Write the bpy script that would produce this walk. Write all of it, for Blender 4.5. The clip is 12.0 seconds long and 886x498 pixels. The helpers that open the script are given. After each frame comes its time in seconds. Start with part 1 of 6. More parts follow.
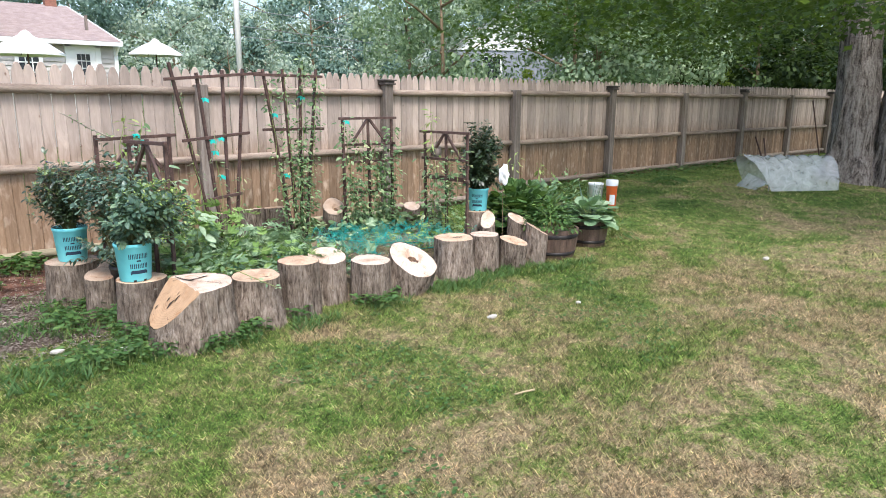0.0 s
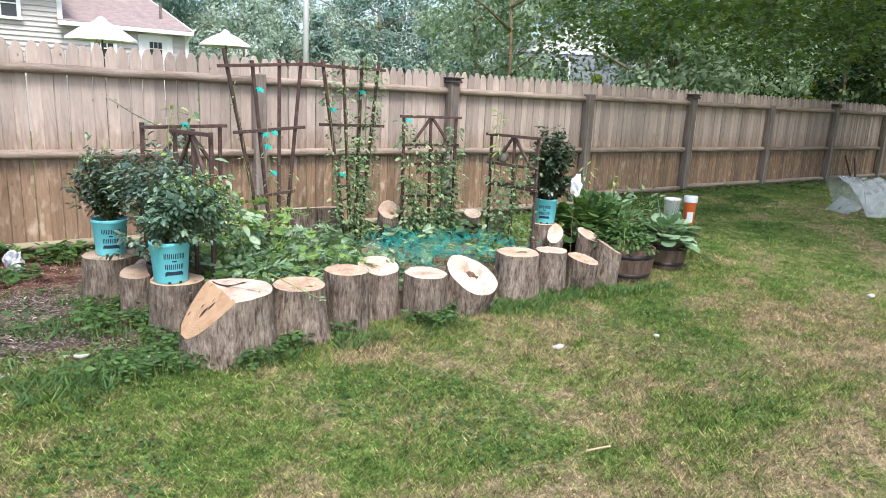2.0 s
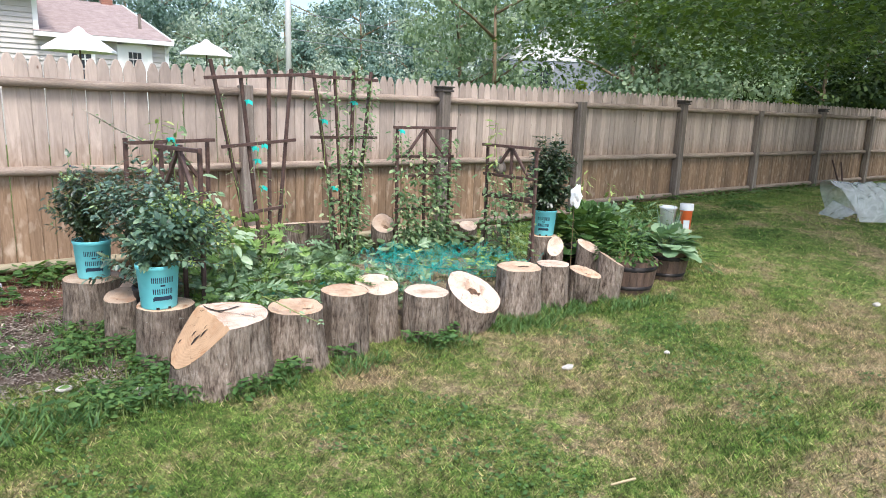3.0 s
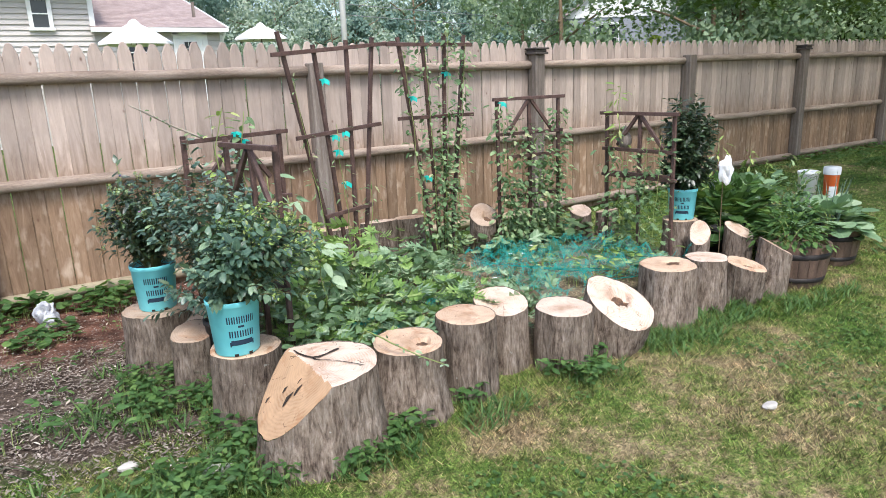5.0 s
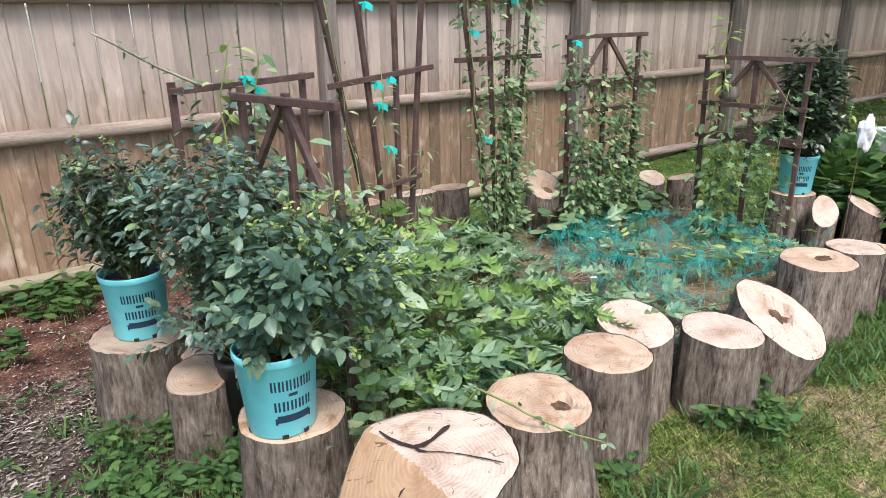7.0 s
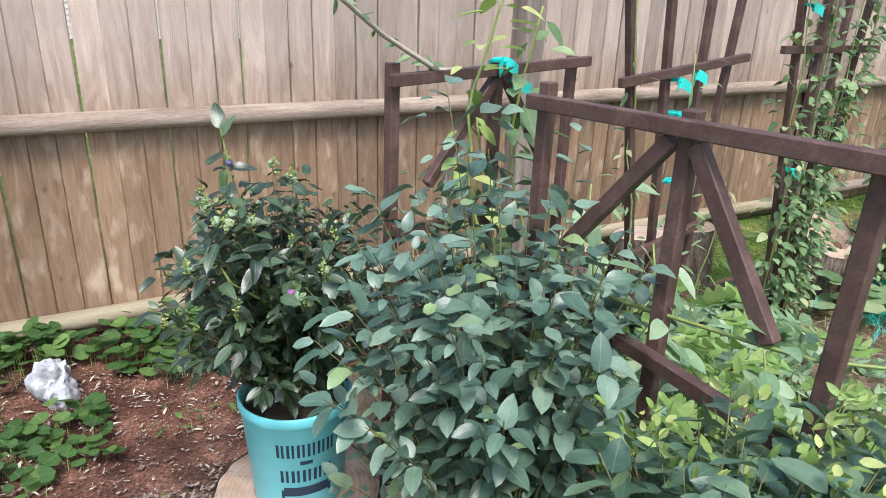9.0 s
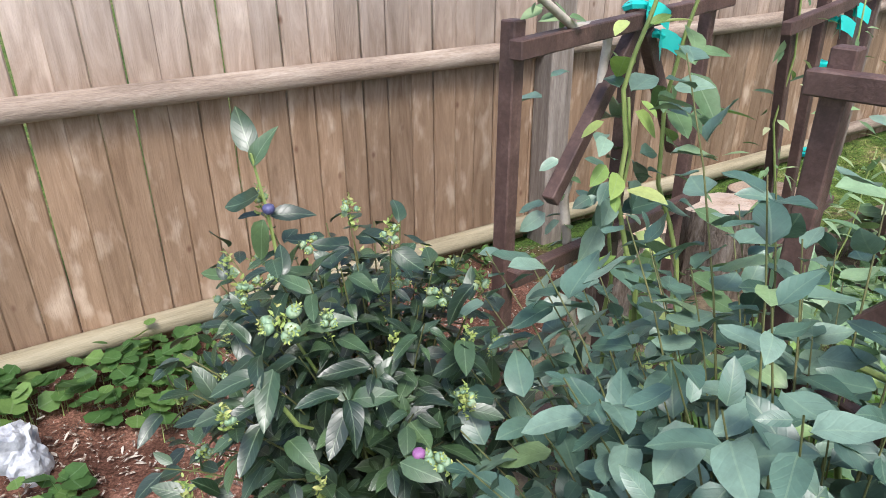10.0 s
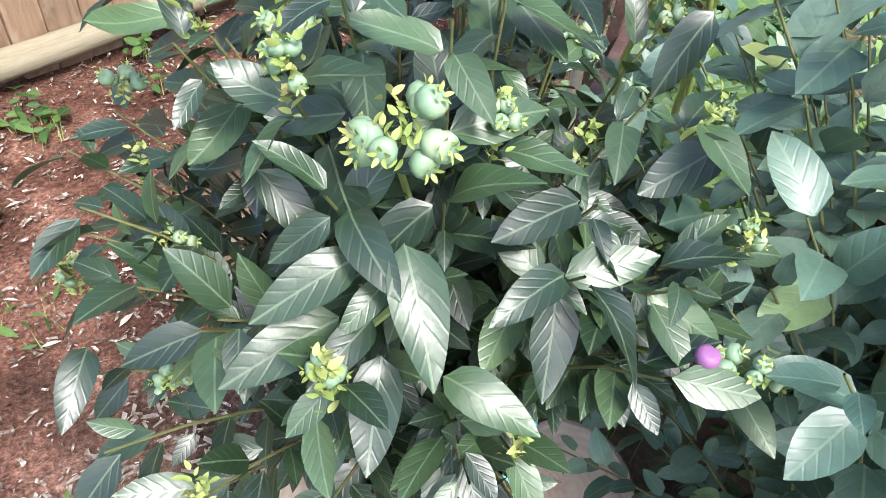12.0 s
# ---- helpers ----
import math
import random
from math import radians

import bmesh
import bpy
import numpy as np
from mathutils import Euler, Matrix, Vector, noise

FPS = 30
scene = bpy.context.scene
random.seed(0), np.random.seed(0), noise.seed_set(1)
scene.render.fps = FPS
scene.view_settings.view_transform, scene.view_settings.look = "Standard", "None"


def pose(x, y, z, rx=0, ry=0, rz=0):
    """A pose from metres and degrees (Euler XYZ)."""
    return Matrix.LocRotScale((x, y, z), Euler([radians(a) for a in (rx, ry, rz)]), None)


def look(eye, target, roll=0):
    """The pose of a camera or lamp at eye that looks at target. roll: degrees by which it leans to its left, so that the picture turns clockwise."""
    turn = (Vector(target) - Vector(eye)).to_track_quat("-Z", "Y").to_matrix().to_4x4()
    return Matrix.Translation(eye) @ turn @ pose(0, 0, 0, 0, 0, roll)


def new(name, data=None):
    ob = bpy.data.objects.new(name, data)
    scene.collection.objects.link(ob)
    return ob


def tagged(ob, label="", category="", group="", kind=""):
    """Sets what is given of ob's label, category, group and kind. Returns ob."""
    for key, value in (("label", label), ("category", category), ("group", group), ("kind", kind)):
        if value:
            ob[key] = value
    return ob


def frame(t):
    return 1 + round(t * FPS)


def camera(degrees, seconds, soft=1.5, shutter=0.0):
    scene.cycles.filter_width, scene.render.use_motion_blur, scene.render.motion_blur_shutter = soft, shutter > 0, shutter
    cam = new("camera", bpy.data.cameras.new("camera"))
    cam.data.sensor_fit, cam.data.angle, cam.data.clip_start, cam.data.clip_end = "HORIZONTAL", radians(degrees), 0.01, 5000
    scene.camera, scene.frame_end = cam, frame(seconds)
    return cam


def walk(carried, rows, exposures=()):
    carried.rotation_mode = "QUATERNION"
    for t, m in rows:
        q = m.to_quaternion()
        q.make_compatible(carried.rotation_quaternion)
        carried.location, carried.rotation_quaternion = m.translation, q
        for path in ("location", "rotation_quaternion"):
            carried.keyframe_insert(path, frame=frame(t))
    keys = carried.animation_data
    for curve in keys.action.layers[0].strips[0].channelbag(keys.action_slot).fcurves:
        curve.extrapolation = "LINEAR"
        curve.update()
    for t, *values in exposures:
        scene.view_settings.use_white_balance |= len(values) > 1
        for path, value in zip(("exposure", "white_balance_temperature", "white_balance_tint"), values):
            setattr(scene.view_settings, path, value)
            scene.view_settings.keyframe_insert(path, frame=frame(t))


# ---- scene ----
cam = camera(66.7, 12.0, 0.9)

PATH = [
    (0, (0.861, -1.081, 1.59), (2.13, 0.402, 1.155), 0.3),
    (0.5, (0.911, -1.037, 1.597), (2.191, 0.423, 1.117), 0.7),
    (1, (1.068, -0.916, 1.597), (2.271, 0.614, 1.134), -0.8),
    (1.5, (1.16, -0.813, 1.593), (2.263, 0.798, 1.158), 0.1),
    (2, (1.151, -0.629, 1.569), (2.294, 0.953, 1.134), 2.7),
    (2.5, (1.137, -0.504, 1.59), (2.333, 1.053, 1.208), 2.6),
    (3, (1.172, -0.39, 1.59), (2.356, 1.167, 1.177), 2.1),
    (3.5, (1.307, -0.212, 1.597), (2.42, 1.396, 1.18), -0.0),
    (3.7, (1.349, -0.13, 1.596), (2.428, 1.502, 1.181), -0.0),
    (5.3, (1.475, 0.856, 1.566), (2.499, 2.495, 1.05), -2.1),
    (5.5, (1.507, 0.981, 1.563), (2.529, 2.618, 1.038), -1.3),
    (6, (1.498, 1.319, 1.555), (2.497, 2.959, 0.996), 0.8),
    (6.5, (1.494, 1.67, 1.554), (2.612, 3.201, 0.917), 0.4),
    (6.7, (1.513, 1.782, 1.543), (2.634, 3.309, 0.899), -0.6),
    (8.3, (1.615, 2.878, 1.462), (2.628, 4.451, 0.756), -0.9),
    (8.5, (1.643, 3.025, 1.462), (2.614, 4.623, 0.751), -1.3),
    (9, (1.641, 3.375, 1.442), (2.548, 5.009, 0.729), 2.0),
    (9.5, (1.637, 3.692, 1.438), (2.665, 5.213, 0.645), 0.9),
    (10, (1.682, 3.986, 1.41), (2.637, 5.515, 0.544), -0.4),
    (10.5, (1.695, 4.22, 1.339), (2.594, 5.661, 0.283), 2.9),
    (11, (1.662, 4.354, 1.268), (2.69, 5.498, -0.011), 6.2),
    (11.5, (1.672, 4.393, 1.237), (2.85, 5.227, -0.148), 8.3),
    (12, (1.674, 4.426, 1.218), (2.829, 5.188, -0.226), 8.6),
]
walk(cam, [(t, look(eye, aim, roll)) for t, eye, aim, roll in PATH], ((0, 1.36), (3.5, 1.33), (5.5, 1.2), (6.5, 1.12), (8.5, 1.28), (9.5, 1.3), (10.5, 1.3), (12, 1.85)))

# ---- light ----
SUN_EL, SUN_AZ = radians(58), radians(200)
world = bpy.data.worlds.new("sky_world")
scene.world = world
world.use_nodes = True
wt = world.node_tree
sky = wt.nodes.new("ShaderNodeTexSky")
sky.sky_type, sky.sun_disc = "NISHITA", False
sky.sun_elevation, sky.sun_rotation = SUN_EL, SUN_AZ
sky.air_density, sky.dust_density, sky.ozone_density = 1.0, 2.6, 1.6
wt.links.new(sky.outputs[0], wt.nodes["Background"].inputs[0])
wt.nodes["Background"].inputs[1].default_value = 0.125
sun = new("sun", bpy.data.lights.new("sun", "SUN"))
sun.data.energy, sun.data.angle, sun.data.color = 1.5, radians(16), (1.0, 0.99, 0.98)
sun.matrix_world = look((0, 0, 30), Vector((0, 0, 30)) - Vector((math.sin(SUN_AZ) * math.cos(SUN_EL), math.cos(SUN_AZ) * math.cos(SUN_EL), math.sin(SUN_EL))))


# ---- materials ----
def nodes_of(name):
    m = bpy.data.materials.new(name)
    m.use_nodes = True
    t = m.node_tree
    return m, t, t.nodes["Principled BSDF"]


def node(t, kind, ins=None, operation="", data_type="", blend_type="", wave_type="", rings_direction=""):
    n = t.nodes.new(kind)
    if operation:
        n.operation = operation
    if data_type:
        n.data_type = data_type
    if blend_type:
        n.blend_type = blend_type
    if wave_type:
        n.wave_type = wave_type
    if rings_direction:
        n.rings_direction = rings_direction
    for k, v in (ins or {}).items():
        if isinstance(v, bpy.types.NodeSocket):
            t.links.new(v, n.inputs[k])
        else:
            n.inputs[k].default_value = v
    return n


def ramp(t, fac, stops):
    n = node(t, "ShaderNodeValToRGB", {"Fac": fac})
    e = n.color_ramp.elements
    while len(e) < len(stops):
        e.new(0.5)
    for k, (p, c) in enumerate(stops):
        e[k].position, e[k].color = p, (*c, 1)
    return n.outputs["Color"]


def mixc(t, fac, a, b, how="MIX"):
    n = node(t, "ShaderNodeMix", {0: fac, 6: a, 7: b}, data_type="RGBA", blend_type=how)
    return n.outputs[2]


def math2(t, op, a, b=0.0, c=0.0):
    n = node(t, "ShaderNodeMath", {0: a, 1: b, 2: c}, operation=op)
    return n.outputs[0]


def coords(t, stretch=(1, 1, 1), world_space=False):
    src = node(t, "ShaderNodeNewGeometry").outputs["Position"] if world_space else node(t, "ShaderNodeTexCoord").outputs["Object"]
    return node(t, "ShaderNodeMapping", {"Vector": src, "Scale": stretch}).outputs[0]


def noise_of(t, vec, scale, detail=5.0, rough=0.6, warp=0.0):
    return node(t, "ShaderNodeTexNoise", {"Vector": vec, "Scale": scale, "Detail": detail, "Roughness": rough, "Distortion": warp}).outputs["Fac"]


def bumped(t, bsdf, height, strength, dist=0.01):
    b = node(t, "ShaderNodeBump", {"Height": height, "Strength": strength, "Distance": dist})
    t.links.new(b.outputs[0], bsdf.inputs["Normal"])


def plain(name, stops, scale=6.0, stretch=(1, 1, 1), rough=0.7, bump=0.3, bscale=60.0, vary=0.0, metal=0.0, world_space=False, dist=0.01, warp=0.0):
    """A surface with coarse and fine variation; vary: how far single objects differ."""
    m, t, b = nodes_of(name)
    v = coords(t, stretch, world_space)
    big, fine = noise_of(t, v, scale, 6, 0.6, warp), noise_of(t, v, bscale, 4)
    mixed = math2(t, "MULTIPLY_ADD", fine, 0.35, math2(t, "MULTIPLY", big, 0.65))
    col = ramp(t, mixed, stops)
    if vary:
        r = node(t, "ShaderNodeObjectInfo").outputs["Random"]
        k = math2(t, "MULTIPLY_ADD", r, vary, 1 - vary / 2)
        col = mixc(t, 1.0, col, node(t, "ShaderNodeCombineColor", {0: k, 1: k, 2: k}).outputs[0], "MULTIPLY")
    t.links.new(col, b.inputs["Base Color"])
    b.inputs["Roughness"].default_value, b.inputs["Metallic"].default_value = rough, metal
    if bump:
        bumped(t, b, mixed, bump, dist)
    return m


def blotch_of(t):
    return noise_of(t, coords(t, world_space=True), 60.0, 2)


def leafy(name, stops, rough=0.45, veins=0.25, glow=0.25, spec=0.5, spots=0.0, quilt=0.14):
    """A leaf: colour by leaf, a pale midrib and side veins along its own length, light passing through."""
    m, t, b = nodes_of(name)
    r = node(t, "ShaderNodeNewGeometry").outputs["Random Per Island"]
    o = node(t, "ShaderNodeObjectInfo").outputs["Random"]
    r = math2(t, "FRACT", math2(t, "ADD", r, o))
    col = ramp(t, r, stops)
    uv = node(t, "ShaderNodeSeparateXYZ", {0: node(t, "ShaderNodeUVMap").outputs[0]})
    across = math2(t, "ABSOLUTE", math2(t, "SUBTRACT", uv.outputs[0], 0.5))
    rib = math2(t, "LESS_THAN", across, 0.025)
    side = math2(t, "SINE", math2(t, "MULTIPLY", math2(t, "MULTIPLY_ADD", blotch_of(t), 0.10, math2(t, "SUBTRACT", uv.outputs[1], math2(t, "MULTIPLY", across, 0.75))), 34.0))
    side = math2(t, "POWER", math2(t, "MULTIPLY_ADD", side, 0.5, 0.5), 9.0)
    vein = math2(t, "MULTIPLY", math2(t, "MAXIMUM", rib, math2(t, "MULTIPLY", side, 0.15)), veins)
    pale = mixc(t, 0.6, col, (0.32, 0.42, 0.25, 1))
    col = mixc(t, vein, col, pale)
    blot = noise_of(t, coords(t, world_space=True), 35.0, 3)
    mott = noise_of(t, coords(t, world_space=True), 160.0, 3, 0.7)
    k = math2(t, "MULTIPLY_ADD", mott, 0.5, math2(t, "MULTIPLY_ADD", blot, 0.8, 0.35))
    col = mixc(t, 1.0, col, node(t, "ShaderNodeCombineColor", {0: k, 1: k, 2: k}).outputs[0], "MULTIPLY")
    if spots:
        rust = math2(t, "GREATER_THAN", noise_of(t, coords(t, world_space=True), 22.0, 2), 1 - spots)
        col = mixc(t, math2(t, "MULTIPLY", rust, 0.8), col, (0.16, 0.06, 0.03, 1))
    t.links.new(col, b.inputs["Base Color"])
    b.inputs["Roughness"].default_value = rough
    b.inputs["Specular IOR Level"].default_value = spec
    if veins:
        bumped(t, b, math2(t, "SUBTRACT", math2(t, "MULTIPLY_ADD", mott, 0.25, math2(t, "MULTIPLY", blot, 0.5)), math2(t, "MAXIMUM", rib, math2(t, "MULTIPLY", side, 0.17))), quilt, 0.0025)
    if glow:
        tr = node(t, "ShaderNodeBsdfTranslucent", {"Color": mixc(t, 0.5, col, (0.25, 0.4, 0.05, 1))})
        mx = node(t, "ShaderNodeMixShader", {0: glow, 1: b.outputs[0], 2: tr.outputs[0]})
        t.links.new(mx.outputs[0], t.nodes["Material Output"].inputs[0])
    return m


def lawn_colour(t, speckle=0.35):
    """Mown turf: green with yellowed and dry, brown places."""
    v = coords(t, world_space=True)
    big, mid, small, fine = noise_of(t, v, 0.55, 4, 0.6, 0.6), noise_of(t, v, 2.3, 5, 0.7, 0.4), noise_of(t, v, 11.0, 3, 0.7), noise_of(t, v, 60.0, 3, 0.75)
    s = math2(t, "ADD", math2(t, "MULTIPLY", big, 0.45), math2(t, "MULTIPLY", mid, 0.45))
    s = math2(t, "MULTIPLY_ADD", small, 0.3, math2(t, "SUBTRACT", s, 0.09))
    s = math2(t, "MULTIPLY_ADD", fine, speckle, math2(t, "SUBTRACT", s, speckle * 0.5))
    x = node(t, "ShaderNodeSeparateXYZ", {0: v})
    far = math2(t, "MULTIPLY", math2(t, "SUBTRACT", 2.4, x.outputs[1]), 0.022)
    s = math2(t, "ADD", s, node(t, "ShaderNodeClamp", {0: far, 1: -0.06, 2: 0.03}).outputs[0])
    return s, ramp(t, s, [(0.36, (0.075, 0.14, 0.03)), (0.45, (0.15, 0.232, 0.052)), (0.51, (0.245, 0.272, 0.09)), (0.56, (0.36, 0.295, 0.165)), (0.64, (0.45, 0.34, 0.205))])


def tufts(t):
    """How light or dark single tufts of the turf are."""
    v = coords(t, world_space=True)
    n = math2(t, "MULTIPLY_ADD", noise_of(t, v, 26.0, 3, 0.7), 0.6, math2(t, "MULTIPLY", noise_of(t, v, 8.0, 3, 0.6), 0.4))
    k = node(t, "ShaderNodeMapRange", {0: n, 1: 0.38, 2: 0.62, 3: 0.58, 4: 1.5}).outputs[0]
    return node(t, "ShaderNodeCombineColor", {0: k, 1: k, 2: k}).outputs[0]


def dirt_mask(t):
    """Bare, mulched soil along the fence at the end of the bed."""
    v = coords(t, world_space=True)
    p = node(t, "ShaderNodeSeparateXYZ", {0: v})
    a = math2(t, "POWER", math2(t, "ABSOLUTE", math2(t, "DIVIDE", math2(t, "SUBTRACT", p.outputs[0], 2.1), 1.75)), 2.0)
    c = math2(t, "POWER", math2(t, "ABSOLUTE", math2(t, "DIVIDE", math2(t, "SUBTRACT", p.outputs[1], 5.2), 1.7)), 2.0)
    d = math2(t, "ADD", math2(t, "ADD", a, c), math2(t, "MULTIPLY_ADD", noise_of(t, v, 4.0), 1.2, -0.6))
    return node(t, "ShaderNodeMapRange", {0: d, 1: 0.8, 2: 1.15, 3: 1.0, 4: 0.0}).outputs[0]


def ground_material():
    m, t, b = nodes_of("turf_and_soil")
    s, col = lawn_colour(t)
    v = coords(t, world_space=True)
    grain = noise_of(t, v, 90.0, 3, 0.75)
    dark = math2(t, "POWER", math2(t, "MULTIPLY_ADD", grain, 1.8, -0.1), 1.8)
    col = mixc(t, 1.0, col, node(t, "ShaderNodeCombineColor", {0: dark, 1: dark, 2: dark}).outputs[0], "MULTIPLY")
    col = mixc(t, 1.0, col, tufts(t), "MULTIPLY")
    soil = ramp(t, math2(t, "ADD", math2(t, "MULTIPLY", noise_of(t, v, 6.0), 0.5), math2(t, "MULTIPLY", noise_of(t, v, 90.0, 4, 0.75), 0.5)),
                [(0.36, (0.022, 0.015, 0.011)), (0.5, (0.085, 0.062, 0.048)), (0.6, (0.19, 0.15, 0.12)), (0.68, (0.40, 0.35, 0.30))])
    ruddy = node(t, "ShaderNodeMapRange", {0: math2(t, "ADD", node(t, "ShaderNodeSeparateXYZ", {0: v}).outputs[1], noise_of(t, v, 3.0)), 1: 5.4, 2: 5.9, 3: 0.0, 4: 1.0}).outputs[0]
    soil = mixc(t, ruddy, soil, mixc(t, 1.0, soil, (1.55, 1.0, 0.9, 1), "MULTIPLY"))
    col = mixc(t, dirt_mask(t), col, soil)
    t.links.new(col, b.inputs["Base Color"])
    b.inputs["Roughness"].default_value = 0.95
    b.inputs["Specular IOR Level"].default_value = 0.15
    bumped(t, b, math2(t, "ADD", grain, noise_of(t, v, 30.0)), 0.8, 0.02)
    return m


def blade_material():
    m, t, b = nodes_of("grass_blades")
    s, col = lawn_colour(t, 0.3)
    r = node(t, "ShaderNodeNewGeometry").outputs["Random Per Island"]
    col = mixc(t, 1.0, col, tufts(t), "MULTIPLY")
    straw = math2(t, "GREATER_THAN", math2(t, "FRACT", math2(t, "MULTIPLY", r, 17.3)), 0.88)
    col = mixc(t, math2(t, "MULTIPLY", straw, 0.7), col, (0.42, 0.34, 0.19, 1))
    k = math2(t, "MULTIPLY_ADD", math2(t, "POWER", r, 2.0), 1.7, 0.42)
    col = mixc(t, 1.0, col, node(t, "ShaderNodeCombineColor", {0: k, 1: k, 2: k}).outputs[0], "MULTIPLY")
    t.links.new(col, b.inputs["Base Color"])
    b.inputs["Roughness"].default_value, b.inputs["Specular IOR Level"].default_value = 0.6, 0.3
    tr = node(t, "ShaderNodeBsdfTranslucent", {"Color": col})
    mx = node(t, "ShaderNodeMixShader", {0: 0.3, 1: b.outputs[0], 2: tr.outputs[0]})
    t.links.new(mx.outputs[0], t.nodes["Material Output"].inputs[0])
    return m


def picket_material():
    """Cedar boards: grain along the board, knots, grey weathering towards the tip."""
    m, t, b = nodes_of("cedar_picket")
    r = node(t, "ShaderNodeObjectInfo").outputs["Random"]
    src = node(t, "ShaderNodeTexCoord").outputs["Object"]
    shift = node(t, "ShaderNodeCombineXYZ", {0: math2(t, "MULTIPLY", r, 37.0), 2: math2(t, "MULTIPLY", r, 91.0)})
    v0 = node(t, "ShaderNodeVectorMath", {0: src, 1: shift.outputs[0]}, operation="ADD").outputs[0]
    v = node(t, "ShaderNodeMapping", {"Vector": v0, "Scale": (5.5, 5.5, 0.8)}).outputs[0]
    grain = noise_of(t, v, 3.0, 7, 0.65, 1.4)
    fine = noise_of(t, node(t, "ShaderNodeMapping", {"Vector": v0, "Scale": (90, 90, 3)}).outputs[0], 3.0, 4, 0.6)
    col = ramp(t, math2(t, "MULTIPLY_ADD", fine, 0.16, math2(t, "MULTIPLY_ADD", grain, 0.6, 0.12)),
               [(0.24, (0.12, 0.07, 0.04)), (0.42, (0.21, 0.132, 0.08)), (0.56, (0.30, 0.20, 0.13)), (0.74, (0.45, 0.34, 0.25))])
    z = node(t, "ShaderNodeSeparateXYZ", {0: src}).outputs[2]
    patchy = noise_of(t, node(t, "ShaderNodeMapping", {"Vector": v0, "Scale": (7, 7, 3)}).outputs[0], 2.0, 3, 0.5)
    col = mixc(t, node(t, "ShaderNodeMapRange", {0: patchy, 1: 0.55, 2: 0.75, 3: 0.0, 4: 0.65}).outputs[0], col, (0.60, 0.48, 0.375, 1))
    worn = node(t, "ShaderNodeMapRange", {0: math2(t, "ADD", z, math2(t, "MULTIPLY_ADD", grain, 0.5, -0.25)), 1: 0.75, 2: 1.25, 3: 0.0, 4: 0.72}).outputs[0]
    col = mixc(t, worn, col, mixc(t, 1.0, (0.50, 0.425, 0.385, 1), node(t, "ShaderNodeCombineColor", {0: math2(t, "MULTIPLY_ADD", grain, 0.6, 0.7), 1: math2(t, "MULTIPLY_ADD", grain, 0.6, 0.7), 2: math2(t, "MULTIPLY_ADD", grain, 0.6, 0.7)}).outputs[0], "MULTIPLY"))
    vor = node(t, "ShaderNodeTexVoronoi", {"Vector": node(t, "ShaderNodeMapping", {"Vector": v0, "Scale": (1, 0, 0.6)}).outputs[0], "Scale": 9.0})
    knot = node(t, "ShaderNodeMapRange", {0: vor.outputs["Distance"], 1: 0.03, 2: 0.11, 3: 1.0, 4: 0.0}).outputs[0]
    knot = math2(t, "MULTIPLY", knot, math2(t, "GREATER_THAN", node(t, "ShaderNodeSeparateColor", {0: vor.outputs["Color"]}).outputs[0], 0.45))
    col = mixc(t, math2(t, "MULTIPLY", knot, 0.8), col, (0.13, 0.06, 0.035, 1))
    k = math2(t, "MULTIPLY_ADD", r, 0.5, 0.66)
    col = mixc(t, 1.0, col, node(t, "ShaderNodeCombineColor", {0: k, 1: math2(t, "MULTIPLY", k, 0.985), 2: math2(t, "MULTIPLY", k, 0.97)}).outputs[0], "MULTIPLY")
    t.links.new(col, b.inputs["Base Color"])
    b.inputs["Roughness"].default_value = 0.8
    bumped(t, b, math2(t, "ADD", math2(t, "MULTIPLY", patchy, 2.5), math2(t, "ADD", grain, math2(t, "MULTIPLY", fine, 0.5))), 0.6, 0.008)
    return m


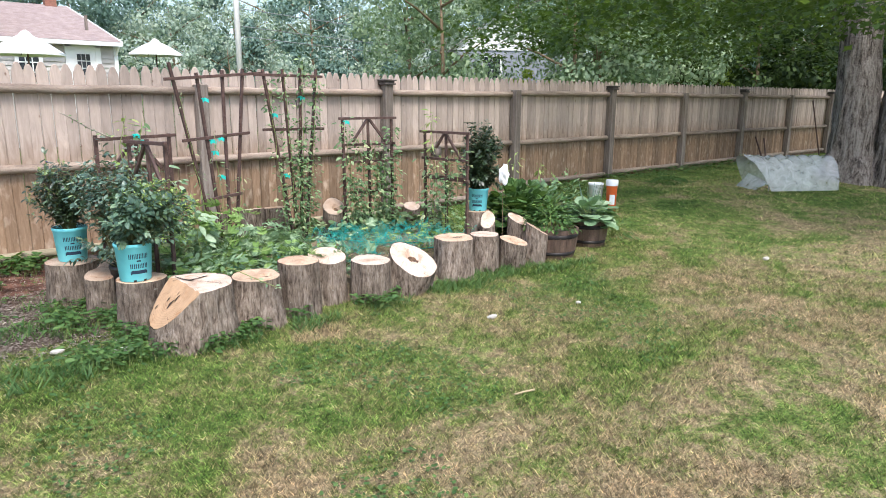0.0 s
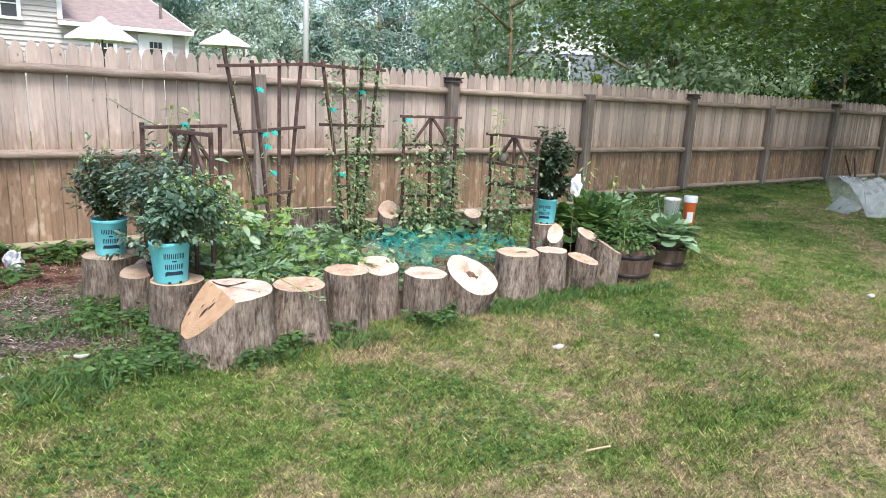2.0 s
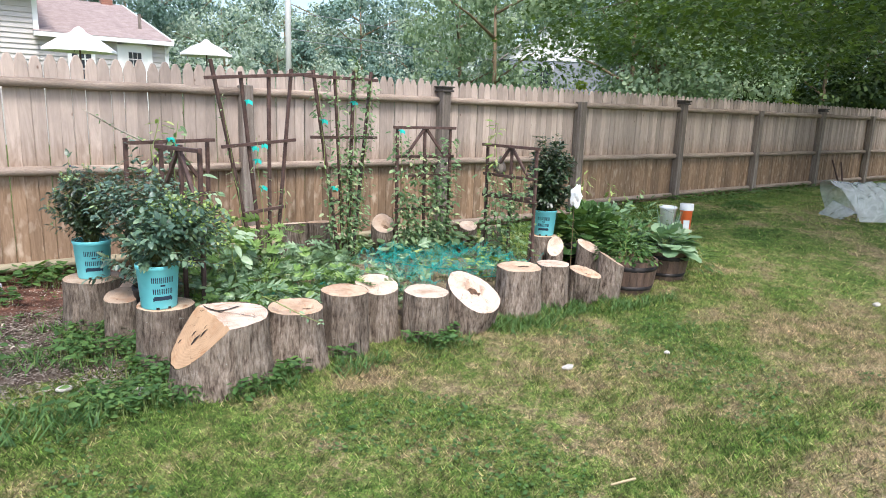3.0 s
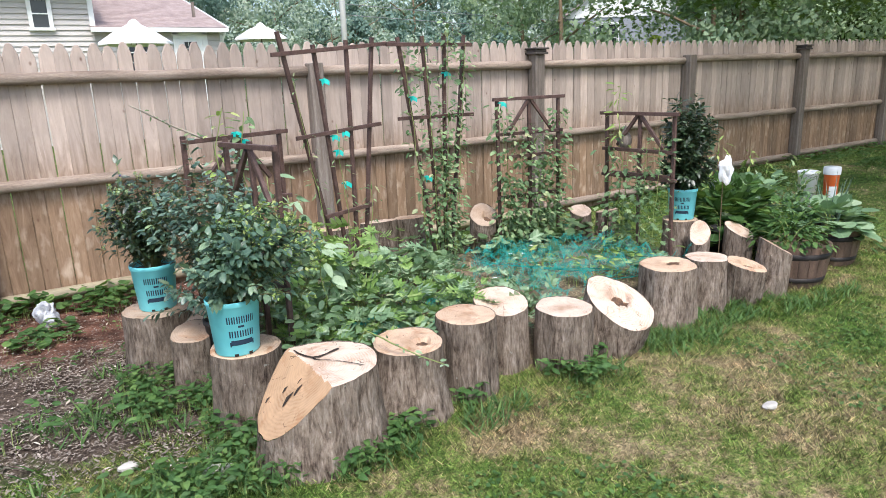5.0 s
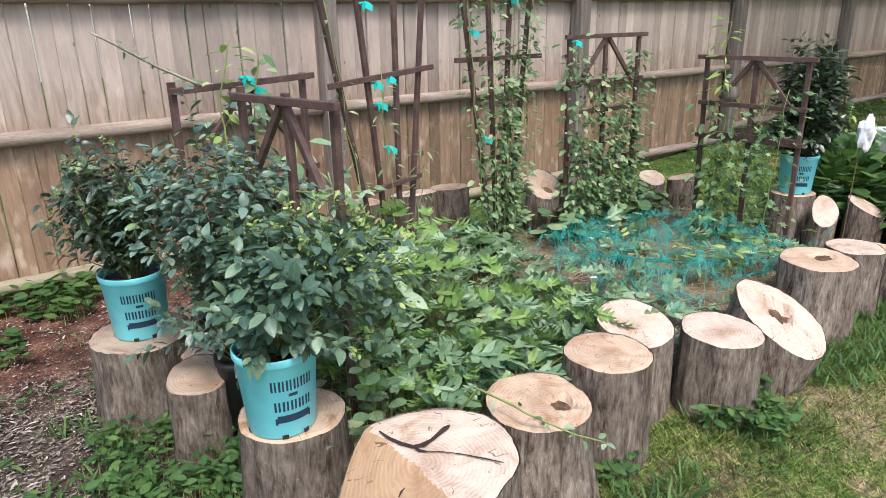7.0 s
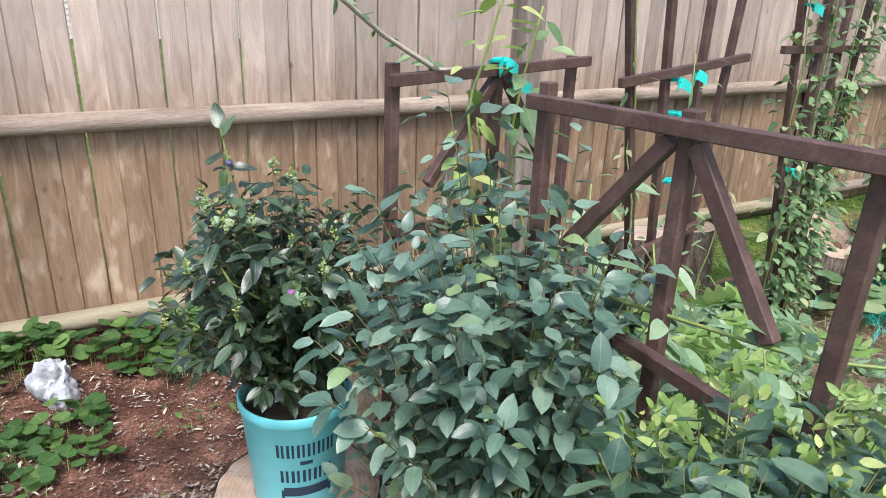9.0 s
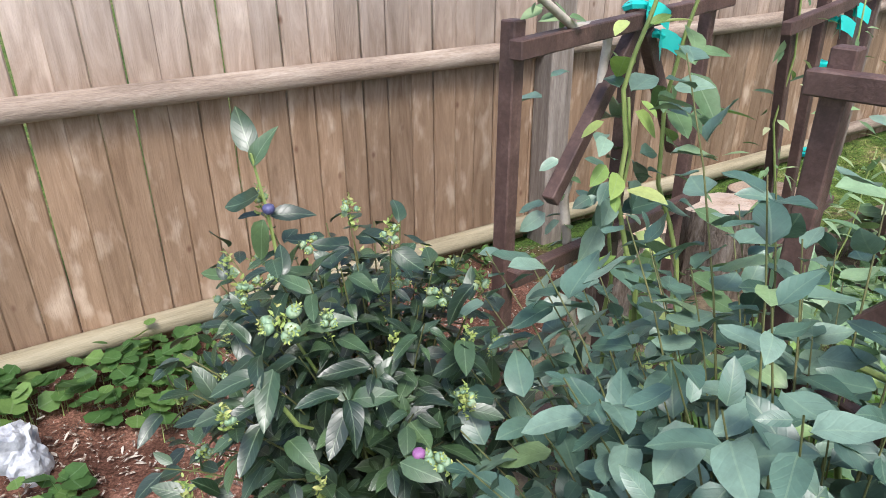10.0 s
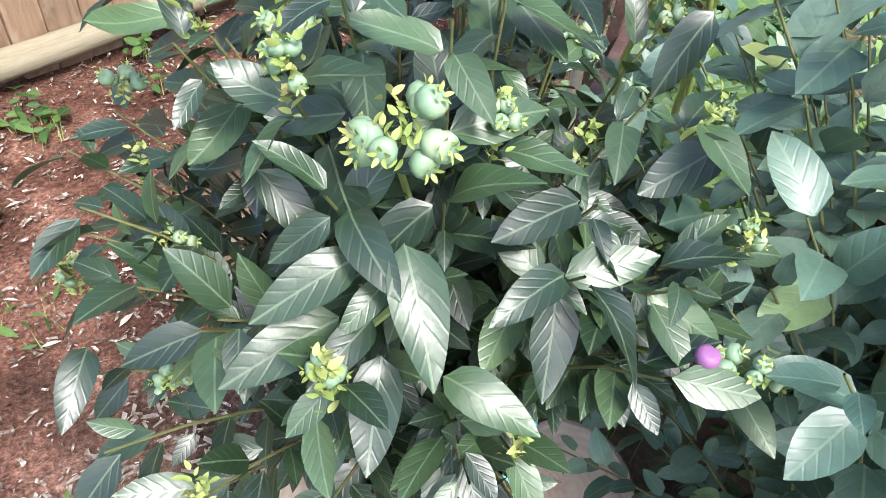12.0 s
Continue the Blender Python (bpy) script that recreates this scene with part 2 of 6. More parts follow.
def bark_material():
    m, t, b = nodes_of("grey_bark")
    r = node(t, "ShaderNodeObjectInfo").outputs["Random"]
    src = node(t, "ShaderNodeTexCoord").outputs["Object"]
    v0 = node(t, "ShaderNodeVectorMath", {0: src, 1: node(t, "ShaderNodeCombineXYZ", {0: math2(t, "MULTIPLY", r, 9.0), 1: r}).outputs[0]}, operation="ADD").outputs[0]
    v = node(t, "ShaderNodeMapping", {"Vector": v0, "Scale": (15, 15, 3.4)}).outputs[0]
    ridge = noise_of(t, v, 2.2, 6, 0.65, 0.8)
    fine = noise_of(t, node(t, "ShaderNodeMapping", {"Vector": v0, "Scale": (60, 60, 12)}).outputs[0], 2.0, 4, 0.7)
    h = math2(t, "MULTIPLY_ADD", fine, 0.35, math2(t, "MULTIPLY", ridge, 0.65))
    col = ramp(t, h, [(0.34, (0.03, 0.02, 0.015)), (0.43, (0.12, 0.09, 0.07)), (0.53, (0.225, 0.178, 0.142)), (0.68, (0.38, 0.32, 0.275))])
    broad = noise_of(t, v0, 9.0, 4, 0.6, 0.5)
    kb = math2(t, "MULTIPLY_ADD", broad, 1.3, 0.4)
    col = mixc(t, 1.0, col, node(t, "ShaderNodeCombineColor", {0: kb, 1: kb, 2: kb}).outputs[0], "MULTIPLY")
    lichen = math2(t, "GREATER_THAN", noise_of(t, v0, 18.0, 3), 0.72)
    col = mixc(t, math2(t, "MULTIPLY", lichen, 0.6), col, (0.42, 0.42, 0.37, 1))
    k = math2(t, "MULTIPLY_ADD", r, 0.35, 0.8)
    col = mixc(t, 1.0, col, node(t, "ShaderNodeCombineColor", {0: k, 1: k, 2: k}).outputs[0], "MULTIPLY")
    t.links.new(col, b.inputs["Base Color"])
    b.inputs["Roughness"].default_value, b.inputs["Specular IOR Level"].default_value = 0.92, 0.2
    bumped(t, b, h, 1.0, 0.024)
    return m


def cut_material(name, tint=(0.55, 0.43, 0.345), stain=0.55):
    """A sawn end: growth rings, radial checks, saw marks and brown stains."""
    m, t, b = nodes_of(name)
    src = node(t, "ShaderNodeTexCoord").outputs["Object"]
    r = node(t, "ShaderNodeObjectInfo").outputs["Random"]
    v = node(t, "ShaderNodeVectorMath", {0: src, 1: node(t, "ShaderNodeCombineXYZ", {2: math2(t, "MULTIPLY", r, 20.0)}).outputs[0]}, operation="ADD").outputs[0]
    flat = node(t, "ShaderNodeMapping", {"Vector": src, "Scale": (1, 1, 0)}).outputs[0]
    ring = node(t, "ShaderNodeTexWave", {"Vector": flat, "Scale": 26.0, "Distortion": 5.0, "Detail": 3.0, "Detail Scale": 1.2}, wave_type="RINGS", rings_direction="SPHERICAL").outputs["Fac"]
    blot = noise_of(t, v, 9.0, 5, 0.6, 0.6)
    light = tuple(min(1, c * 1.2) for c in tint)
    dark = tuple(c * f for c, f in zip(tint, (0.72, 0.6, 0.5)))
    col = ramp(t, math2(t, "MULTIPLY_ADD", ring, 0.11, math2(t, "MULTIPLY", blot, 0.89)), [(0.28, dark), (0.46, tint), (0.64, light)])
    st = node(t, "ShaderNodeMapRange", {0: noise_of(t, v, 5.0, 5, 0.65, 1.0), 1: 0.55, 2: 0.68, 3: 0.0, 4: stain}).outputs[0]
    col = mixc(t, st, col, (0.30, 0.13, 0.05, 1))
    far = node(t, "ShaderNodeVectorMath", {0: flat}, operation="LENGTH").outputs["Value"]
    heart = node(t, "ShaderNodeMapRange", {0: math2(t, "MULTIPLY_ADD", blot, 0.12, far), 1: 0.05, 2: 0.15, 3: 0.5, 4: 0.0}).outputs[0]
    col = mixc(t, heart, col, (0.30, 0.17, 0.09, 1))
    way = node(t, "ShaderNodeVectorMath", {0: node(t, "ShaderNodeVectorMath", {0: flat, 1: (1, 1, 0)}, operation="MULTIPLY").outputs[0]}, operation="NORMALIZE").outputs[0]
    way = node(t, "ShaderNodeVectorMath", {0: way, 1: node(t, "ShaderNodeCombineXYZ", {2: math2(t, "MULTIPLY_ADD", r, 40.0, math2(t, "MULTIPLY", far, 1.5))}).outputs[0]}, operation="ADD").outputs[0]
    spoke = math2(t, "ABSOLUTE", math2(t, "SUBTRACT", noise_of(t, way, 3.4, 2, 0.5), 0.5))
    check = math2(t, "MULTIPLY", math2(t, "LESS_THAN", spoke, 0.007), math2(t, "GREATER_THAN", noise_of(t, v, 14.0, 2), 0.58))
    col = mixc(t, math2(t, "MULTIPLY", check, 0.75), col, (0.09, 0.045, 0.025, 1))
    speck = math2(t, "GREATER_THAN", noise_of(t, v, 40.0, 2), 0.72)
    col = mixc(t, math2(t, "MULTIPLY", speck, 0.5), col, (0.08, 0.04, 0.025, 1))
    t.links.new(col, b.inputs["Base Color"])
    b.inputs["Roughness"].default_value = 0.75
    saw = noise_of(t, node(t, "ShaderNodeMapping", {"Vector": v, "Scale": (8, 130, 8), "Rotation": (0, 0, 0.6)}).outputs[0], 1.0, 3)
    bumped(t, b, math2(t, "MULTIPLY_ADD", ring, 0.4, saw), 0.3, 0.004)
    return m


GROUND = ground_material()
BLADES = blade_material()
PICKET = picket_material()
BARK = bark_material()
CUT = cut_material("sawn_wood")
CUT_TAN = cut_material("tan_slanting_cut", (0.40, 0.255, 0.15), 0.5)
CUT_WARM = cut_material("sawn_wood_orange", (0.50, 0.355, 0.25), 0.85)
CUT_OLD = cut_material("weathered_sawn_wood", (0.38, 0.285, 0.215), 0.4)
ROT = plain("rotten_heartwood", [(0.35, (0.02, 0.012, 0.008)), (0.5, (0.10, 0.05, 0.025)), (0.65, (0.24, 0.13, 0.06))], 45, bump=1.0, bscale=140)
CHECKS = plain("dark_crack", [(0.3, (0.012, 0.008, 0.006)), (0.7, (0.05, 0.03, 0.02))], 20)
RAIL = plain("weathered_rail_wood", [(0.32, (0.13, 0.092, 0.07)), (0.5, (0.28, 0.215, 0.17)), (0.68, (0.42, 0.35, 0.29))], 3, (0.9, 8, 8), 0.85, 0.9, 40, 0.25)
RAIL_MOSSY = plain("mossy_rail_wood", [(0.3, (0.18, 0.15, 0.095)), (0.5, (0.31, 0.265, 0.175)), (0.7, (0.43, 0.38, 0.28))], 3, (0.6, 8, 8), 0.85, 0.5, 40, 0.2)
POST = plain("grey_post_wood", [(0.3, (0.085, 0.066, 0.054)), (0.5, (0.18, 0.148, 0.125)), (0.7, (0.32, 0.28, 0.245))], 3, (9, 9, 0.7), 0.85, 0.6, 30, 0.35)
CAPWOOD = plain("dark_post_cap", [(0.3, (0.035, 0.03, 0.027)), (0.7, (0.10, 0.085, 0.075))], 10, vary=0.2)
STAINED = plain("dark_stained_trellis_wood", [(0.3, (0.045, 0.022, 0.018)), (0.5, (0.085, 0.046, 0.038)), (0.7, (0.15, 0.09, 0.075))], 7, (3, 3, 3), 0.6, 0.35, 50, 0.3)
BUCKET = plain("turquoise_plastic", [(0.3, (0.15, 0.58, 0.64)), (0.5, (0.175, 0.64, 0.70)), (0.7, (0.22, 0.69, 0.74))], 5, rough=0.42, bump=0.08, bscale=30)
PRINT = plain("navy_print", [(0.3, (0.012, 0.03, 0.06)), (0.7, (0.02, 0.045, 0.08))], 30, rough=0.5, bump=0)
POTSOIL = plain("potting_soil", [(0.35, (0.012, 0.009, 0.007)), (0.65, (0.07, 0.05, 0.035))], 40, bump=1.0, bscale=120)
BLACKPOT = plain("black_nursery_plastic", [(0.3, (0.012, 0.012, 0.013)), (0.7, (0.03, 0.03, 0.032))], 8, rough=0.5, bump=0.1)
BEDSOIL = plain("bed_soil_and_straw", [(0.36, (0.05, 0.038, 0.026)), (0.5, (0.14, 0.10, 0.065)), (0.64, (0.30, 0.23, 0.14))], 5, bump=1.0, bscale=70, world_space=True)
STRAW = plain("dry_straw", [(0.3, (0.28, 0.21, 0.11)), (0.7, (0.52, 0.43, 0.27))], 6, world_space=True, bump=0)
CHIPS = plain("wood_chip_mulch", [(0.36, (0.055, 0.034, 0.026)), (0.48, (0.14, 0.095, 0.072)), (0.56, (0.30, 0.245, 0.20)), (0.66, (0.60, 0.56, 0.50))], 60, world_space=True, bump=0.2)
PALECHIP = plain("pale_wood_crumb", [(0.36, (0.13, 0.10, 0.08)), (0.5, (0.22, 0.18, 0.15)), (0.64, (0.38, 0.33, 0.28))], 60, world_space=True, bump=0.2)
STONE = plain("pale_pebble", [(0.3, (0.30, 0.27, 0.24)), (0.7, (0.58, 0.55, 0.51))], 12, world_space=True)
NET = plain("teal_netting", [(0.3, (0.0, 0.19, 0.17)), (0.7, (0.01, 0.40, 0.34))], 12, rough=0.45, bump=0, world_space=True)
TIE = plain("turquoise_tie_tape", [(0.3, (0.0, 0.42, 0.38)), (0.7, (0.02, 0.55, 0.48))], 20, rough=0.35, bump=0.1)
STAVE = plain("brown_barrel_stave", [(0.3, (0.055, 0.032, 0.024)), (0.5, (0.12, 0.075, 0.056)), (0.7, (0.20, 0.135, 0.10))], 4, (5, 5, 1), 0.6, 0.4, 50, 0.3)
HOOP = plain("black_iron_hoop", [(0.3, (0.012, 0.011, 0.011)), (0.7, (0.045, 0.038, 0.035))], 12, rough=0.5, metal=0.6)
ORANGE = plain("orange_plastic", [(0.3, (0.72, 0.12, 0.035)), (0.7, (0.82, 0.17, 0.05))], 6, rough=0.4, bump=0.05)
WHITE = plain("white_plastic", [(0.3, (0.68, 0.70, 0.72)), (0.7, (0.82, 0.83, 0.84))], 6, rough=0.45, bump=0.1)
STEM = plain("green_stem", [(0.3, (0.14, 0.20, 0.05)), (0.7, (0.30, 0.36, 0.12))], 20, rough=0.55, world_space=True)
BUSHSTEM = plain("olive_brown_stem", [(0.3, (0.07, 0.075, 0.028)), (0.5, (0.13, 0.14, 0.05)), (0.7, (0.22, 0.17, 0.08))], 20, rough=0.6, world_space=True)
TWIG = plain("brown_twig", [(0.3, (0.10, 0.06, 0.035)), (0.7, (0.26, 0.19, 0.11))], 30, rough=0.7, world_space=True)
BERRY = plain("green_berry", [(0.3, (0.14, 0.24, 0.155)), (0.5, (0.22, 0.33, 0.20)), (0.7, (0.36, 0.42, 0.26))], 60, rough=0.5, world_space=True, bump=0.05)
BERRY_RIPE = plain("purple_berry", [(0.3, (0.20, 0.07, 0.20)), (0.7, (0.36, 0.15, 0.33))], 60, rough=0.5, bump=0.05)
BERRY_BLUE = plain("blue_berry", [(0.3, (0.035, 0.035, 0.10)), (0.7, (0.12, 0.12, 0.25))], 60, rough=0.5, bump=0.05)
CALYX = plain("yellow_green_calyx", [(0.3, (0.17, 0.26, 0.06)), (0.5, (0.29, 0.36, 0.10)), (0.7, (0.42, 0.32, 0.15))], 50, rough=0.6, world_space=True, bump=0)
L_DARK = leafy("dark_glossy_leaf", [(0.0, (0.008, 0.021, 0.010)), (0.5, (0.017, 0.040, 0.017)), (0.88, (0.042, 0.082, 0.032)), (1.0, (0.085, 0.145, 0.06))], 0.40, 0.4, 0.05, 0.9, 0.0, 0.3)
L_BLUE = leafy("blue_green_leaf", [(0.0, (0.038, 0.084, 0.06)), (0.5, (0.086, 0.158, 0.112)), (0.93, (0.18, 0.27, 0.20)), (1.0, (0.22, 0.32, 0.12))], 0.42, 0.35, 0.06, 0.8, 0.2, 0.25)
L_TIP = leafy("yellow_green_leaf", [(0.0, (0.034, 0.078, 0.055)), (0.6, (0.082, 0.155, 0.105)), (0.94, (0.15, 0.235, 0.14)), (1.0, (0.24, 0.32, 0.14))], 0.42, 0.35, 0.15, 0.6, 0.0, 0.25)
L_MELON = leafy("melon_leaf", [(0.0, (0.12, 0.215, 0.115)), (0.6, (0.23, 0.35, 0.20)), (1.0, (0.40, 0.51, 0.34))], 0.6, 0.5, 0.25, 0.35)
L_BRIGHT_MELON = leafy("young_melon_leaf", [(0.0, (0.13, 0.24, 0.06)), (0.6, (0.22, 0.36, 0.10)), (1.0, (0.36, 0.48, 0.18))], 0.55, 0.4, 0.3, 0.35)
L_VINE = leafy("climbing_vine_leaf", [(0.0, (0.065, 0.13, 0.055)), (0.6, (0.15, 0.245, 0.115)), (0.9, (0.28, 0.38, 0.19)), (1.0, (0.42, 0.42, 0.24))], 0.55, 0.4, 0.25, 0.4)
L_WEED = leafy("weed_leaf", [(0.0, (0.032, 0.080, 0.022)), (0.6, (0.062, 0.14, 0.038)), (1.0, (0.13, 0.22, 0.06))], 0.6, 0.3, 0.25, 0.3)
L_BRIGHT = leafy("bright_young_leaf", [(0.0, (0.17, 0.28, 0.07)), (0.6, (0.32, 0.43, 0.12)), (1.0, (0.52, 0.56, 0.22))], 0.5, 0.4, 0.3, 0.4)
L_MAPLE = leafy("maple_leaf", [(0.0, (0.016, 0.036, 0.009)), (0.7, (0.034, 0.07, 0.015)), (0.95, (0.07, 0.12, 0.025)), (1.0, (0.15, 0.22, 0.05))], 0.5, 0.0, 0.35, 0.35)
# distance haze is mixed into these two leaf colours, paler and bluer
L_HAZE_PALE = leafy("hazed_pale_foliage", [(0.0, (0.24, 0.32, 0.27)), (0.6, (0.38, 0.47, 0.38)), (1.0, (0.50, 0.57, 0.46))], 0.8, 0.0, 0.35, 0.2)
L_HAZE_BLUE = leafy("hazed_blue_foliage", [(0.0, (0.10, 0.17, 0.15)), (0.6, (0.16, 0.25, 0.21)), (1.0, (0.23, 0.33, 0.27))], 0.8, 0.0, 0.15, 0.2)
# shade of the right-hand wood is painted in as a very dark leaf colour
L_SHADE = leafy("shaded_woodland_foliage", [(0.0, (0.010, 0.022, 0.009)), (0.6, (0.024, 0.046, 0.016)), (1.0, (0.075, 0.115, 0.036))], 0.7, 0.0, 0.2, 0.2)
L_MID = leafy("broad_tree_foliage", [(0.0, (0.13, 0.20, 0.13)), (0.6, (0.25, 0.34, 0.21)), (1.0, (0.40, 0.49, 0.31))], 0.6, 0.0, 0.35, 0.3)
L_LIME = leafy("lime_foliage", [(0.0, (0.18, 0.27, 0.03)), (1.0, (0.38, 0.46, 0.09))], 0.6, 0.0, 0.4, 0.3)
SIDING = plain("beige_vinyl_siding", [(0.3, (0.46, 0.425, 0.40)), (0.7, (0.54, 0.505, 0.475))], 2, rough=0.5, bump=0.05)
GREYSIDING = plain("grey_siding", [(0.3, (0.24, 0.26, 0.30)), (0.7, (0.33, 0.35, 0.39))], 2, rough=0.6)
TRIM = plain("white_trim_paint", [(0.3, (0.74, 0.74, 0.73)), (0.7, (0.82, 0.82, 0.81))], 5, rough=0.5, bump=0.05)
SHINGLE = plain("brown_grey_shingle", [(0.3, (0.22, 0.165, 0.15)), (0.5, (0.34, 0.26, 0.24)), (0.7, (0.46, 0.37, 0.34))], 4, rough=0.9, bump=0.5, bscale=50, vary=0.3)
GLASS = plain("dark_window_glass", [(0.3, (0.025, 0.03, 0.04)), (0.7, (0.05, 0.06, 0.07))], 1, rough=0.08, bump=0)
CANVAS = plain("white_canvas", [(0.3, (0.78, 0.78, 0.77)), (0.7, (0.84, 0.84, 0.83))], 3, rough=0.85, bump=0.1)
BRICK = plain("red_brick", [(0.3, (0.22, 0.09, 0.06)), (0.7, (0.36, 0.17, 0.12))], 8)
POLEMAT = plain("pale_utility_pole", [(0.3, (0.50, 0.49, 0.47)), (0.7, (0.66, 0.65, 0.63))], 2, (4, 4, 0.5))
WIRE = plain("overhead_wire", [(0.3, (0.20, 0.21, 0.22)), (0.7, (0.30, 0.31, 0.32))], 3, bump=0)


def film_material():
    m, t, b = nodes_of("clear_plastic_film")
    b.inputs["Base Color"].default_value = (0.72, 0.76, 0.80, 1)
    b.inputs["Roughness"].default_value = 0.25
    n = noise_of(t, coords(t), 7.0, 4, 0.6, 1.0)
    bumped(t, b, n, 0.15, 0.02)
    tr = node(t, "ShaderNodeBsdfTransparent", {"Color": (0.93, 0.95, 0.96, 1)})
    fac = node(t, "ShaderNodeMapRange", {0: n, 1: 0.3, 2: 0.7, 3: 0.28, 4: 0.5}).outputs[0]
    mx = node(t, "ShaderNodeMixShader", {0: fac, 1: tr.outputs[0], 2: b.outputs[0]})
    t.links.new(mx.outputs[0], t.nodes["Material Output"].inputs[0])
    return m


FILM = film_material()


def old_bark():
    m, t, b = nodes_of("furrowed_maple_bark")
    src = node(t, "ShaderNodeTexCoord").outputs["Object"]
    v = node(t, "ShaderNodeMapping", {"Vector": src, "Scale": (9, 9, 1.6)}).outputs[0]
    ridge = noise_of(t, v, 1.6, 6, 0.65, 0.9)
    fine = noise_of(t, src, 30.0, 4, 0.7)
    h = math2(t, "MULTIPLY_ADD", fine, 0.3, math2(t, "MULTIPLY", ridge, 0.7))
    t.links.new(ramp(t, h, [(0.38, (0.04, 0.033, 0.03)), (0.46, (0.18, 0.15, 0.135)), (0.54, (0.33, 0.29, 0.265)), (0.66, (0.46, 0.42, 0.39))]), b.inputs["Base Color"])
    b.inputs["Roughness"].default_value = 0.95
    bumped(t, b, h, 1.0, 0.12)
    return m


OLDBARK = old_bark()
CANE = plain("pale_bare_cane", [(0.3, (0.36, 0.30, 0.24)), (0.7, (0.62, 0.55, 0.47))], 30, rough=0.7, world_space=True)
GREYBAG = plain("grey_white_film", [(0.35, (0.22, 0.23, 0.27)), (0.5, (0.42, 0.43, 0.46)), (0.65, (0.66, 0.67, 0.69))], 16, rough=0.35, bump=0.6, bscale=40)


# ---- building helpers ----
rng = np.random.default_rng(7)


def part(name, bm, material, parent=None, label=""):
    """Links a bmesh as one mesh object under a thing or a part."""
    me = bpy.data.meshes.new(name)
    bm.normal_update()
    bm.to_mesh(me)
    bm.free()
    me.materials.append(material)
    ob = new(name, me)
    if parent is not None:
        ob.parent = parent
    if label:
        tagged(ob, label)
    return ob


def thing(name, x, y, z, label, category, group="", turn=0.0, kind=""):
    e = new(name)
    e.matrix_world = pose(x, y, z, 0, 0, turn)
    e.empty_display_size = 0.1
    return tagged(e, label, category, group, kind)


def smooth(ob, angle=True):
    ob.data.polygons.foreach_set("use_smooth", [True] * len(ob.data.polygons))
    return ob


def box(bm, size, at=(0, 0, 0), m=None, bevel=0.0):
    k = Matrix.Translation(at) @ (m or Matrix()) @ Matrix.Diagonal((*size, 1))
    made = bmesh.ops.create_cube(bm, size=1, matrix=k)
    if bevel:
        edges = {e for v in made["verts"] for e in v.link_edges}
        bmesh.ops.bevel(bm, geom=list(edges), offset=bevel, segments=1, affect="EDGES")
    return bm


def bar(bm, a, b, w, d, side=(0, 1, 0), bevel=0.002):
    """A batten from a to b, d thick along side and w wide across."""
    a, b = Vector(a), Vector(b)
    up = (b - a).normalized()
    n = Vector(side) - up * Vector(side).dot(up)
    n.normalize()
    x = n.cross(up)
    m = Matrix((x, n, up)).transposed().to_4x4()
    return box(bm, (w, d, (b - a).length), (a + b) / 2, m, bevel)


def tube(bm, points, radii, sides=6, cap=True):
    points = [Vector(p) for p in points]
    rings = []
    for k, p in enumerate(points):
        d = (points[min(k + 1, len(points) - 1)] - points[max(k - 1, 0)]).normalized()
        u = d.cross(Vector((0.31, 0.17, 0.93)) if abs(d.z) < 0.9 else Vector((1, 0.2, 0))).normalized()
        w = d.cross(u)
        r = radii[k] if isinstance(radii, (list, tuple)) else radii
        rings.append([bm.verts.new(p + (u * math.cos(a) + w * math.sin(a)) * r) for a in [2 * math.pi * s / sides for s in range(sides)]])
    for a, b in zip(rings, rings[1:]):
        for s in range(sides):
            bm.faces.new((a[s], a[(s + 1) % sides], b[(s + 1) % sides], b[s]))
    if cap:
        bm.faces.new(rings[0][::-1])
        bm.faces.new(rings[-1])
    return bm


def lathe(bm, profile, sides=32, wobble=0.0, seed=0):
    """Turns a profile of (radius, height) round the upright axis."""
    rings = []
    for r, z in profile:
        rings.append([bm.verts.new((r * (1 + wobble * noise.noise((math.cos(a) * 2 + seed, math.sin(a) * 2, z * 4))) * math.cos(a), r * (1 + wobble * noise.noise((math.cos(a) * 2 + seed, math.sin(a) * 2, z * 4))) * math.sin(a), z))
                      for a in [2 * math.pi * s / sides for s in range(sides)]])
    for a, b in zip(rings, rings[1:]):
        for s in range(sides):
            bm.faces.new((a[s], a[(s + 1) % sides], b[(s + 1) % sides], b[s]))
    return rings


def leaf_shape(width, rows=5, fold=0.12, droop=0.18, blunt=1.0):
    """A folded, arching oval leaf, 1 long from its stalk."""
    vs, uv, fs = [], [], []
    for k in range(rows):
        v = k / (rows - 1)
        w = width / 2 * max(0.03, math.sin(math.pi * v ** (0.8 * blunt)) ** 0.68)
        zc = -droop * v * v
        for s in (-1, 0, 1):
            vs.append((s * w, v, zc + (fold * w * 2 + 0.035 * math.sin(v * 8 + s * 1.3) * (rows > 6) if s else 0)))
            uv.append((0.5 + s * 0.5 * w / (width / 2), v))
    for k in range(rows - 1):
        for s in (0, 1):
            a = k * 3 + s
            fs.append((a, a + 1, a + 4, a + 3))
    return np.array(vs), fs, np.array(uv)


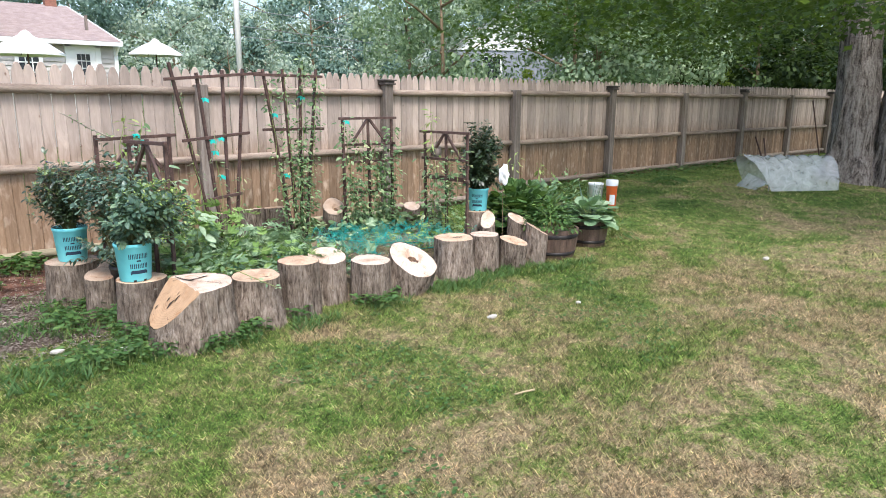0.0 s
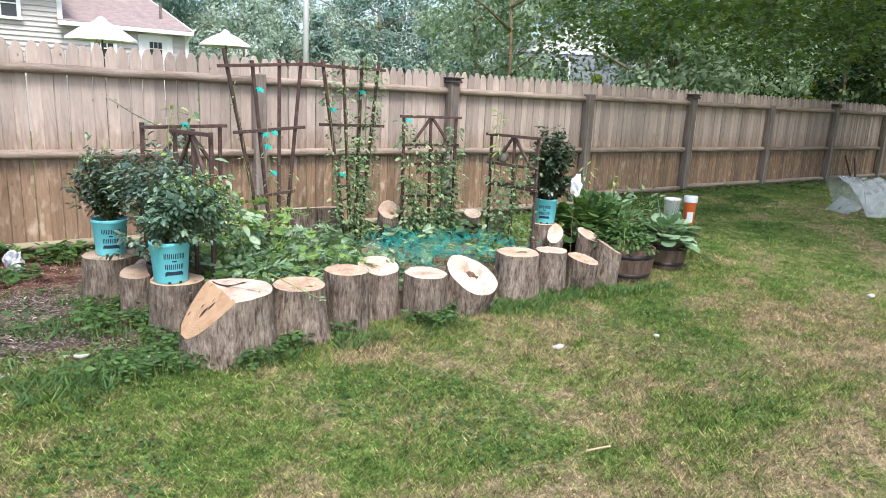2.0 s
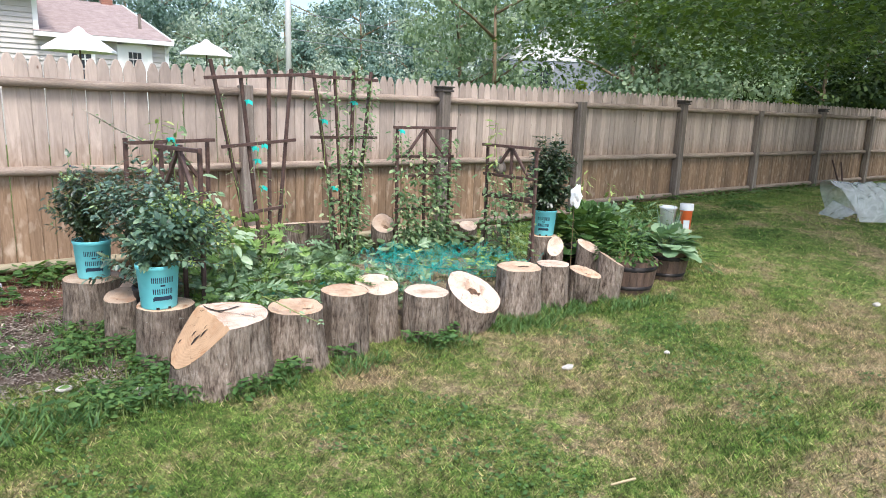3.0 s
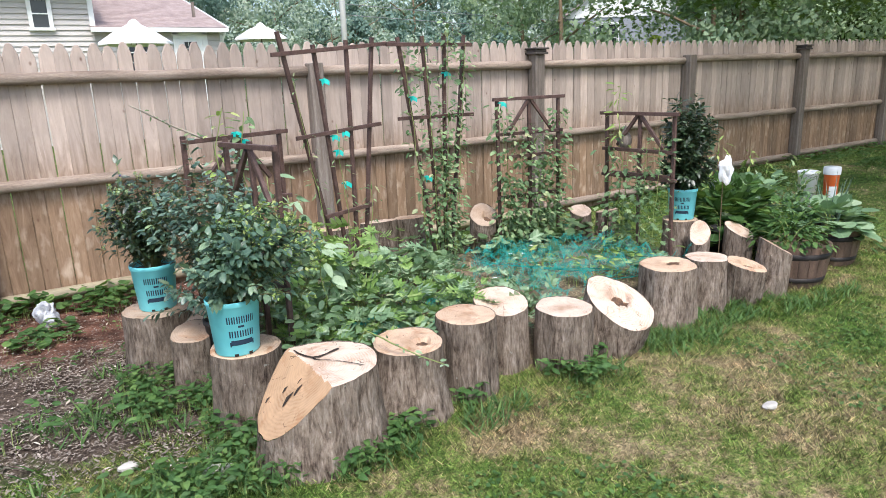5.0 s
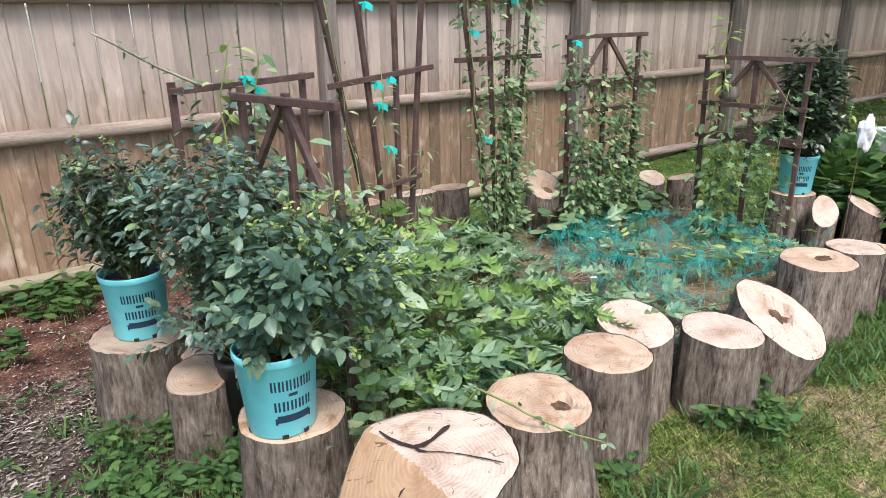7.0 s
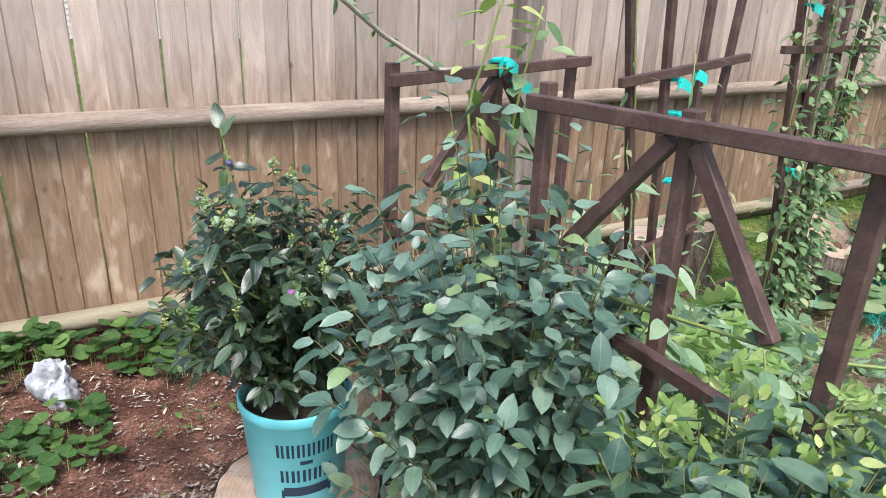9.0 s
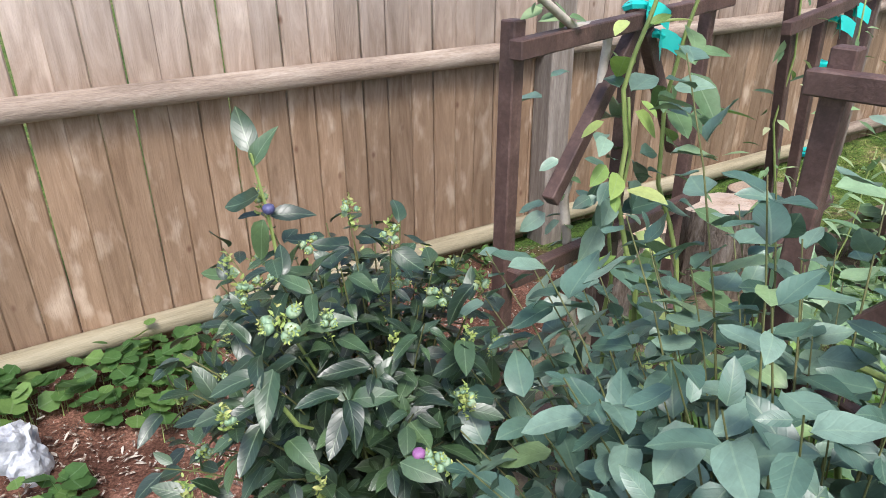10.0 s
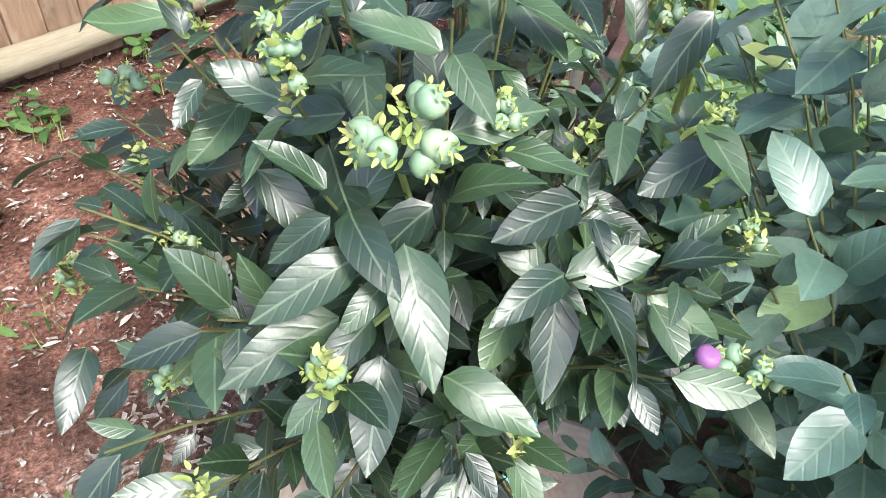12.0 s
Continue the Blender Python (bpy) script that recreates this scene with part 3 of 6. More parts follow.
def lobed_shape(lobes=5, deep=0.45, spread=1.0, wave=0.06):
    """A lobed leaf as a fan, 1 long from its stalk."""
    pts = [(0.0, 0.0)]
    n = lobes * 2 + 1
    for k in range(n):
        a = math.pi * (-0.72 + 1.44 * k / (n - 1))
        r = (0.5 if k % 2 else 0.5 * (1 - deep)) * (1.0 + 0.25 * math.cos(a))
        pts.append((math.sin(a) * r * spread, 0.42 + math.cos(a) * r))
    vs = [(0, 0.42, -0.05)] + [(x, y, wave * math.sin(7 * k)) for k, (x, y) in enumerate(pts)]
    fs = [(0, k, k + 1) for k in range(1, len(vs) - 1)] + [(0, len(vs) - 1, 1)]
    return np.array(vs), fs, np.array([(0.5 + v[0] * 0.7, v[1]) for v in vs])


OVAL = leaf_shape(0.48, 6)
OVAL_FINE = leaf_shape(0.47, 9, 0.17, 0.3, 0.95)
ROUND = leaf_shape(0.58, 7, 0.14, 0.2, 0.95)
NARROW = leaf_shape(0.26, 4, 0.12, 0.25)
LOBED = lobed_shape(5, 0.55, 1.0)
BROAD = lobed_shape(6, 0.1, 1.2, 0.04)
def pinnate_shape(pairs=4):
    """A cut leaf: rounded lobes in pairs along a rib, 1 long."""
    vs, fs, uv = [], [], []
    def lobe(x, y, a, l, w):
        k = len(vs)
        for u, s in ((0, -0.3), (0, 0.3), (0.55, 0.5), (1.0, 0.12), (1.0, -0.12), (0.55, -0.5)):
            px, py = u * l, s * w
            vs.append((x + px * math.sin(a) + py * math.cos(a), y + px * math.cos(a) - py * math.sin(a), 0.10 * u * u - 0.14 * y * y + 0.03 * s))
            uv.append((0.5 + 0.4 * u, y))
        fs.append((k, k + 1, k + 2, k + 5))
        fs.append((k + 5, k + 2, k + 3, k + 4))
    for p in range(pairs):
        y = 0.18 + 0.62 * p / pairs
        l = 0.42 * math.sin(math.pi * (0.28 + 0.6 * p / pairs))
        for sx in (-1, 1):
            lobe(0, y, sx * 0.95, l, 0.19)
    lobe(0, 0.05, 0, 0.75, 0.12)
    lobe(0, 0.66, 0, 0.36, 0.19)
    return np.array(vs), fs, np.array(uv)


PINNATE = pinnate_shape(3)
MAPLE = lobed_shape(3, 0.5, 1.15, 0.05)
SPRAY = (np.array([(-0.3, 0.05, 0), (0.35, 0.15, 0.04), (0.28, 0.9, 0), (-0.12, 1.0, -0.08)]), [(0, 1, 2, 3)], np.array([(0.2, 0.1), (0.9, 0.2), (0.8, 0.9), (0.4, 1)]))
NARROW_BLADE = (np.array([(-0.045, 0, 0), (0.045, 0, 0), (0.04, 0.5, 0.4), (0.0, 0.85, 0.62), (-0.04, 0.5, 0.4)]), [(0, 1, 2, 4), (4, 2, 3)], np.array([(0, 0), (1, 0), (0.9, 0.5), (0.5, 1), (0.1, 0.5)]))
BLADE = (np.array([(-0.5, 0, 0), (0.5, 0, 0), (0.15, 1, 0.0)]), [(0, 1, 2)], np.array([(0, 0), (1, 0), (0.5, 1)]))


def frames_from(dirs, ups):
    """Turns that take +y to dirs and +z near ups."""
    y = dirs / np.maximum(np.linalg.norm(dirs, axis=1, keepdims=True), 1e-9)
    x = np.cross(y, ups)
    x /= np.maximum(np.linalg.norm(x, axis=1, keepdims=True), 1e-9)
    return np.stack([x, y, np.cross(x, y)], axis=2)


def scatter(name, shape, at, dirs, ups, sizes, material, parent=None, label="", widths=None):
    """One mesh of many copies of a leaf shape."""
    vs, fs, uv = shape
    n, k = len(at), len(vs)
    if n == 0:
        return None
    turn = frames_from(np.asarray(dirs, float), np.asarray(ups, float))
    sizes = np.asarray(sizes, float)
    local = vs[None] * sizes[:, None, None]
    if widths is not None:
        local[:, :, 0] = vs[None, :, 0] * np.asarray(widths)[:, None]
    co = np.einsum("nij,nkj->nki", turn, local) + np.asarray(at, float)[:, None]
    loops = np.concatenate([np.array(f) for f in fs])
    counts = np.array([len(f) for f in fs])
    me = bpy.data.meshes.new(name)
    me.vertices.add(n * k)
    me.vertices.foreach_set("co", co.ravel())
    all_loops = (loops[None] + (np.arange(n) * k)[:, None]).ravel()
    me.loops.add(len(all_loops))
    me.loops.foreach_set("vertex_index", all_loops)
    totals = np.tile(counts, n)
    me.polygons.add(len(totals))
    me.polygons.foreach_set("loop_start", np.concatenate([[0], np.cumsum(totals)[:-1]]))
    me.polygons.foreach_set("loop_total", totals)
    lay = me.uv_layers.new(name="UVMap")
    lay.data.foreach_set("uv", np.tile(uv[loops], (n, 1)).ravel())
    me.polygons.foreach_set("use_smooth", np.ones(len(totals), bool))
    me.update(calc_edges=True)
    me.materials.append(material)
    ob = new(name, me)
    if parent is not None:
        ob.parent = parent
    if label:
        tagged(ob, label)
    return ob


def unit(n):
    v = rng.normal(size=(n, 3))
    return v / np.linalg.norm(v, axis=1, keepdims=True)


def step(x):
    x = np.clip(x, 0, 1)
    return x * x * (3 - 2 * x)


def ground_z(x, y):
    """The lawn rises a little towards the far end of the fence."""
    return 0.2 * step((np.asarray(x, float) - 6) / 5) * step((np.asarray(y, float) - 2.2) / 3)


# ---- ground ----
xs = np.concatenate([[-600, -200, -80, -30, -14], np.arange(-8, 26, 0.2), [28, 34, 50, 80, 200, 600]])
ys = np.concatenate([[-600, -200, -80, -30, -14], np.arange(-7, 7.2, 0.2), [9, 12, 18, 30, 50, 100, 250, 600]])
bm = bmesh.new()
grid = [[bm.verts.new((x, y, float(ground_z(x, y)) + (0.012 * noise.noise((x * 1.3, y * 1.3, 0)) if abs(x) < 26 else 0))) for y in ys] for x in xs]
for i in range(len(xs) - 1):
    for j in range(len(ys) - 1):
        bm.faces.new((grid[i][j], grid[i + 1][j], grid[i + 1][j + 1], grid[i][j + 1]))
ground = smooth(tagged(part("ground", bm, GROUND), "patchy mown lawn with dry brown places and bare soil", "lawn", kind="structure"))

# soil of the planting bed, heaped behind the stumps
bm = bmesh.new()
bx, by = np.arange(2.15, 6.25, 0.08), np.arange(3.35, 5.75, 0.08)
def bed_z(x, y):
    e = min(step((x - 2.15) / 0.3), step((6.2 - x) / 0.5), step((y - 3.33) / 0.22), step((5.72 - y) / 0.4))
    return 0.17 * float(e) - 0.02
bg = [[bm.verts.new((x, y, bed_z(x, y) + 0.025 * noise.noise((x * 6, y * 6, 3)))) for y in by] for x in bx]
for i in range(len(bx) - 1):
    for j in range(len(by) - 1):
        bm.faces.new((bg[i][j], bg[i + 1][j], bg[i + 1][j + 1], bg[i][j + 1]))
smooth(tagged(part("bed_soil", bm, BEDSOIL), "raised bed of dark soil strewn with straw", "soil", kind="structure"))


# ---- fence ----
FENCE_Y = 6.385
POST_X = [1.26 + 2.463 * k - (0.16 if k == 0 else 0) for k in range(-1, 11)]
fence = thing("fence", 1.26, FENCE_Y, 0, "weathered cedar picket fence with round rails and grey posts", "fence")


def picket_mesh(kind):
    w, h, t = 0.103, 1.9, 0.02
    bm = bmesh.new()
    cut = [(-w / 2, 0), (w / 2, 0), (w / 2, h - 0.12), (w / 2 * 0.93, h - 0.075), (w / 2 * 0.45, h - 0.012), (w * 0.1, h), (-w * 0.1, h), (-w / 2 * 0.45, h - 0.012), (-w / 2 * 0.93, h - 0.075), (-w / 2, h - 0.12)]
    front = [bm.verts.new((x * 0.9 + 0.002 * noise.noise((kind, z * 3, x)), -t / 2, z - (0.004 if z > 1 else 0))) for x, z in cut]
    edge = [bm.verts.new((x, -t / 2 + 0.006, z)) for x, z in cut]
    back = [bm.verts.new((x, t / 2, z)) for x, z in cut]
    bm.faces.new(front)
    bm.faces.new(back[::-1])
    for k in range(len(cut)):
        n = (k + 1) % len(cut)
        bm.faces.new((front[k], edge[k], edge[n], front[n]))
        bm.faces.new((edge[k], back[k], back[n], edge[n]))
    bmesh.ops.recalc_face_normals(bm, faces=bm.faces)
    me = bpy.data.meshes.new("picket")
    bm.to_mesh(me)
    bm.free()
    me.materials.append(PICKET)
    return me


for k, x in enumerate(POST_X):
    capped = k % 2 == 1
    top = 1.77 if capped else 1.73
    zg = float(ground_z(x, 6.3))
    bm = bmesh.new()
    box(bm, (0.125, 0.125, top - zg + 0.1), (0, 0, (top + zg - 0.1) / 2), None, 0.008)
    post = part("post", bm, POST, fence)
    post.location = (x - 1.26, 6.305 - FENCE_Y, 0)
    post.rotation_euler = (0.006 * math.sin(k * 5), 0.008 * math.sin(k * 3), 0)
    if capped:
        bm = bmesh.new()
        box(bm, (0.175, 0.175, 0.022), (0, 0, top + 0.008), None, 0.004)
        box(bm, (0.15, 0.15, 0.03), (0, 0, top + 0.032), None, 0.006)
        box(bm, (0.19, 0.19, 0.018), (0, 0, top + 0.055), None, 0.005)
        cap = part("cap", bm, CAPWOOD, post, "dark square post cap")
for k in range(len(POST_X) - 1):
    a, b = POST_X[k] + 0.055, POST_X[k + 1] - 0.055
    zg = float(ground_z((a + b) / 2, 6.3))
    for n, z in enumerate((1.665 + 0.02 * (k > 3), 0.925, 0.095 + zg)):
        bm = bmesh.new()
        r = 0.042
        pts = [(a + (b - a) * s / 8, 0.006 * noise.noise((k * 3 + s * 0.7, n * 5, 0)), 0.008 * noise.noise((k * 3 + s * 0.6, n * 9, 4))) for s in range(9)]
        tube(bm, pts, [r * (1 + 0.08 * noise.noise((s, k, n))) for s in range(9)], 10)
        rail = smooth(part("rail", bm, RAIL_MOSSY if n == 2 and k < 3 else RAIL, fence))
        rail.location = (-1.26, 6.334 - FENCE_Y, z)

# ---- trees beyond the fence ----
def far_tree(x, y, h, r, mat, low=0.12, count=1600, size=0.4, conical=False, label="leafy green tree beyond the fence", name="tree", z0=0.0):
    t = thing(name, x, y, z0, label, "tree")
    bm = bmesh.new()
    tube(bm, [(0, 0, -0.1), (0.1, 0, h * 0.35), (0.0, 0.1, h * 0.8)], [0.013 * h, 0.009 * h, 0.003 * h], 7)
    for k in range(5):
        a, z = k * 2.4 + x, h * (0.3 + 0.1 * k)
        tube(bm, [(0, 0, z), (math.cos(a) * r * 0.4, math.sin(a) * r * 0.4, z + h * 0.08), (math.cos(a) * r * 0.75, math.sin(a) * r * 0.75, z + h * 0.13)], [0.007 * h, 0.005 * h, 0.002 * h], 5)
    smooth(part("trunk", bm, TWIG, t))
    clumps = 30 if not conical else 44
    u = unit(clumps)
    f = rng.random(clumps)
    if conical:
        zc = low + (1 - low) * f ** 1.2
        rad = r * (1 - 0.93 * f ** 1.2)
        ang = rng.random(clumps) * 6.28
        c = np.stack([np.cos(ang) * rad * 0.75, np.sin(ang) * rad * 0.75, zc * h], 1)
        cr = 0.28 * rad + 0.25
    else:
        c = u * np.array([r, r, h * (1 - low) / 2]) * (0.55 + 0.4 * f[:, None]) + np.array([0, 0, h * (low + (1 - low) / 2)])
        cr = r * (0.22 + 0.2 * rng.random(clumps))
    pick = rng.integers(0, clumps, count)
    d = unit(count)
    at = c[pick] + d * cr[pick][:, None] * (0.5 + 0.5 * rng.random((count, 1))) * np.array([1, 1, 0.7])
    dirs = np.cross(d, unit(count)) + np.array([0, 0, -0.35])
    scatter("crown", SPRAY, at, dirs, d + unit(count) * 0.35 + np.array([0, 0, 0.5]), size * (0.6 + 0.8 * rng.random(count)), mat, t)
    return t


# a wall of woodland, low in the middle, haze put into its foliage colours, dark behind the house and over the far end
# of the lawn
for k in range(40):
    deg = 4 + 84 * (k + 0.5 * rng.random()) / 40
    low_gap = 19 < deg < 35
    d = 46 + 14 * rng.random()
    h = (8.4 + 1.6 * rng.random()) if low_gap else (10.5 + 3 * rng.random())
    far_tree(1 + math.sin(radians(deg)) * d, -1 + math.cos(radians(deg)) * d, h, 3.0 + 1.4 * rng.random(), L_HAZE_BLUE if deg < 19 or k % 4 == 0 else L_HAZE_PALE, 0.03, 5200, 0.2)
for k in range(12):
    a = radians(20 + 18 * (k + 0.5 * rng.random()) / 12)
    d = 32 + 6 * rng.random()
    far_tree(1 + math.sin(a) * d, -1 + math.cos(a) * d, 3.4 + 1.9 * rng.random(), 1.5 + 0.8 * rng.random(), L_HAZE_BLUE if k % 2 else L_HAZE_PALE, 0.02, 3600, 0.13, k % 2 == 1, "hazy blue-green tree beyond the fence")
for k in range(9):
    deg = 36.5 + 24 * (k + 0.5 * rng.random()) / 9
    if 42 < deg < 49.5:
        deg += 8
    a = radians(deg)
    d = 25 + 5 * rng.random()
    h = 7.5 + 2 * rng.random()
    far_tree(1 + math.sin(a) * d, -1 + math.cos(a) * d, h, 2.6 + 0.8 * rng.random(), L_MID, 0.12, 4200, 0.15, False, "broad green tree hanging over the fence")
for k in range(15):
    a = radians(56 + 38 * (k + 0.5 * rng.random()) / 15)
    d = 30 + 10 * rng.random()
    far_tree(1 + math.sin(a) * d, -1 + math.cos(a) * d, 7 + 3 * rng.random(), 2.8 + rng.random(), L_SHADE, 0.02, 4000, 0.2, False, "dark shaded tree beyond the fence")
for x, y, h, r in ((21.2, 17.6, 2.9, 1.1), (23.4, 17.4, 2.8, 1.3), (25.8, 17.0, 2.7, 1.2), (31.0, 14.8, 3.1, 1.0)):
    far_tree(x, y, h, r, L_LIME, 0.05, 1500, 0.13, False, "sunlit yellow-green shrub behind the fence", "shrub")


# ---- the neighbouring houses ----
def wall_siding(bm, x0, x1, y, z0, z1, lap=0.15):
    z = z0
    while z < z1 - 0.01:
        t = min(z + lap, z1)
        a = [bm.verts.new(p) for p in ((x0, y - 0.04, z), (x1, y - 0.04, z), (x1, y, t), (x0, y, t))]
        bm.faces.new(a)
        b = [bm.verts.new(p) for p in ((x0, y, z), (x1, y, z), (x1, y - 0.04, z), (x0, y - 0.04, z))]
        bm.faces.new(b)
        z = t


def window_of(house, x, y, z, w, h, rows, cols, name="window"):
    bm = bmesh.new()
    for sx in (-1, 1):
        box(bm, (0.11, 0.09, h + 0.2), (x + sx * (w / 2 + 0.05), y - 0.06, z))
    box(bm, (w + 0.2, 0.09, 0.11), (x, y - 0.06, z + h / 2 + 0.05))
    box(bm, (w + 0.26, 0.12, 0.08), (x, y - 0.07, z - h / 2 - 0.05))
    for k in range(1, cols):
        box(bm, (0.03, 0.03, h), (x - w / 2 + w * k / cols, y - 0.075, z))
    for k in range(1, rows):
        box(bm, (w, 0.03, 0.035), (x, y - 0.075, z - h / 2 + h * k / rows))
    win = part(name, bm, TRIM, house, "white-framed window with small panes")
    bm = bmesh.new()
    box(bm, (w, 0.02, h), (x, y - 0.045, z))
    part("pane", bm, GLASS, win)
    return win


house = thing("house", -0.4, 24, 0, "beige clapboard house with a brown shingle roof and white trim", "house")
HY = 0.0
bm = bmesh.new()
wall_siding(bm, -7, 4.42, HY - 0.05, 0, 4.5)
wall_siding(bm, 4.42, 8.15, HY, 0, 3.3)
box(bm, (15.1, 13.2, 3.28), (0.6, 6.65, 1.64))
box(bm, (11.4, 7.0, 4.48), (-1.3, 3.55, 2.24))
v = [bm.verts.new(p) for p in ((8.13, 0.05, 3.2), (8.13, 13.2, 3.2), (8.13, 6.7, 5.1))]
bm.faces.new(v)
part("wall", bm, SIDING, house)
bm = bmesh.new()
for k in range(30):
    f0, f1 = k / 30, (k + 1) / 30
    for x in np.arange(4.2, 8.5, 0.36):
        o = 0.18 * (k % 2)
        xa, xb = max(4.3, x - o), min(8.3, x - o + 0.352)
        if xb > xa:
            q = [bm.verts.new(p) for p in ((xa, -0.3 + 7.05 * f0, 3.38 + 1.8 * f0 + 0.005), (xb, -0.3 + 7.05 * f0, 3.38 + 1.8 * f0 + 0.005), (xb, -0.3 + 7.05 * f1, 3.38 + 1.8 * f1), (xa, -0.3 + 7.05 * f1, 3.38 + 1.8 * f1))]
            bm.faces.new(q)
v = [bm.verts.new(p) for p in ((4.3, -0.3, 3.35), (8.3, -0.3, 3.35), (8.3, 6.75, 5.15), (4.3, 6.75, 5.15), (8.3, 13.5, 3.4), (4.3, 13.5, 3.4))]
bm.faces.new((v[0], v[1], v[2], v[3]))
bm.faces.new((v[3], v[2], v[4], v[5]))
w = [bm.verts.new(p) for p in ((-7.3, -0.5, 4.48), (4.6, -0.5, 4.48), (4.6, 3.7, 6.3), (-7.3, 3.7, 6.3), (4.6, 7.8, 4.48), (-7.3, 7.8, 4.48))]
bm.faces.new((w[0], w[1], w[2], w[3]))
bm.faces.new((w[3], w[2], w[4], w[5]))
roof = part("roof", bm, SHINGLE, house, "brown-grey asphalt shingle roof")
bm = bmesh.new()
box(bm, (0.09, 0.09, 0.6), (7.74, 1.6, 4.05))
part("vent_pipe", bm, POST, roof)
bm = bmesh.new()
for z in np.arange(4.9, 5.75, 0.07):
    box(bm, (0.4, 0.4, 0.062), (7.7, 6.6, z))
part("chimney", bm, BRICK, roof, "red brick chimney")
bm = bmesh.new()
box(bm, (4.0, 0.12, 0.13), (6.3, -0.33, 3.3))
box(bm, (11.9, 0.14, 0.14), (-1.4, -0.5, 4.45))
box(bm, (0.08, 0.5, 0.12), (4.6, -0.3, 4.45))
box(bm, (0.12, 0.14, 3.3), (8.15, -0.02, 1.65))
box(bm, (0.14, 0.05, 1.2), (4.4, -0.09, 3.85))
bar(bm, (8.32, -0.3, 3.33), (8.32, 6.75, 5.13), 0.05, 0.14, (0, -0.25, 0.97))
bar(bm, (8.2, -0.34, 3.25), (8.12, -0.05, 2.9), 0.07, 0.07)
box(bm, (0.07, 0.07, 2.9), (8.12, -0.08, 1.45))
part("trim", bm, TRIM, house, "white gutter, corner boards and downspout")
window_of(house, 3.08, -0.06, 3.74, 0.4, 0.74, 2, 1)
window_of(house, 5.58, 0, 2.5, 0.56, 0.9, 3, 3)
bm = bmesh.new()
box(bm, (0.74, 0.06, 2.1), (7.15, -0.03, 2.15))
for sx in (-1, 1):
    box(bm, (0.16, 0.1, 2.25), (7.15 + sx * 0.45, -0.04, 2.2))
box(bm, (1.1, 0.1, 0.12), (7.15, -0.04, 3.24))
door = part("door", bm, TRIM, house, "white door with a nine-pane window")
for i in range(3):
    for j in range(3):
        bm = bmesh.new()
        box(bm, (0.115, 0.02, 0.2), (7.015 + 0.135 * i, -0.066, 2.4 + 0.23 * j))
        part("pane", bm, GLASS, door)


def umbrella(x, y, top, r, drop):
    u = thing("patio_umbrella", x, y, 0, "open white canvas patio umbrella on a pole", "umbrella", "patio umbrellas")
    bm = bmesh.new()
    tube(bm, [(0, 0, 0), (0, 0, top + 0.06)], 0.025, 8)
    part("pole", bm, STAINED, u)
    bm = bmesh.new()
    c = bm.verts.new((0, 0, top))
    mid, rim, hem = [], [], []
    for k in range(16):
        a = 2 * math.pi * k / 16
        s = 1.0 if k % 2 == 0 else 0.95
        mid.append(bm.verts.new((0.5 * r * s * math.cos(a), 0.5 * r * s * math.sin(a), top - drop * 0.42)))
        rim.append(bm.verts.new((r * s * math.cos(a), r * s * math.sin(a), top - drop)))
        hem.append(bm.verts.new((r * s * 1.005 * math.cos(a), r * s * 1.005 * math.sin(a), top - drop - 0.07)))
    for k in range(16):
        n = (k + 1) % 16
        bm.faces.new((c, mid[k], mid[n]))
        bm.faces.new((mid[k], rim[k], rim[n], mid[n]))
        bm.faces.new((rim[k], hem[k], hem[n], rim[n]))
    canopy = part("canopy", bm, CANVAS, u)
    bm = bmesh.new()
    lathe(bm, [(0.2 * r, top - 0.1), (0.12 * r, top + 0.0), (0.02, top + 0.06)], 12)
    part("vent", bm, CANVAS, canopy)
    for k in range(8):
        a = 2 * math.pi * k / 8
        bm = bmesh.new()
        tube(bm, [(0, 0, top - 0.04), (r * 0.98 * math.cos(a), r * 0.98 * math.sin(a), top - drop - 0.02)], 0.01, 4)
        part("rib", bm, POST, u)


umbrella(4.75, 21.5, 3.36, 0.96, 0.56)
umbrella(9.75, 26.0, 3.69, 0.98, 0.5)

far_house = thing("house", 30.3, 28.2, 0, "grey and white house half hidden behind trees", "house", turn=-35)
bm = bmesh.new()
box(bm, (6, 6, 4.4), (0, 0, 2.2))
part("wall", bm, GREYSIDING, far_house)
bm = bmesh.new()
for sx in (-1, 1):
    q = [bm.verts.new(p) for p in ((sx * 3.3, -3.3, 4.2), (0, -3.3, 6.6), (0, 3.3, 6.6), (sx * 3.3, 3.3, 4.2))]
    bm.faces.new(q)
part("roof", bm, SHINGLE, far_house)
bm = bmesh.new()
q = [bm.verts.new(p) for p in ((-3.2, -3.05, 4.2), (3.2, -3.05, 4.2), (0, -3.05, 6.55))]
bm.faces.new(q)
part("gable", bm, TRIM, far_house, "white gable end")
window_of(far_house, -1.0, -3.0, 3.2, 0.9, 1.3, 2, 2)

pole = thing("utility_pole", 11.6, 22.8, 0, "pale weathered utility pole", "pole")
bm = bmesh.new()
tube(bm, [(0, 0, 0), (0, 0, 9)], [0.115, 0.09], 10)
smooth(part("shaft", bm, POLEMAT, pole))
bm = bmesh.new()
box(bm, (2.2, 0.1, 0.12), (0, 0, 8.4))
part("crossarm", bm, POLEMAT, pole)
wires = thing("overhead_wires", 11.6, 22.8, 0, "thin grey overhead wires strung from a pole", "wires")
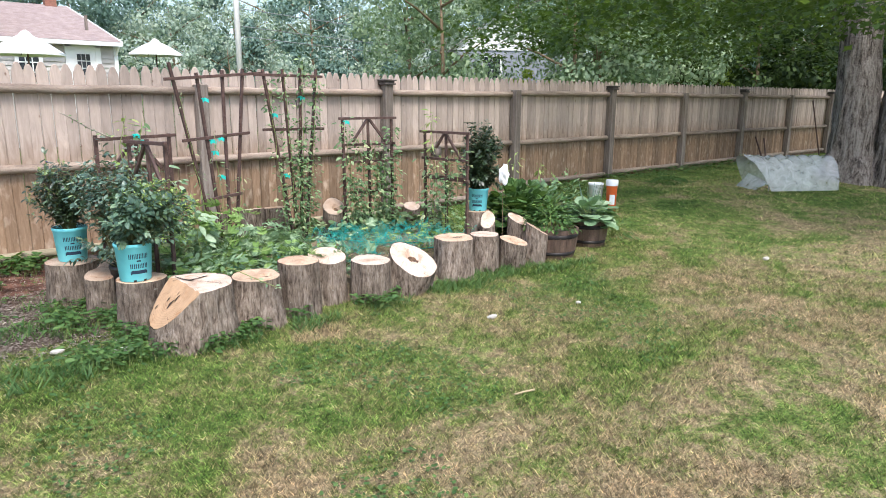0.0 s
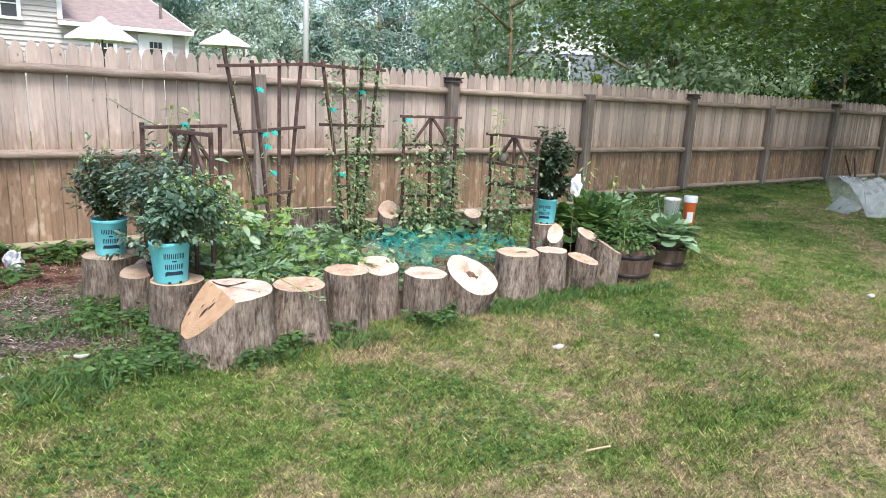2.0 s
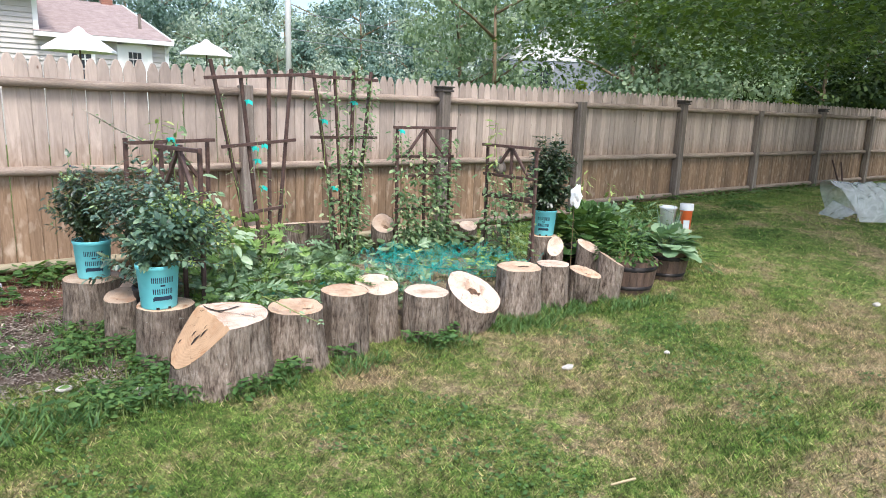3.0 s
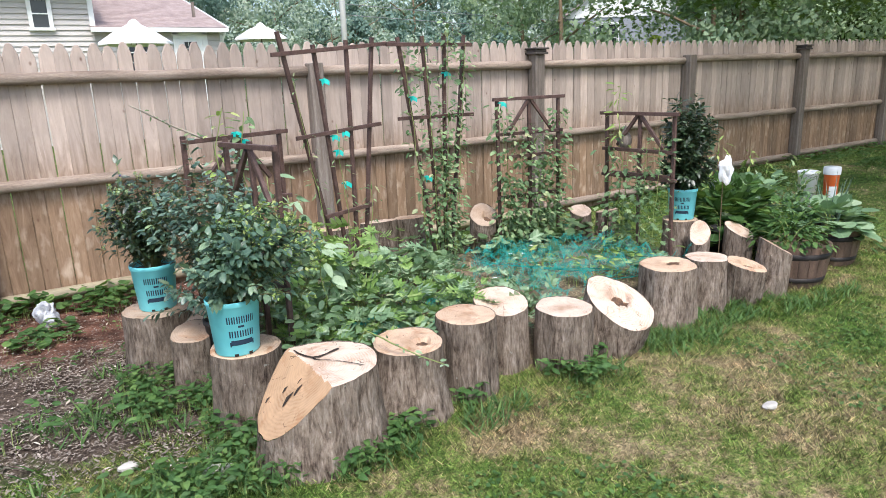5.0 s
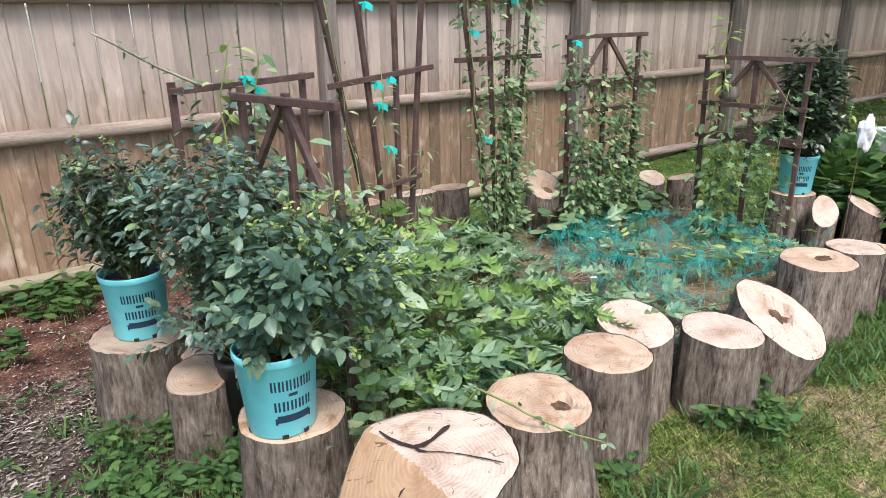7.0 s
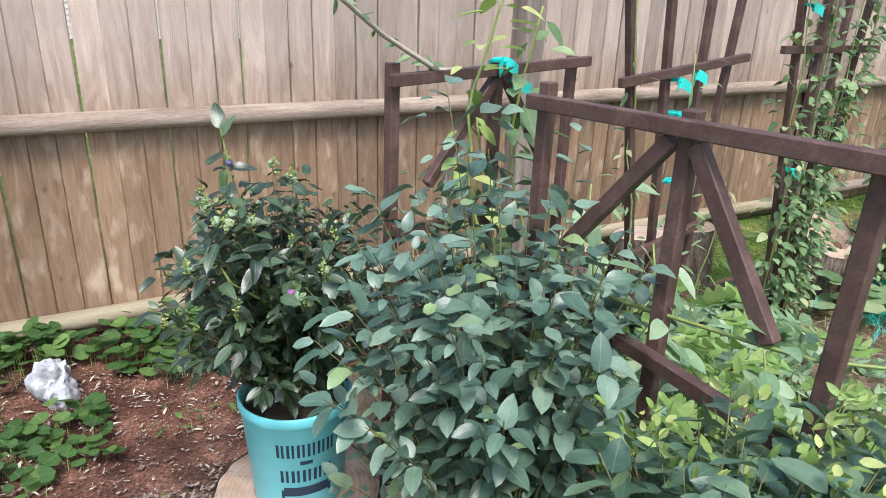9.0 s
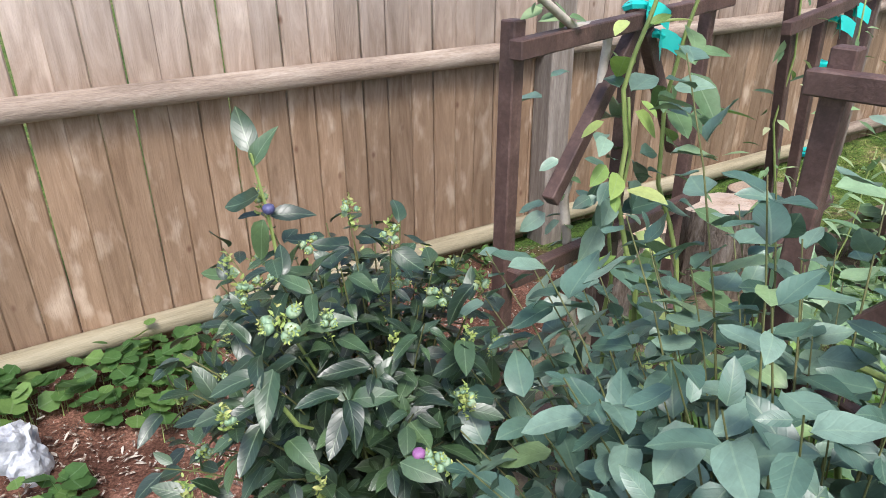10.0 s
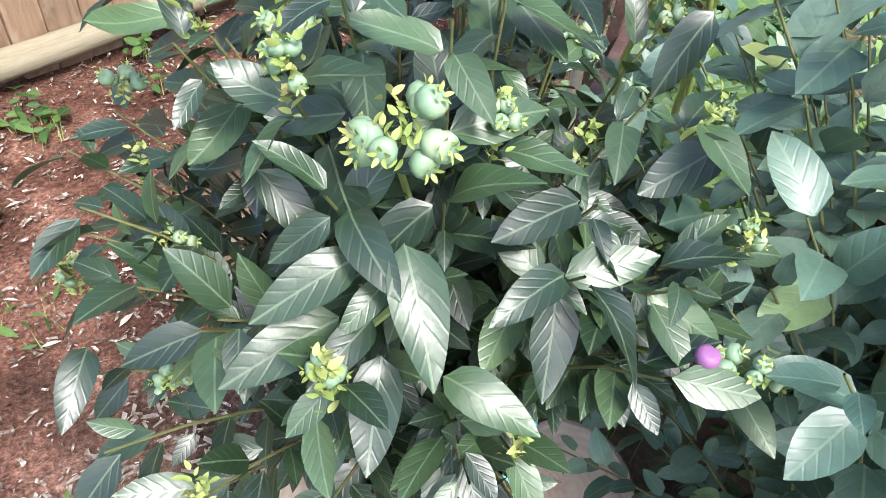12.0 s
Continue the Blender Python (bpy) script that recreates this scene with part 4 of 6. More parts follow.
for z in (3.75, 4.1, 4.7):
    bm = bmesh.new()
    tube(bm, [(28 * s / 10, 3 * s / 10, z - 0.7 * (s / 10) * (1.6 - s / 10)) for s in range(11)], 0.014, 4)
    part("wire", bm, WIRE, wires)

# ---- maple overhanging the lawn ----
maple = thing("maple_tree", 15.25, 3.72, 0.15, "old two-stemmed maple with rough grey bark overhanging the lawn", "tree")
def big_stem(points, radii, seed):
    bm = bmesh.new()
    sides, rings = 40, []
    for k in range(61):
        f = k / 60 * (len(points) - 1)
        i = min(int(f), len(points) - 2)
        p = Vector(points[i]).lerp(Vector(points[i + 1]), f - i)
        r = radii[i] + (radii[i + 1] - radii[i]) * (f - i)
        ring = []
        for s in range(sides):
            a = 2 * math.pi * s / sides
            q = noise.noise((math.cos(a) * 7 + seed, math.sin(a) * 7, p.z * 1.2)) + 0.5 * noise.noise((math.cos(a) * 15 + seed, math.sin(a) * 15, p.z * 4))
            flare = 1 + 0.5 * max(0, 0.5 - p.z) * (1 + 0.5 * math.sin(a * 5 + seed))
            ring.append(bm.verts.new(p + Vector((math.cos(a), math.sin(a), 0)) * r * flare * (1 + 0.13 * q)))
        rings.append(ring)
    for a, b in zip(rings, rings[1:]):
        for s in range(sides):
            bm.faces.new((a[s], a[(s + 1) % sides], b[(s + 1) % sides], b[s]))
    return bm
smooth(part("trunk", big_stem([(0, 0, -0.2), (0.05, 0.02, 1.5), (0.1, 0.2, 3.5), (-0.3, 0.7, 7)], [0.43, 0.37, 0.34, 0.22], 1), OLDBARK, maple))
smooth(part("trunk", big_stem([(0.25, -0.68, -0.2), (0.3, -0.72, 1.5), (0.5, -1.0, 3.5), (1.1, -1.7, 7)], [0.42, 0.38, 0.33, 0.2], 9), OLDBARK, maple))
for k in range(15):
    a = 0.9 + k * 2.399
    R = 4.0 + 2.8 * rng.random()
    z0, z1 = 3.2 + 2.0 * rng.random(), 2.9 + 1.6 * rng.random()
    pts = [(0.1 * math.cos(a), 0.1 * math.sin(a), z0), (R * 0.4 * math.cos(a), R * 0.4 * math.sin(a), z0 + 0.7), (R * 0.75 * math.cos(a + 0.15), R * 0.75 * math.sin(a + 0.15), z1 + 0.5), (R * math.cos(a + 0.2), R * math.sin(a + 0.2), z1)]
    bm = bmesh.new()
    tube(bm, pts, [0.11, 0.07, 0.04, 0.012], 7)
    smooth(part("branch", bm, OLDBARK, maple))
n_cl = 520
ang, rad = rng.random(n_cl) * 6.28, 7.4 * np.sqrt(rng.random(n_cl))
cz = 2.35 + 0.5 * rng.random(n_cl) + 4.2 * rng.random(n_cl) ** 1.6 + 0.35 * (rad < 3)
cc = np.stack([np.cos(ang) * rad, np.sin(ang) * rad, cz], 1)
N = 46000
pick = rng.integers(0, n_cl, N)
off = rng.normal(size=(N, 3)) * np.array([0.38, 0.38, 0.13])
at = cc[pick] + off
dirs = off * np.array([1, 1, 0.4]) + unit(N) * 0.35 + np.array([0, 0, -0.25])
scatter("foliage", MAPLE, at, dirs, np.array([[0, 0, 1.0]]) + unit(N) * 0.4, 0.075 + 0.06 * rng.random(N), L_MAPLE, maple)


# ---- stumps round the bed ----
def stump(x, y, top, r, grad=(0, 0), lean=(0, 0), flare=0.12, cut=CUT, stretch=(1, 1), knee=None, hollow=None, seed=0, label="grey-barked log stump with a pale sawn top", turn=0.0, rough=1.0, tiltable=True):
    t = thing("log_stump", x, y, 0, label, "stump", "log stumps edging the bed", turn)
    sides, rows = 96, 14

    def rim(a, f):
        n = noise.noise((math.cos(a) * 1.3 + seed, math.sin(a) * 1.3, 0.4 * f)) * 0.10
        n += rough * (1 - 0.7 * f ** 3) * (0.065 * noise.noise((math.cos(a) * 6 + seed, math.sin(a) * 6, f * 0.8)) + 0.03 * noise.noise((math.cos(a) * 14 + seed, math.sin(a) * 14, f * 1.4)) + 0.009 * noise.noise((math.cos(a) * 27 + seed, math.sin(a) * 27, f * 3.0)))
        return r * (1 + n) * (1 + flare * (1 - f) ** 2)

    def height(px, py):
        z = top + grad[0] * px + grad[1] * py
        if knee:
            z = min(z, knee(px, py))
        return max(z, 0.05)

    bm = bmesh.new()
    rings, edge = [], []
    for k in range(rows + 1):
        f = k / rows
        ring = []
        for s in range(sides):
            a = 2 * math.pi * s / sides
            q = rim(a, f)
            px, py = q * stretch[0] * math.cos(a), q * stretch[1] * math.sin(a)
            zt = height(px, py)
            z = -0.04 + (zt + 0.04) * f
            ring.append(bm.verts.new((px + lean[0] * f, py + lean[1] * f, z)))
        rings.append(ring)
    for a, b in zip(rings, rings[1:]):
        for s in range(sides):
            bm.faces.new((a[s], a[(s + 1) % sides], b[(s + 1) % sides], b[s]))
    smooth(part("bark", bm, BARK, t))
    bm = bmesh.new()
    prev = None
    lay = []
    for k in range(13):
        g = k / 12
        ring = []
        for s in range(sides):
            a = 2 * math.pi * s / sides
            q = rim(a, 1.0) * g * 0.985
            px, py = q * stretch[0] * math.cos(a), q * stretch[1] * math.sin(a)
            z = height(px, py) + 0.004 * noise.noise((px * 30, py * 30, seed)) + (0.003 if g < 1 else -0.002)
            if hollow:
                d = math.hypot((px - hollow[0]) / hollow[2], (py - hollow[1]) / hollow[3]) + 0.25 * noise.noise((px * 40, py * 40, 7))
                z -= hollow[4] * max(0.0, 1 - d) ** 0.5 if d < 1 else 0
            ring.append(bm.verts.new((px + lean[0], py + lean[1], z)))
        lay.append(ring)
    for a, b in zip(lay, lay[1:]):
        for s in range(sides):
            bm.faces.new((a[s], b[s], b[(s + 1) % sides], a[(s + 1) % sides]))
    bmesh.ops.remove_doubles(bm, verts=lay[0], dist=0.0005)
    part("cut_face", bm, cut, t, "pale sawn end with rings")
    if hollow:
        bm = bmesh.new()
        hx, hy = hollow[0], hollow[1]
        ring = [bm.verts.new((hx + lean[0] + hollow[2] * 0.72 * (1 + 0.75 * noise.noise((s * 0.8 + 0.3, seed, 0.4))) * math.cos(s * 0.45), hy + lean[1] + hollow[3] * 0.72 * (1 + 0.75 * noise.noise((s * 0.8 + 0.3, seed, 0.4))) * math.sin(s * 0.45),
                              height(hx + hollow[2] * 0.72 * math.cos(s * 0.45), hy + hollow[3] * 0.72 * math.sin(s * 0.45)) - hollow[4] * 0.42)) for s in range(14)]
        bm.faces.new(ring)
        part("rotten_heart", bm, ROT, t, "dark rotten hollow in the sawn end")
    return t


stump(1.97, 4.62, 0.358, 0.19, cut=CUT_OLD, seed=1, label="squat grey log stump carrying a turquoise planter")
stump(2.20, 3.70, 0.372, 0.165, cut=CUT_WARM, seed=2, label="round log stump with a reddish sawn top under a planter")
stump(2.17, 4.47, 0.30, 0.10, (0.2, 0.4), cut=CUT, seed=3, label="split log stump with a slanting pale face")
stump(2.07, 4.24, 0.31, 0.105, (0.1, 0.25), cut=CUT_OLD, seed=33, label="narrow log stump with a pale face between planters")
big = stump(2.36, 3.215, 0.405, 0.222, (0.0, 0.06), cut=CUT, stretch=(1.22, 1.0), knee=lambda px, py: 0.405 + 1.0 * (px + 0.03 + 0.12 * py), seed=4, flare=0.16,
            label="wide cracked log stump, its top cut in two facets")
stump(2.86, 3.30, 0.362, 0.172, (0.0, 0.03), flare=0.3, cut=CUT_WARM, hollow=(0.05, -0.05, 0.045, 0.05, 0.035), seed=5, label="flared log stump with an orange rotten heart")
stump(3.215, 3.325, 0.412, 0.15, (0, 0.02), flare=0.08, cut=CUT_WARM, seed=6, label="tall rough-barked log stump with a ringed top")
stump(3.55, 3.47, 0.375, 0.148, (0.06, 0.26), cut=CUT, seed=7, flare=0.05, label="log stump with a clean round ringed top")
stump(3.82, 3.27, 0.335, 0.155, (0, 0.05), flare=0.03, seed=8, label="straight log stump with a pale flat top")
stump(4.18, 3.30, 0.28, 0.185, (-0.08, 0.62), (0.05, -0.06), flare=0.02, stretch=(1.12, 1.0), hollow=(0.02, 0.03, 0.075, 0.058, 0.08), seed=9, label="toppled log stump with a hole in its slanting face")
stump(4.82, 3.39, 0.37, 0.175, (0, 0.03), cut=CUT_WARM, hollow=(0.05, 0.0, 0.08, 0.05, 0.02), seed=10, label="broad log stump with an orange-brown stained top")
stump(5.2, 3.39, 0.352, 0.138, flare=0.06, seed=11, label="narrow log stump with a flat pale top")
stump(5.52, 3.34, 0.262, 0.14, (-0.12, 0.22), (0.0, -0.03), flare=-0.1, cut=CUT_WARM, hollow=(0.0, -0.01, 0.065, 0.05, 0.05), seed=12, label="short log stump with a dark hollow in its orange top")
stump(5.80, 3.31, 0.34, 0.115, (-0.45, 0.35), (0.03, -0.02), flare=0.05, cut=CUT_OLD, seed=13, label="leaning log stump with a sloping top")
stump(5.60, 3.76, 0.40, 0.072, (0.85, 0.75), (-0.03, -0.03), flare=0.05, seed=14, label="thin log standing behind the front row, its face tipped forward")
stump(5.92, 3.66, 0.38, 0.105, (-0.1, 0.5), (0.02, 0), flare=0.05, seed=15, label="log stump with a tilted pale top")
stump(5.66, 3.98, 0.455, 0.13, cut=CUT_WARM, seed=16, label="log stump carrying a turquoise planter")
stump(3.45, 5.50, 0.45, 0.15, (0, -0.1), cut=CUT_WARM, seed=17, label="log stump in the back row with a reddish top")
stump(3.80, 5.42, 0.47, 0.15, (0, -0.15), cut=CUT, seed=18, label="dark-barked log stump in the back row")
stump(4.09, 5.44, 0.46, 0.13, (0, -0.1), cut=CUT_WARM, seed=19, label="log stump in the back row with a reddish top")
stump(4.58, 5.08, 0.47, 0.11, (0.3, 0.6), (0, -0.02), cut=CUT_OLD, hollow=(0.01, -0.03, 0.035, 0.045, 0.06), seed=20, rough=1.5, label="hollow log with a pale face and a dark hole")
stump(5.53, 4.92, 0.40, 0.09, (0.2, 0.35), cut=CUT, seed=21, label="split log with pale broken faces in the back row")
stump(5.78, 4.85, 0.38, 0.10, (0.1, -0.2), cut=CUT_OLD, seed=22, label="grey log stump in the back row")


face = [o for o in big.children if o.name.startswith("cut_face")][0]
face.data.materials.append(CUT_TAN)
for p in face.data.polygons:
    if p.normal.z < 0.93 and p.center.x < 0.02:
        p.material_index = 1


def crack(owner, pts, w, z):
    bm = bmesh.new()
    l, r = [], []
    for k, (x, y) in enumerate(pts):
        d = Vector((pts[min(k + 1, len(pts) - 1)][0] - pts[max(k - 1, 0)][0], pts[min(k + 1, len(pts) - 1)][1] - pts[max(k - 1, 0)][1], 0)).normalized()
        s = w * (0.4 + 0.9 * abs(noise.noise((x * 40, y * 40, 0)))) * (0.4 if k in (0, len(pts) - 1) else 1)
        l.append(bm.verts.new((x - d.y * s, y + d.x * s, z(x, y))))
        r.append(bm.verts.new((x + d.y * s, y - d.x * s, z(x, y))))
    for k in range(len(pts) - 1):
        bm.faces.new((l[k], r[k], r[k + 1], l[k + 1]))
    part("crack", bm, CHECKS, owner, "dark drying crack")


top_z = lambda px, py: min(0.405 + 0.06 * py, 0.405 + 1.0 * (px + 0.03 + 0.12 * py)) + 0.0085
crack(big, [(-0.03, 0.17), (-0.025, 0.13), (-0.01, 0.09), (0.01, 0.06), (0.035, 0.05), (0.07, 0.055), (0.10, 0.065), (0.13, 0.075), (0.15, 0.08)], 0.014, top_z)
crack(big, [(0.03, 0.02), (0.06, 0.0), (0.10, -0.04), (0.14, -0.09), (0.17, -0.13)], 0.005, top_z)
crack(big, [(0.01, 0.06), (0.015, 0.035), (0.03, 0.02)], 0.01, top_z)
for hx, hy, s in ((-0.13, 0.03, 0.012), (-0.10, -0.05, 0.02), (-0.14, -0.03, 0.026), (-0.08, -0.02, 0.01), (-0.19, 0.09, 0.012)):
    crack(big, [(hx - s, hy), (hx, hy + s * 0.3), (hx + s, hy)], s * 0.9, top_z)


# ---- bushes ----
LEAVES_SINGLE = {}


def leaf_mesh(shape, material, key):
    if key not in LEAVES_SINGLE:
        vs, fs, uv = shape
        made = []
        for k in range(4):
            me = bpy.data.meshes.new("leaf")
            w = np.array(vs, float)
            w[:, 2] += 0.06 * k * np.sin(w[:, 1] * 3.0 + k) - 0.03 * k
            w[:, 0] *= 0.88 + 0.09 * k
            me.from_pydata([tuple(p) for p in w], [], fs)
            lay = me.uv_layers.new(name="UVMap")
            for lp in me.loops:
                lay.data[lp.index].uv = uv[lp.vertex_index]
            me.polygons.foreach_set("use_smooth", [True] * len(me.polygons))
            me.materials.append(material)
            made.append(me)
        LEAVES_SINGLE[key] = made
    return LEAVES_SINGLE[key]


def single_leaf(owner, at, d, up, size, meshes):
    q = frames_from(np.array([d], float), np.array([up], float))[0]
    ob = new("leaf", meshes[int(rng.integers(0, len(meshes)))])
    ob.parent = owner
    ob.matrix_local = Matrix.Translation([float(c) for c in at]) @ Matrix(q.tolist()).to_4x4() @ Matrix.Scale(float(size), 4)
    return ob


def berry_mesh(material, name):
    bm = bmesh.new()
    bmesh.ops.create_icosphere(bm, subdivisions=2, radius=1.0)
    for v in bm.verts:
        if v.co.z > 0.75:
            v.co.z = 0.75 - (v.co.z - 0.75) * 0.9
    me = bpy.data.meshes.new(name)
    bm.to_mesh(me)
    bm.free()
    me.materials.append(material)
    me.polygons.foreach_set("use_smooth", [True] * len(me.polygons))
    return me


BERRY_ME, RIPE_ME, BLUE_ME = berry_mesh(BERRY, "berry"), berry_mesh(BERRY_RIPE, "berry"), berry_mesh(BERRY_BLUE, "berry")


def cluster(owner, at, count, size, ripe=None, spread=0.02):
    """A truss of unripe berries with yellow-green calyx scales."""
    placed = []
    for k in range(count):
        d = unit(1)[0] * np.array([1, 1, 0.8])
        p = np.array(at) + d * spread * (0.6 + 0.5 * rng.random())
        me = RIPE_ME if ripe is not None and k == ripe else BERRY_ME
        b = new("berry", me)
        b.parent = owner
        s = size * (0.8 + 0.4 * rng.random())
        up = Vector(d) + Vector((-0.4, -0.5, 0.5))
        b.matrix_local = Matrix.Translation([float(c) for c in p]) @ up.to_track_quat("Z", "Y").to_matrix().to_4x4() @ Matrix.Scale(s, 4)
        placed.append((p, up.normalized(), s))
    at2, dr, ups = [], [], []
    for p, u, s in placed:
        for j in range(5):
            a = 1.257 * j
            x = u.orthogonal().normalized()
            y = u.cross(x)
            r = x * math.cos(a) + y * math.sin(a)
            at2.append(np.array(p) + np.array(u) * s * 0.72 + np.array(r) * s * 0.25)
            dr.append(np.array(u) * 0.9 + np.array(r) * 0.7)
            ups.append(np.array(u) - np.array(r))
    n = count * 5
    c2 = np.array(at) + rng.normal(size=(n, 3)) * spread * 0.3
    scatter("calyx", OVAL, np.concatenate([np.array(at2), c2]), np.concatenate([np.array(dr), unit(n) + np.array([0, 0, 0.5])]), np.concatenate([np.array(ups), unit(n)]), np.concatenate([np.full(n, size * 0.75), np.full(n, size * 1.0)]), CALYX, owner, "yellow-green calyx scales")


def bush(owner, z0, z1, R, stems, per, size, shape, mat, singles=0, key="", centre=(0, 0), lean=(0, 0), flat=0.5, tips=None, tip_mat=None, inner=0.3, skirt=4):
    """Arching stems from the pot, leaves in spirals along them."""
    bm = bmesh.new()
    at, dr, up = [], [], []
    tat, tdr = [], []
    for k in range(stems):
        a = k * 2.399963 + 0.4 * rng.random()
        s = math.sqrt((k + 0.5) / stems) * (0.8 + 0.2 * rng.random())
        ex, ey = centre[0] + R * s * math.cos(a), centre[1] + R * s * math.sin(a)
        ez = z0 + (z1 - z0) * (1 - flat * s * s) * (0.72 + 0.30 * rng.random())
        if k % 7 == 5 and math.sin(a) > -0.1:
            ez += (z1 - z0) * (0.08 + 0.14 * rng.random())
        if k % skirt == skirt - 1:
            ex, ey = centre[0] + R * (0.7 + 0.25 * rng.random()) * math.cos(a), centre[1] + R * (0.7 + 0.25 * rng.random()) * math.sin(a)
            ez = z0 + (z1 - z0) * (0.02 + 0.32 * rng.random())
        b0 = Vector((0.03 * math.cos(a), 0.03 * math.sin(a), z0 - 0.03))
        e = Vector((ex + lean[0], ey + lean[1], ez))
        c = Vector((b0.x * 0.4 + e.x * 0.45, b0.y * 0.4 + e.y * 0.45, z0 + max((ez - z0) * 0.72, 0.12 * (z1 - z0))))
        pts = [b0 * (1 - t) ** 2 + c * 2 * t * (1 - t) + e * t * t for t in np.linspace(0, 1, 7)]
        tube(bm, pts, [0.0032, 0.0026, 0.0021, 0.0017, 0.0013, 0.001, 0.0008], 5, False)
        for j in range(per):
            t = inner + (1 - inner) * (j + rng.random()) / per
            p = b0 * (1 - t) ** 2 + c * 2 * t * (1 - t) + e * t * t
            d = (c - b0) * 2 * (1 - t) + (e - c) * 2 * t
            d.normalize()
            an = j * 2.4 + k
            x = d.orthogonal().normalized()
            o = x * math.cos(an) + d.cross(x) * math.sin(an)
            out = Vector((math.cos(a), math.sin(a), 0)) * 0.35
            w = o + d * (0.3 + 0.6 * t) + out + Vector((0, 0, -0.3 - 0.3 * rng.random())) + Vector(unit(1)[0]) * 0.25
            at.append(np.array(p + o * 0.006))
            dr.append(np.array(w))
            up.append(np.array(d * 0.5 + Vector((0, 0, 1.0)) + Vector(unit(1)[0]) * 0.7))
        tat.append(np.array(e))
        tdr.append(np.array(d))
    smooth(part("branching_stem", bm, BUSHSTEM, owner))
    at, dr, up = np.array(at), np.array(dr), np.array(up)
    sz = size * (0.5 + 0.75 * rng.random(len(at)))
    order = np.argsort(-at[:, 2])
    near, rest = order[:singles], order[singles:]
    if singles:
        meshes = leaf_mesh(OVAL_FINE if shape is OVAL else shape, mat, key)
        for k in near:
            single_leaf(owner, at[k], dr[k], up[k], sz[k], meshes)
    scatter("foliage", shape, at[rest], dr[rest], up[rest], sz[rest], mat, owner)
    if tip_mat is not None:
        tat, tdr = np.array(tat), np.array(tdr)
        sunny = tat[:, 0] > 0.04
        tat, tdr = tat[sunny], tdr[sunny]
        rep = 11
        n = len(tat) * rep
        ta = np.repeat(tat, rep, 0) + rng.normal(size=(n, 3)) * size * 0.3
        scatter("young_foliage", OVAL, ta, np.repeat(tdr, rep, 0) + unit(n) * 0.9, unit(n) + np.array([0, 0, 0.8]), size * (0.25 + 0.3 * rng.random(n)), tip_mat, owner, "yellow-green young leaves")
    return np.array(tat)


def arc_patch(bm, r0, r1, z0, z1, a0, a1, lift=0.0012, n=6):
    """A patch printed on the bucket's tapering side; r0, r1: radii at the foot and the rim of the wall, 0.27 high."""
    row = []
    for k in range(n + 1):
        a = a0 + (a1 - a0) * k / n
        row.append([bm.verts.new(((r0 + (r1 - r0) * z / 0.27 + lift) * math.cos(a), (r0 + (r1 - r0) * z / 0.27 + lift) * math.sin(a), z)) for z in (z0, z1)])
    for p, q in zip(row, row[1:]):
        bm.faces.new((p[0], q[0], q[1], p[1]))


def bucket(owner, face):
    r0, r1, h = 0.1, 0.119, 0.262
    bm = bmesh.new()
    lathe(bm, [(0.001, 0.004), (r0 - 0.012, 0.0), (r0 - 0.003, 0.002), (r0, 0.008), (r1 - 0.002, h - 0.03), (r1, h - 0.028), (r1 + 0.004, h - 0.02), (r1 + 0.004, h - 0.004), (r1 + 0.001, h), (r1 - 0.003, h - 0.002), (r1 - 0.006, h - 0.05), (r0 - 0.004, 0.02)], 48)
    b = smooth(part("bucket", bm, BUCKET, owner, "turquoise plastic bucket printed in navy"))
    bm = bmesh.new()
    lathe(bm, [(r1 - 0.008, h - 0.035), (0.07, h - 0.028), (0.001, h - 0.025)], 24, 0.05)
    part("potting_soil", bm, POTSOIL, owner)
    rows = ((0.162, 0.196, 6, 0.92, 0.72), (0.096, 0.128, 5, 0.86, 0.72))
    for z0, z1, n, half, fill in rows:
        for k in range(n):
            a = face - half / 2 * 1.25 + 1.25 * half * (k + 0.5) / n
            w = 1.25 * half / n * fill / 2
            bm = bmesh.new()
            arc_patch(bm, r0, r1, z0, z1, a - w, a - w * 0.25, n=2)
            arc_patch(bm, r0, r1, z0, z1, a + w * 0.35, a + w, n=2)
            part("printed_mark", bm, PRINT, b, "navy printed mark")
    bm = bmesh.new()
    arc_patch(bm, r0, r1, 0.142, 0.152, face - 0.12, face + 0.12, n=4)
    part("printed_mark", bm, PRINT, b, "navy printed mark")
    bm = bmesh.new()
    arc_patch(bm, r0, r1, 0.058, 0.082, face - 0.46, face + 0.46, n=10)
    arc_patch(bm, r0, r1, 0.052, 0.074, face - 0.52, face - 0.46, n=2)
    arc_patch(bm, r0, r1, 0.052, 0.074, face + 0.46, face + 0.52, n=2)
    part("banner", bm, PRINT, b, "navy printed ribbon")
    for a in (face - 0.3, face + 0.35, face + 1.5, face - 1.6, face + 2.8):
        bm = bmesh.new()
        arc_patch(bm, r0, r1, 0.002, 0.016, a - 0.09, a + 0.09, 0.0015, 3)
        part("drain_notch", bm, CHECKS, b, "dark drain notch")
    return b


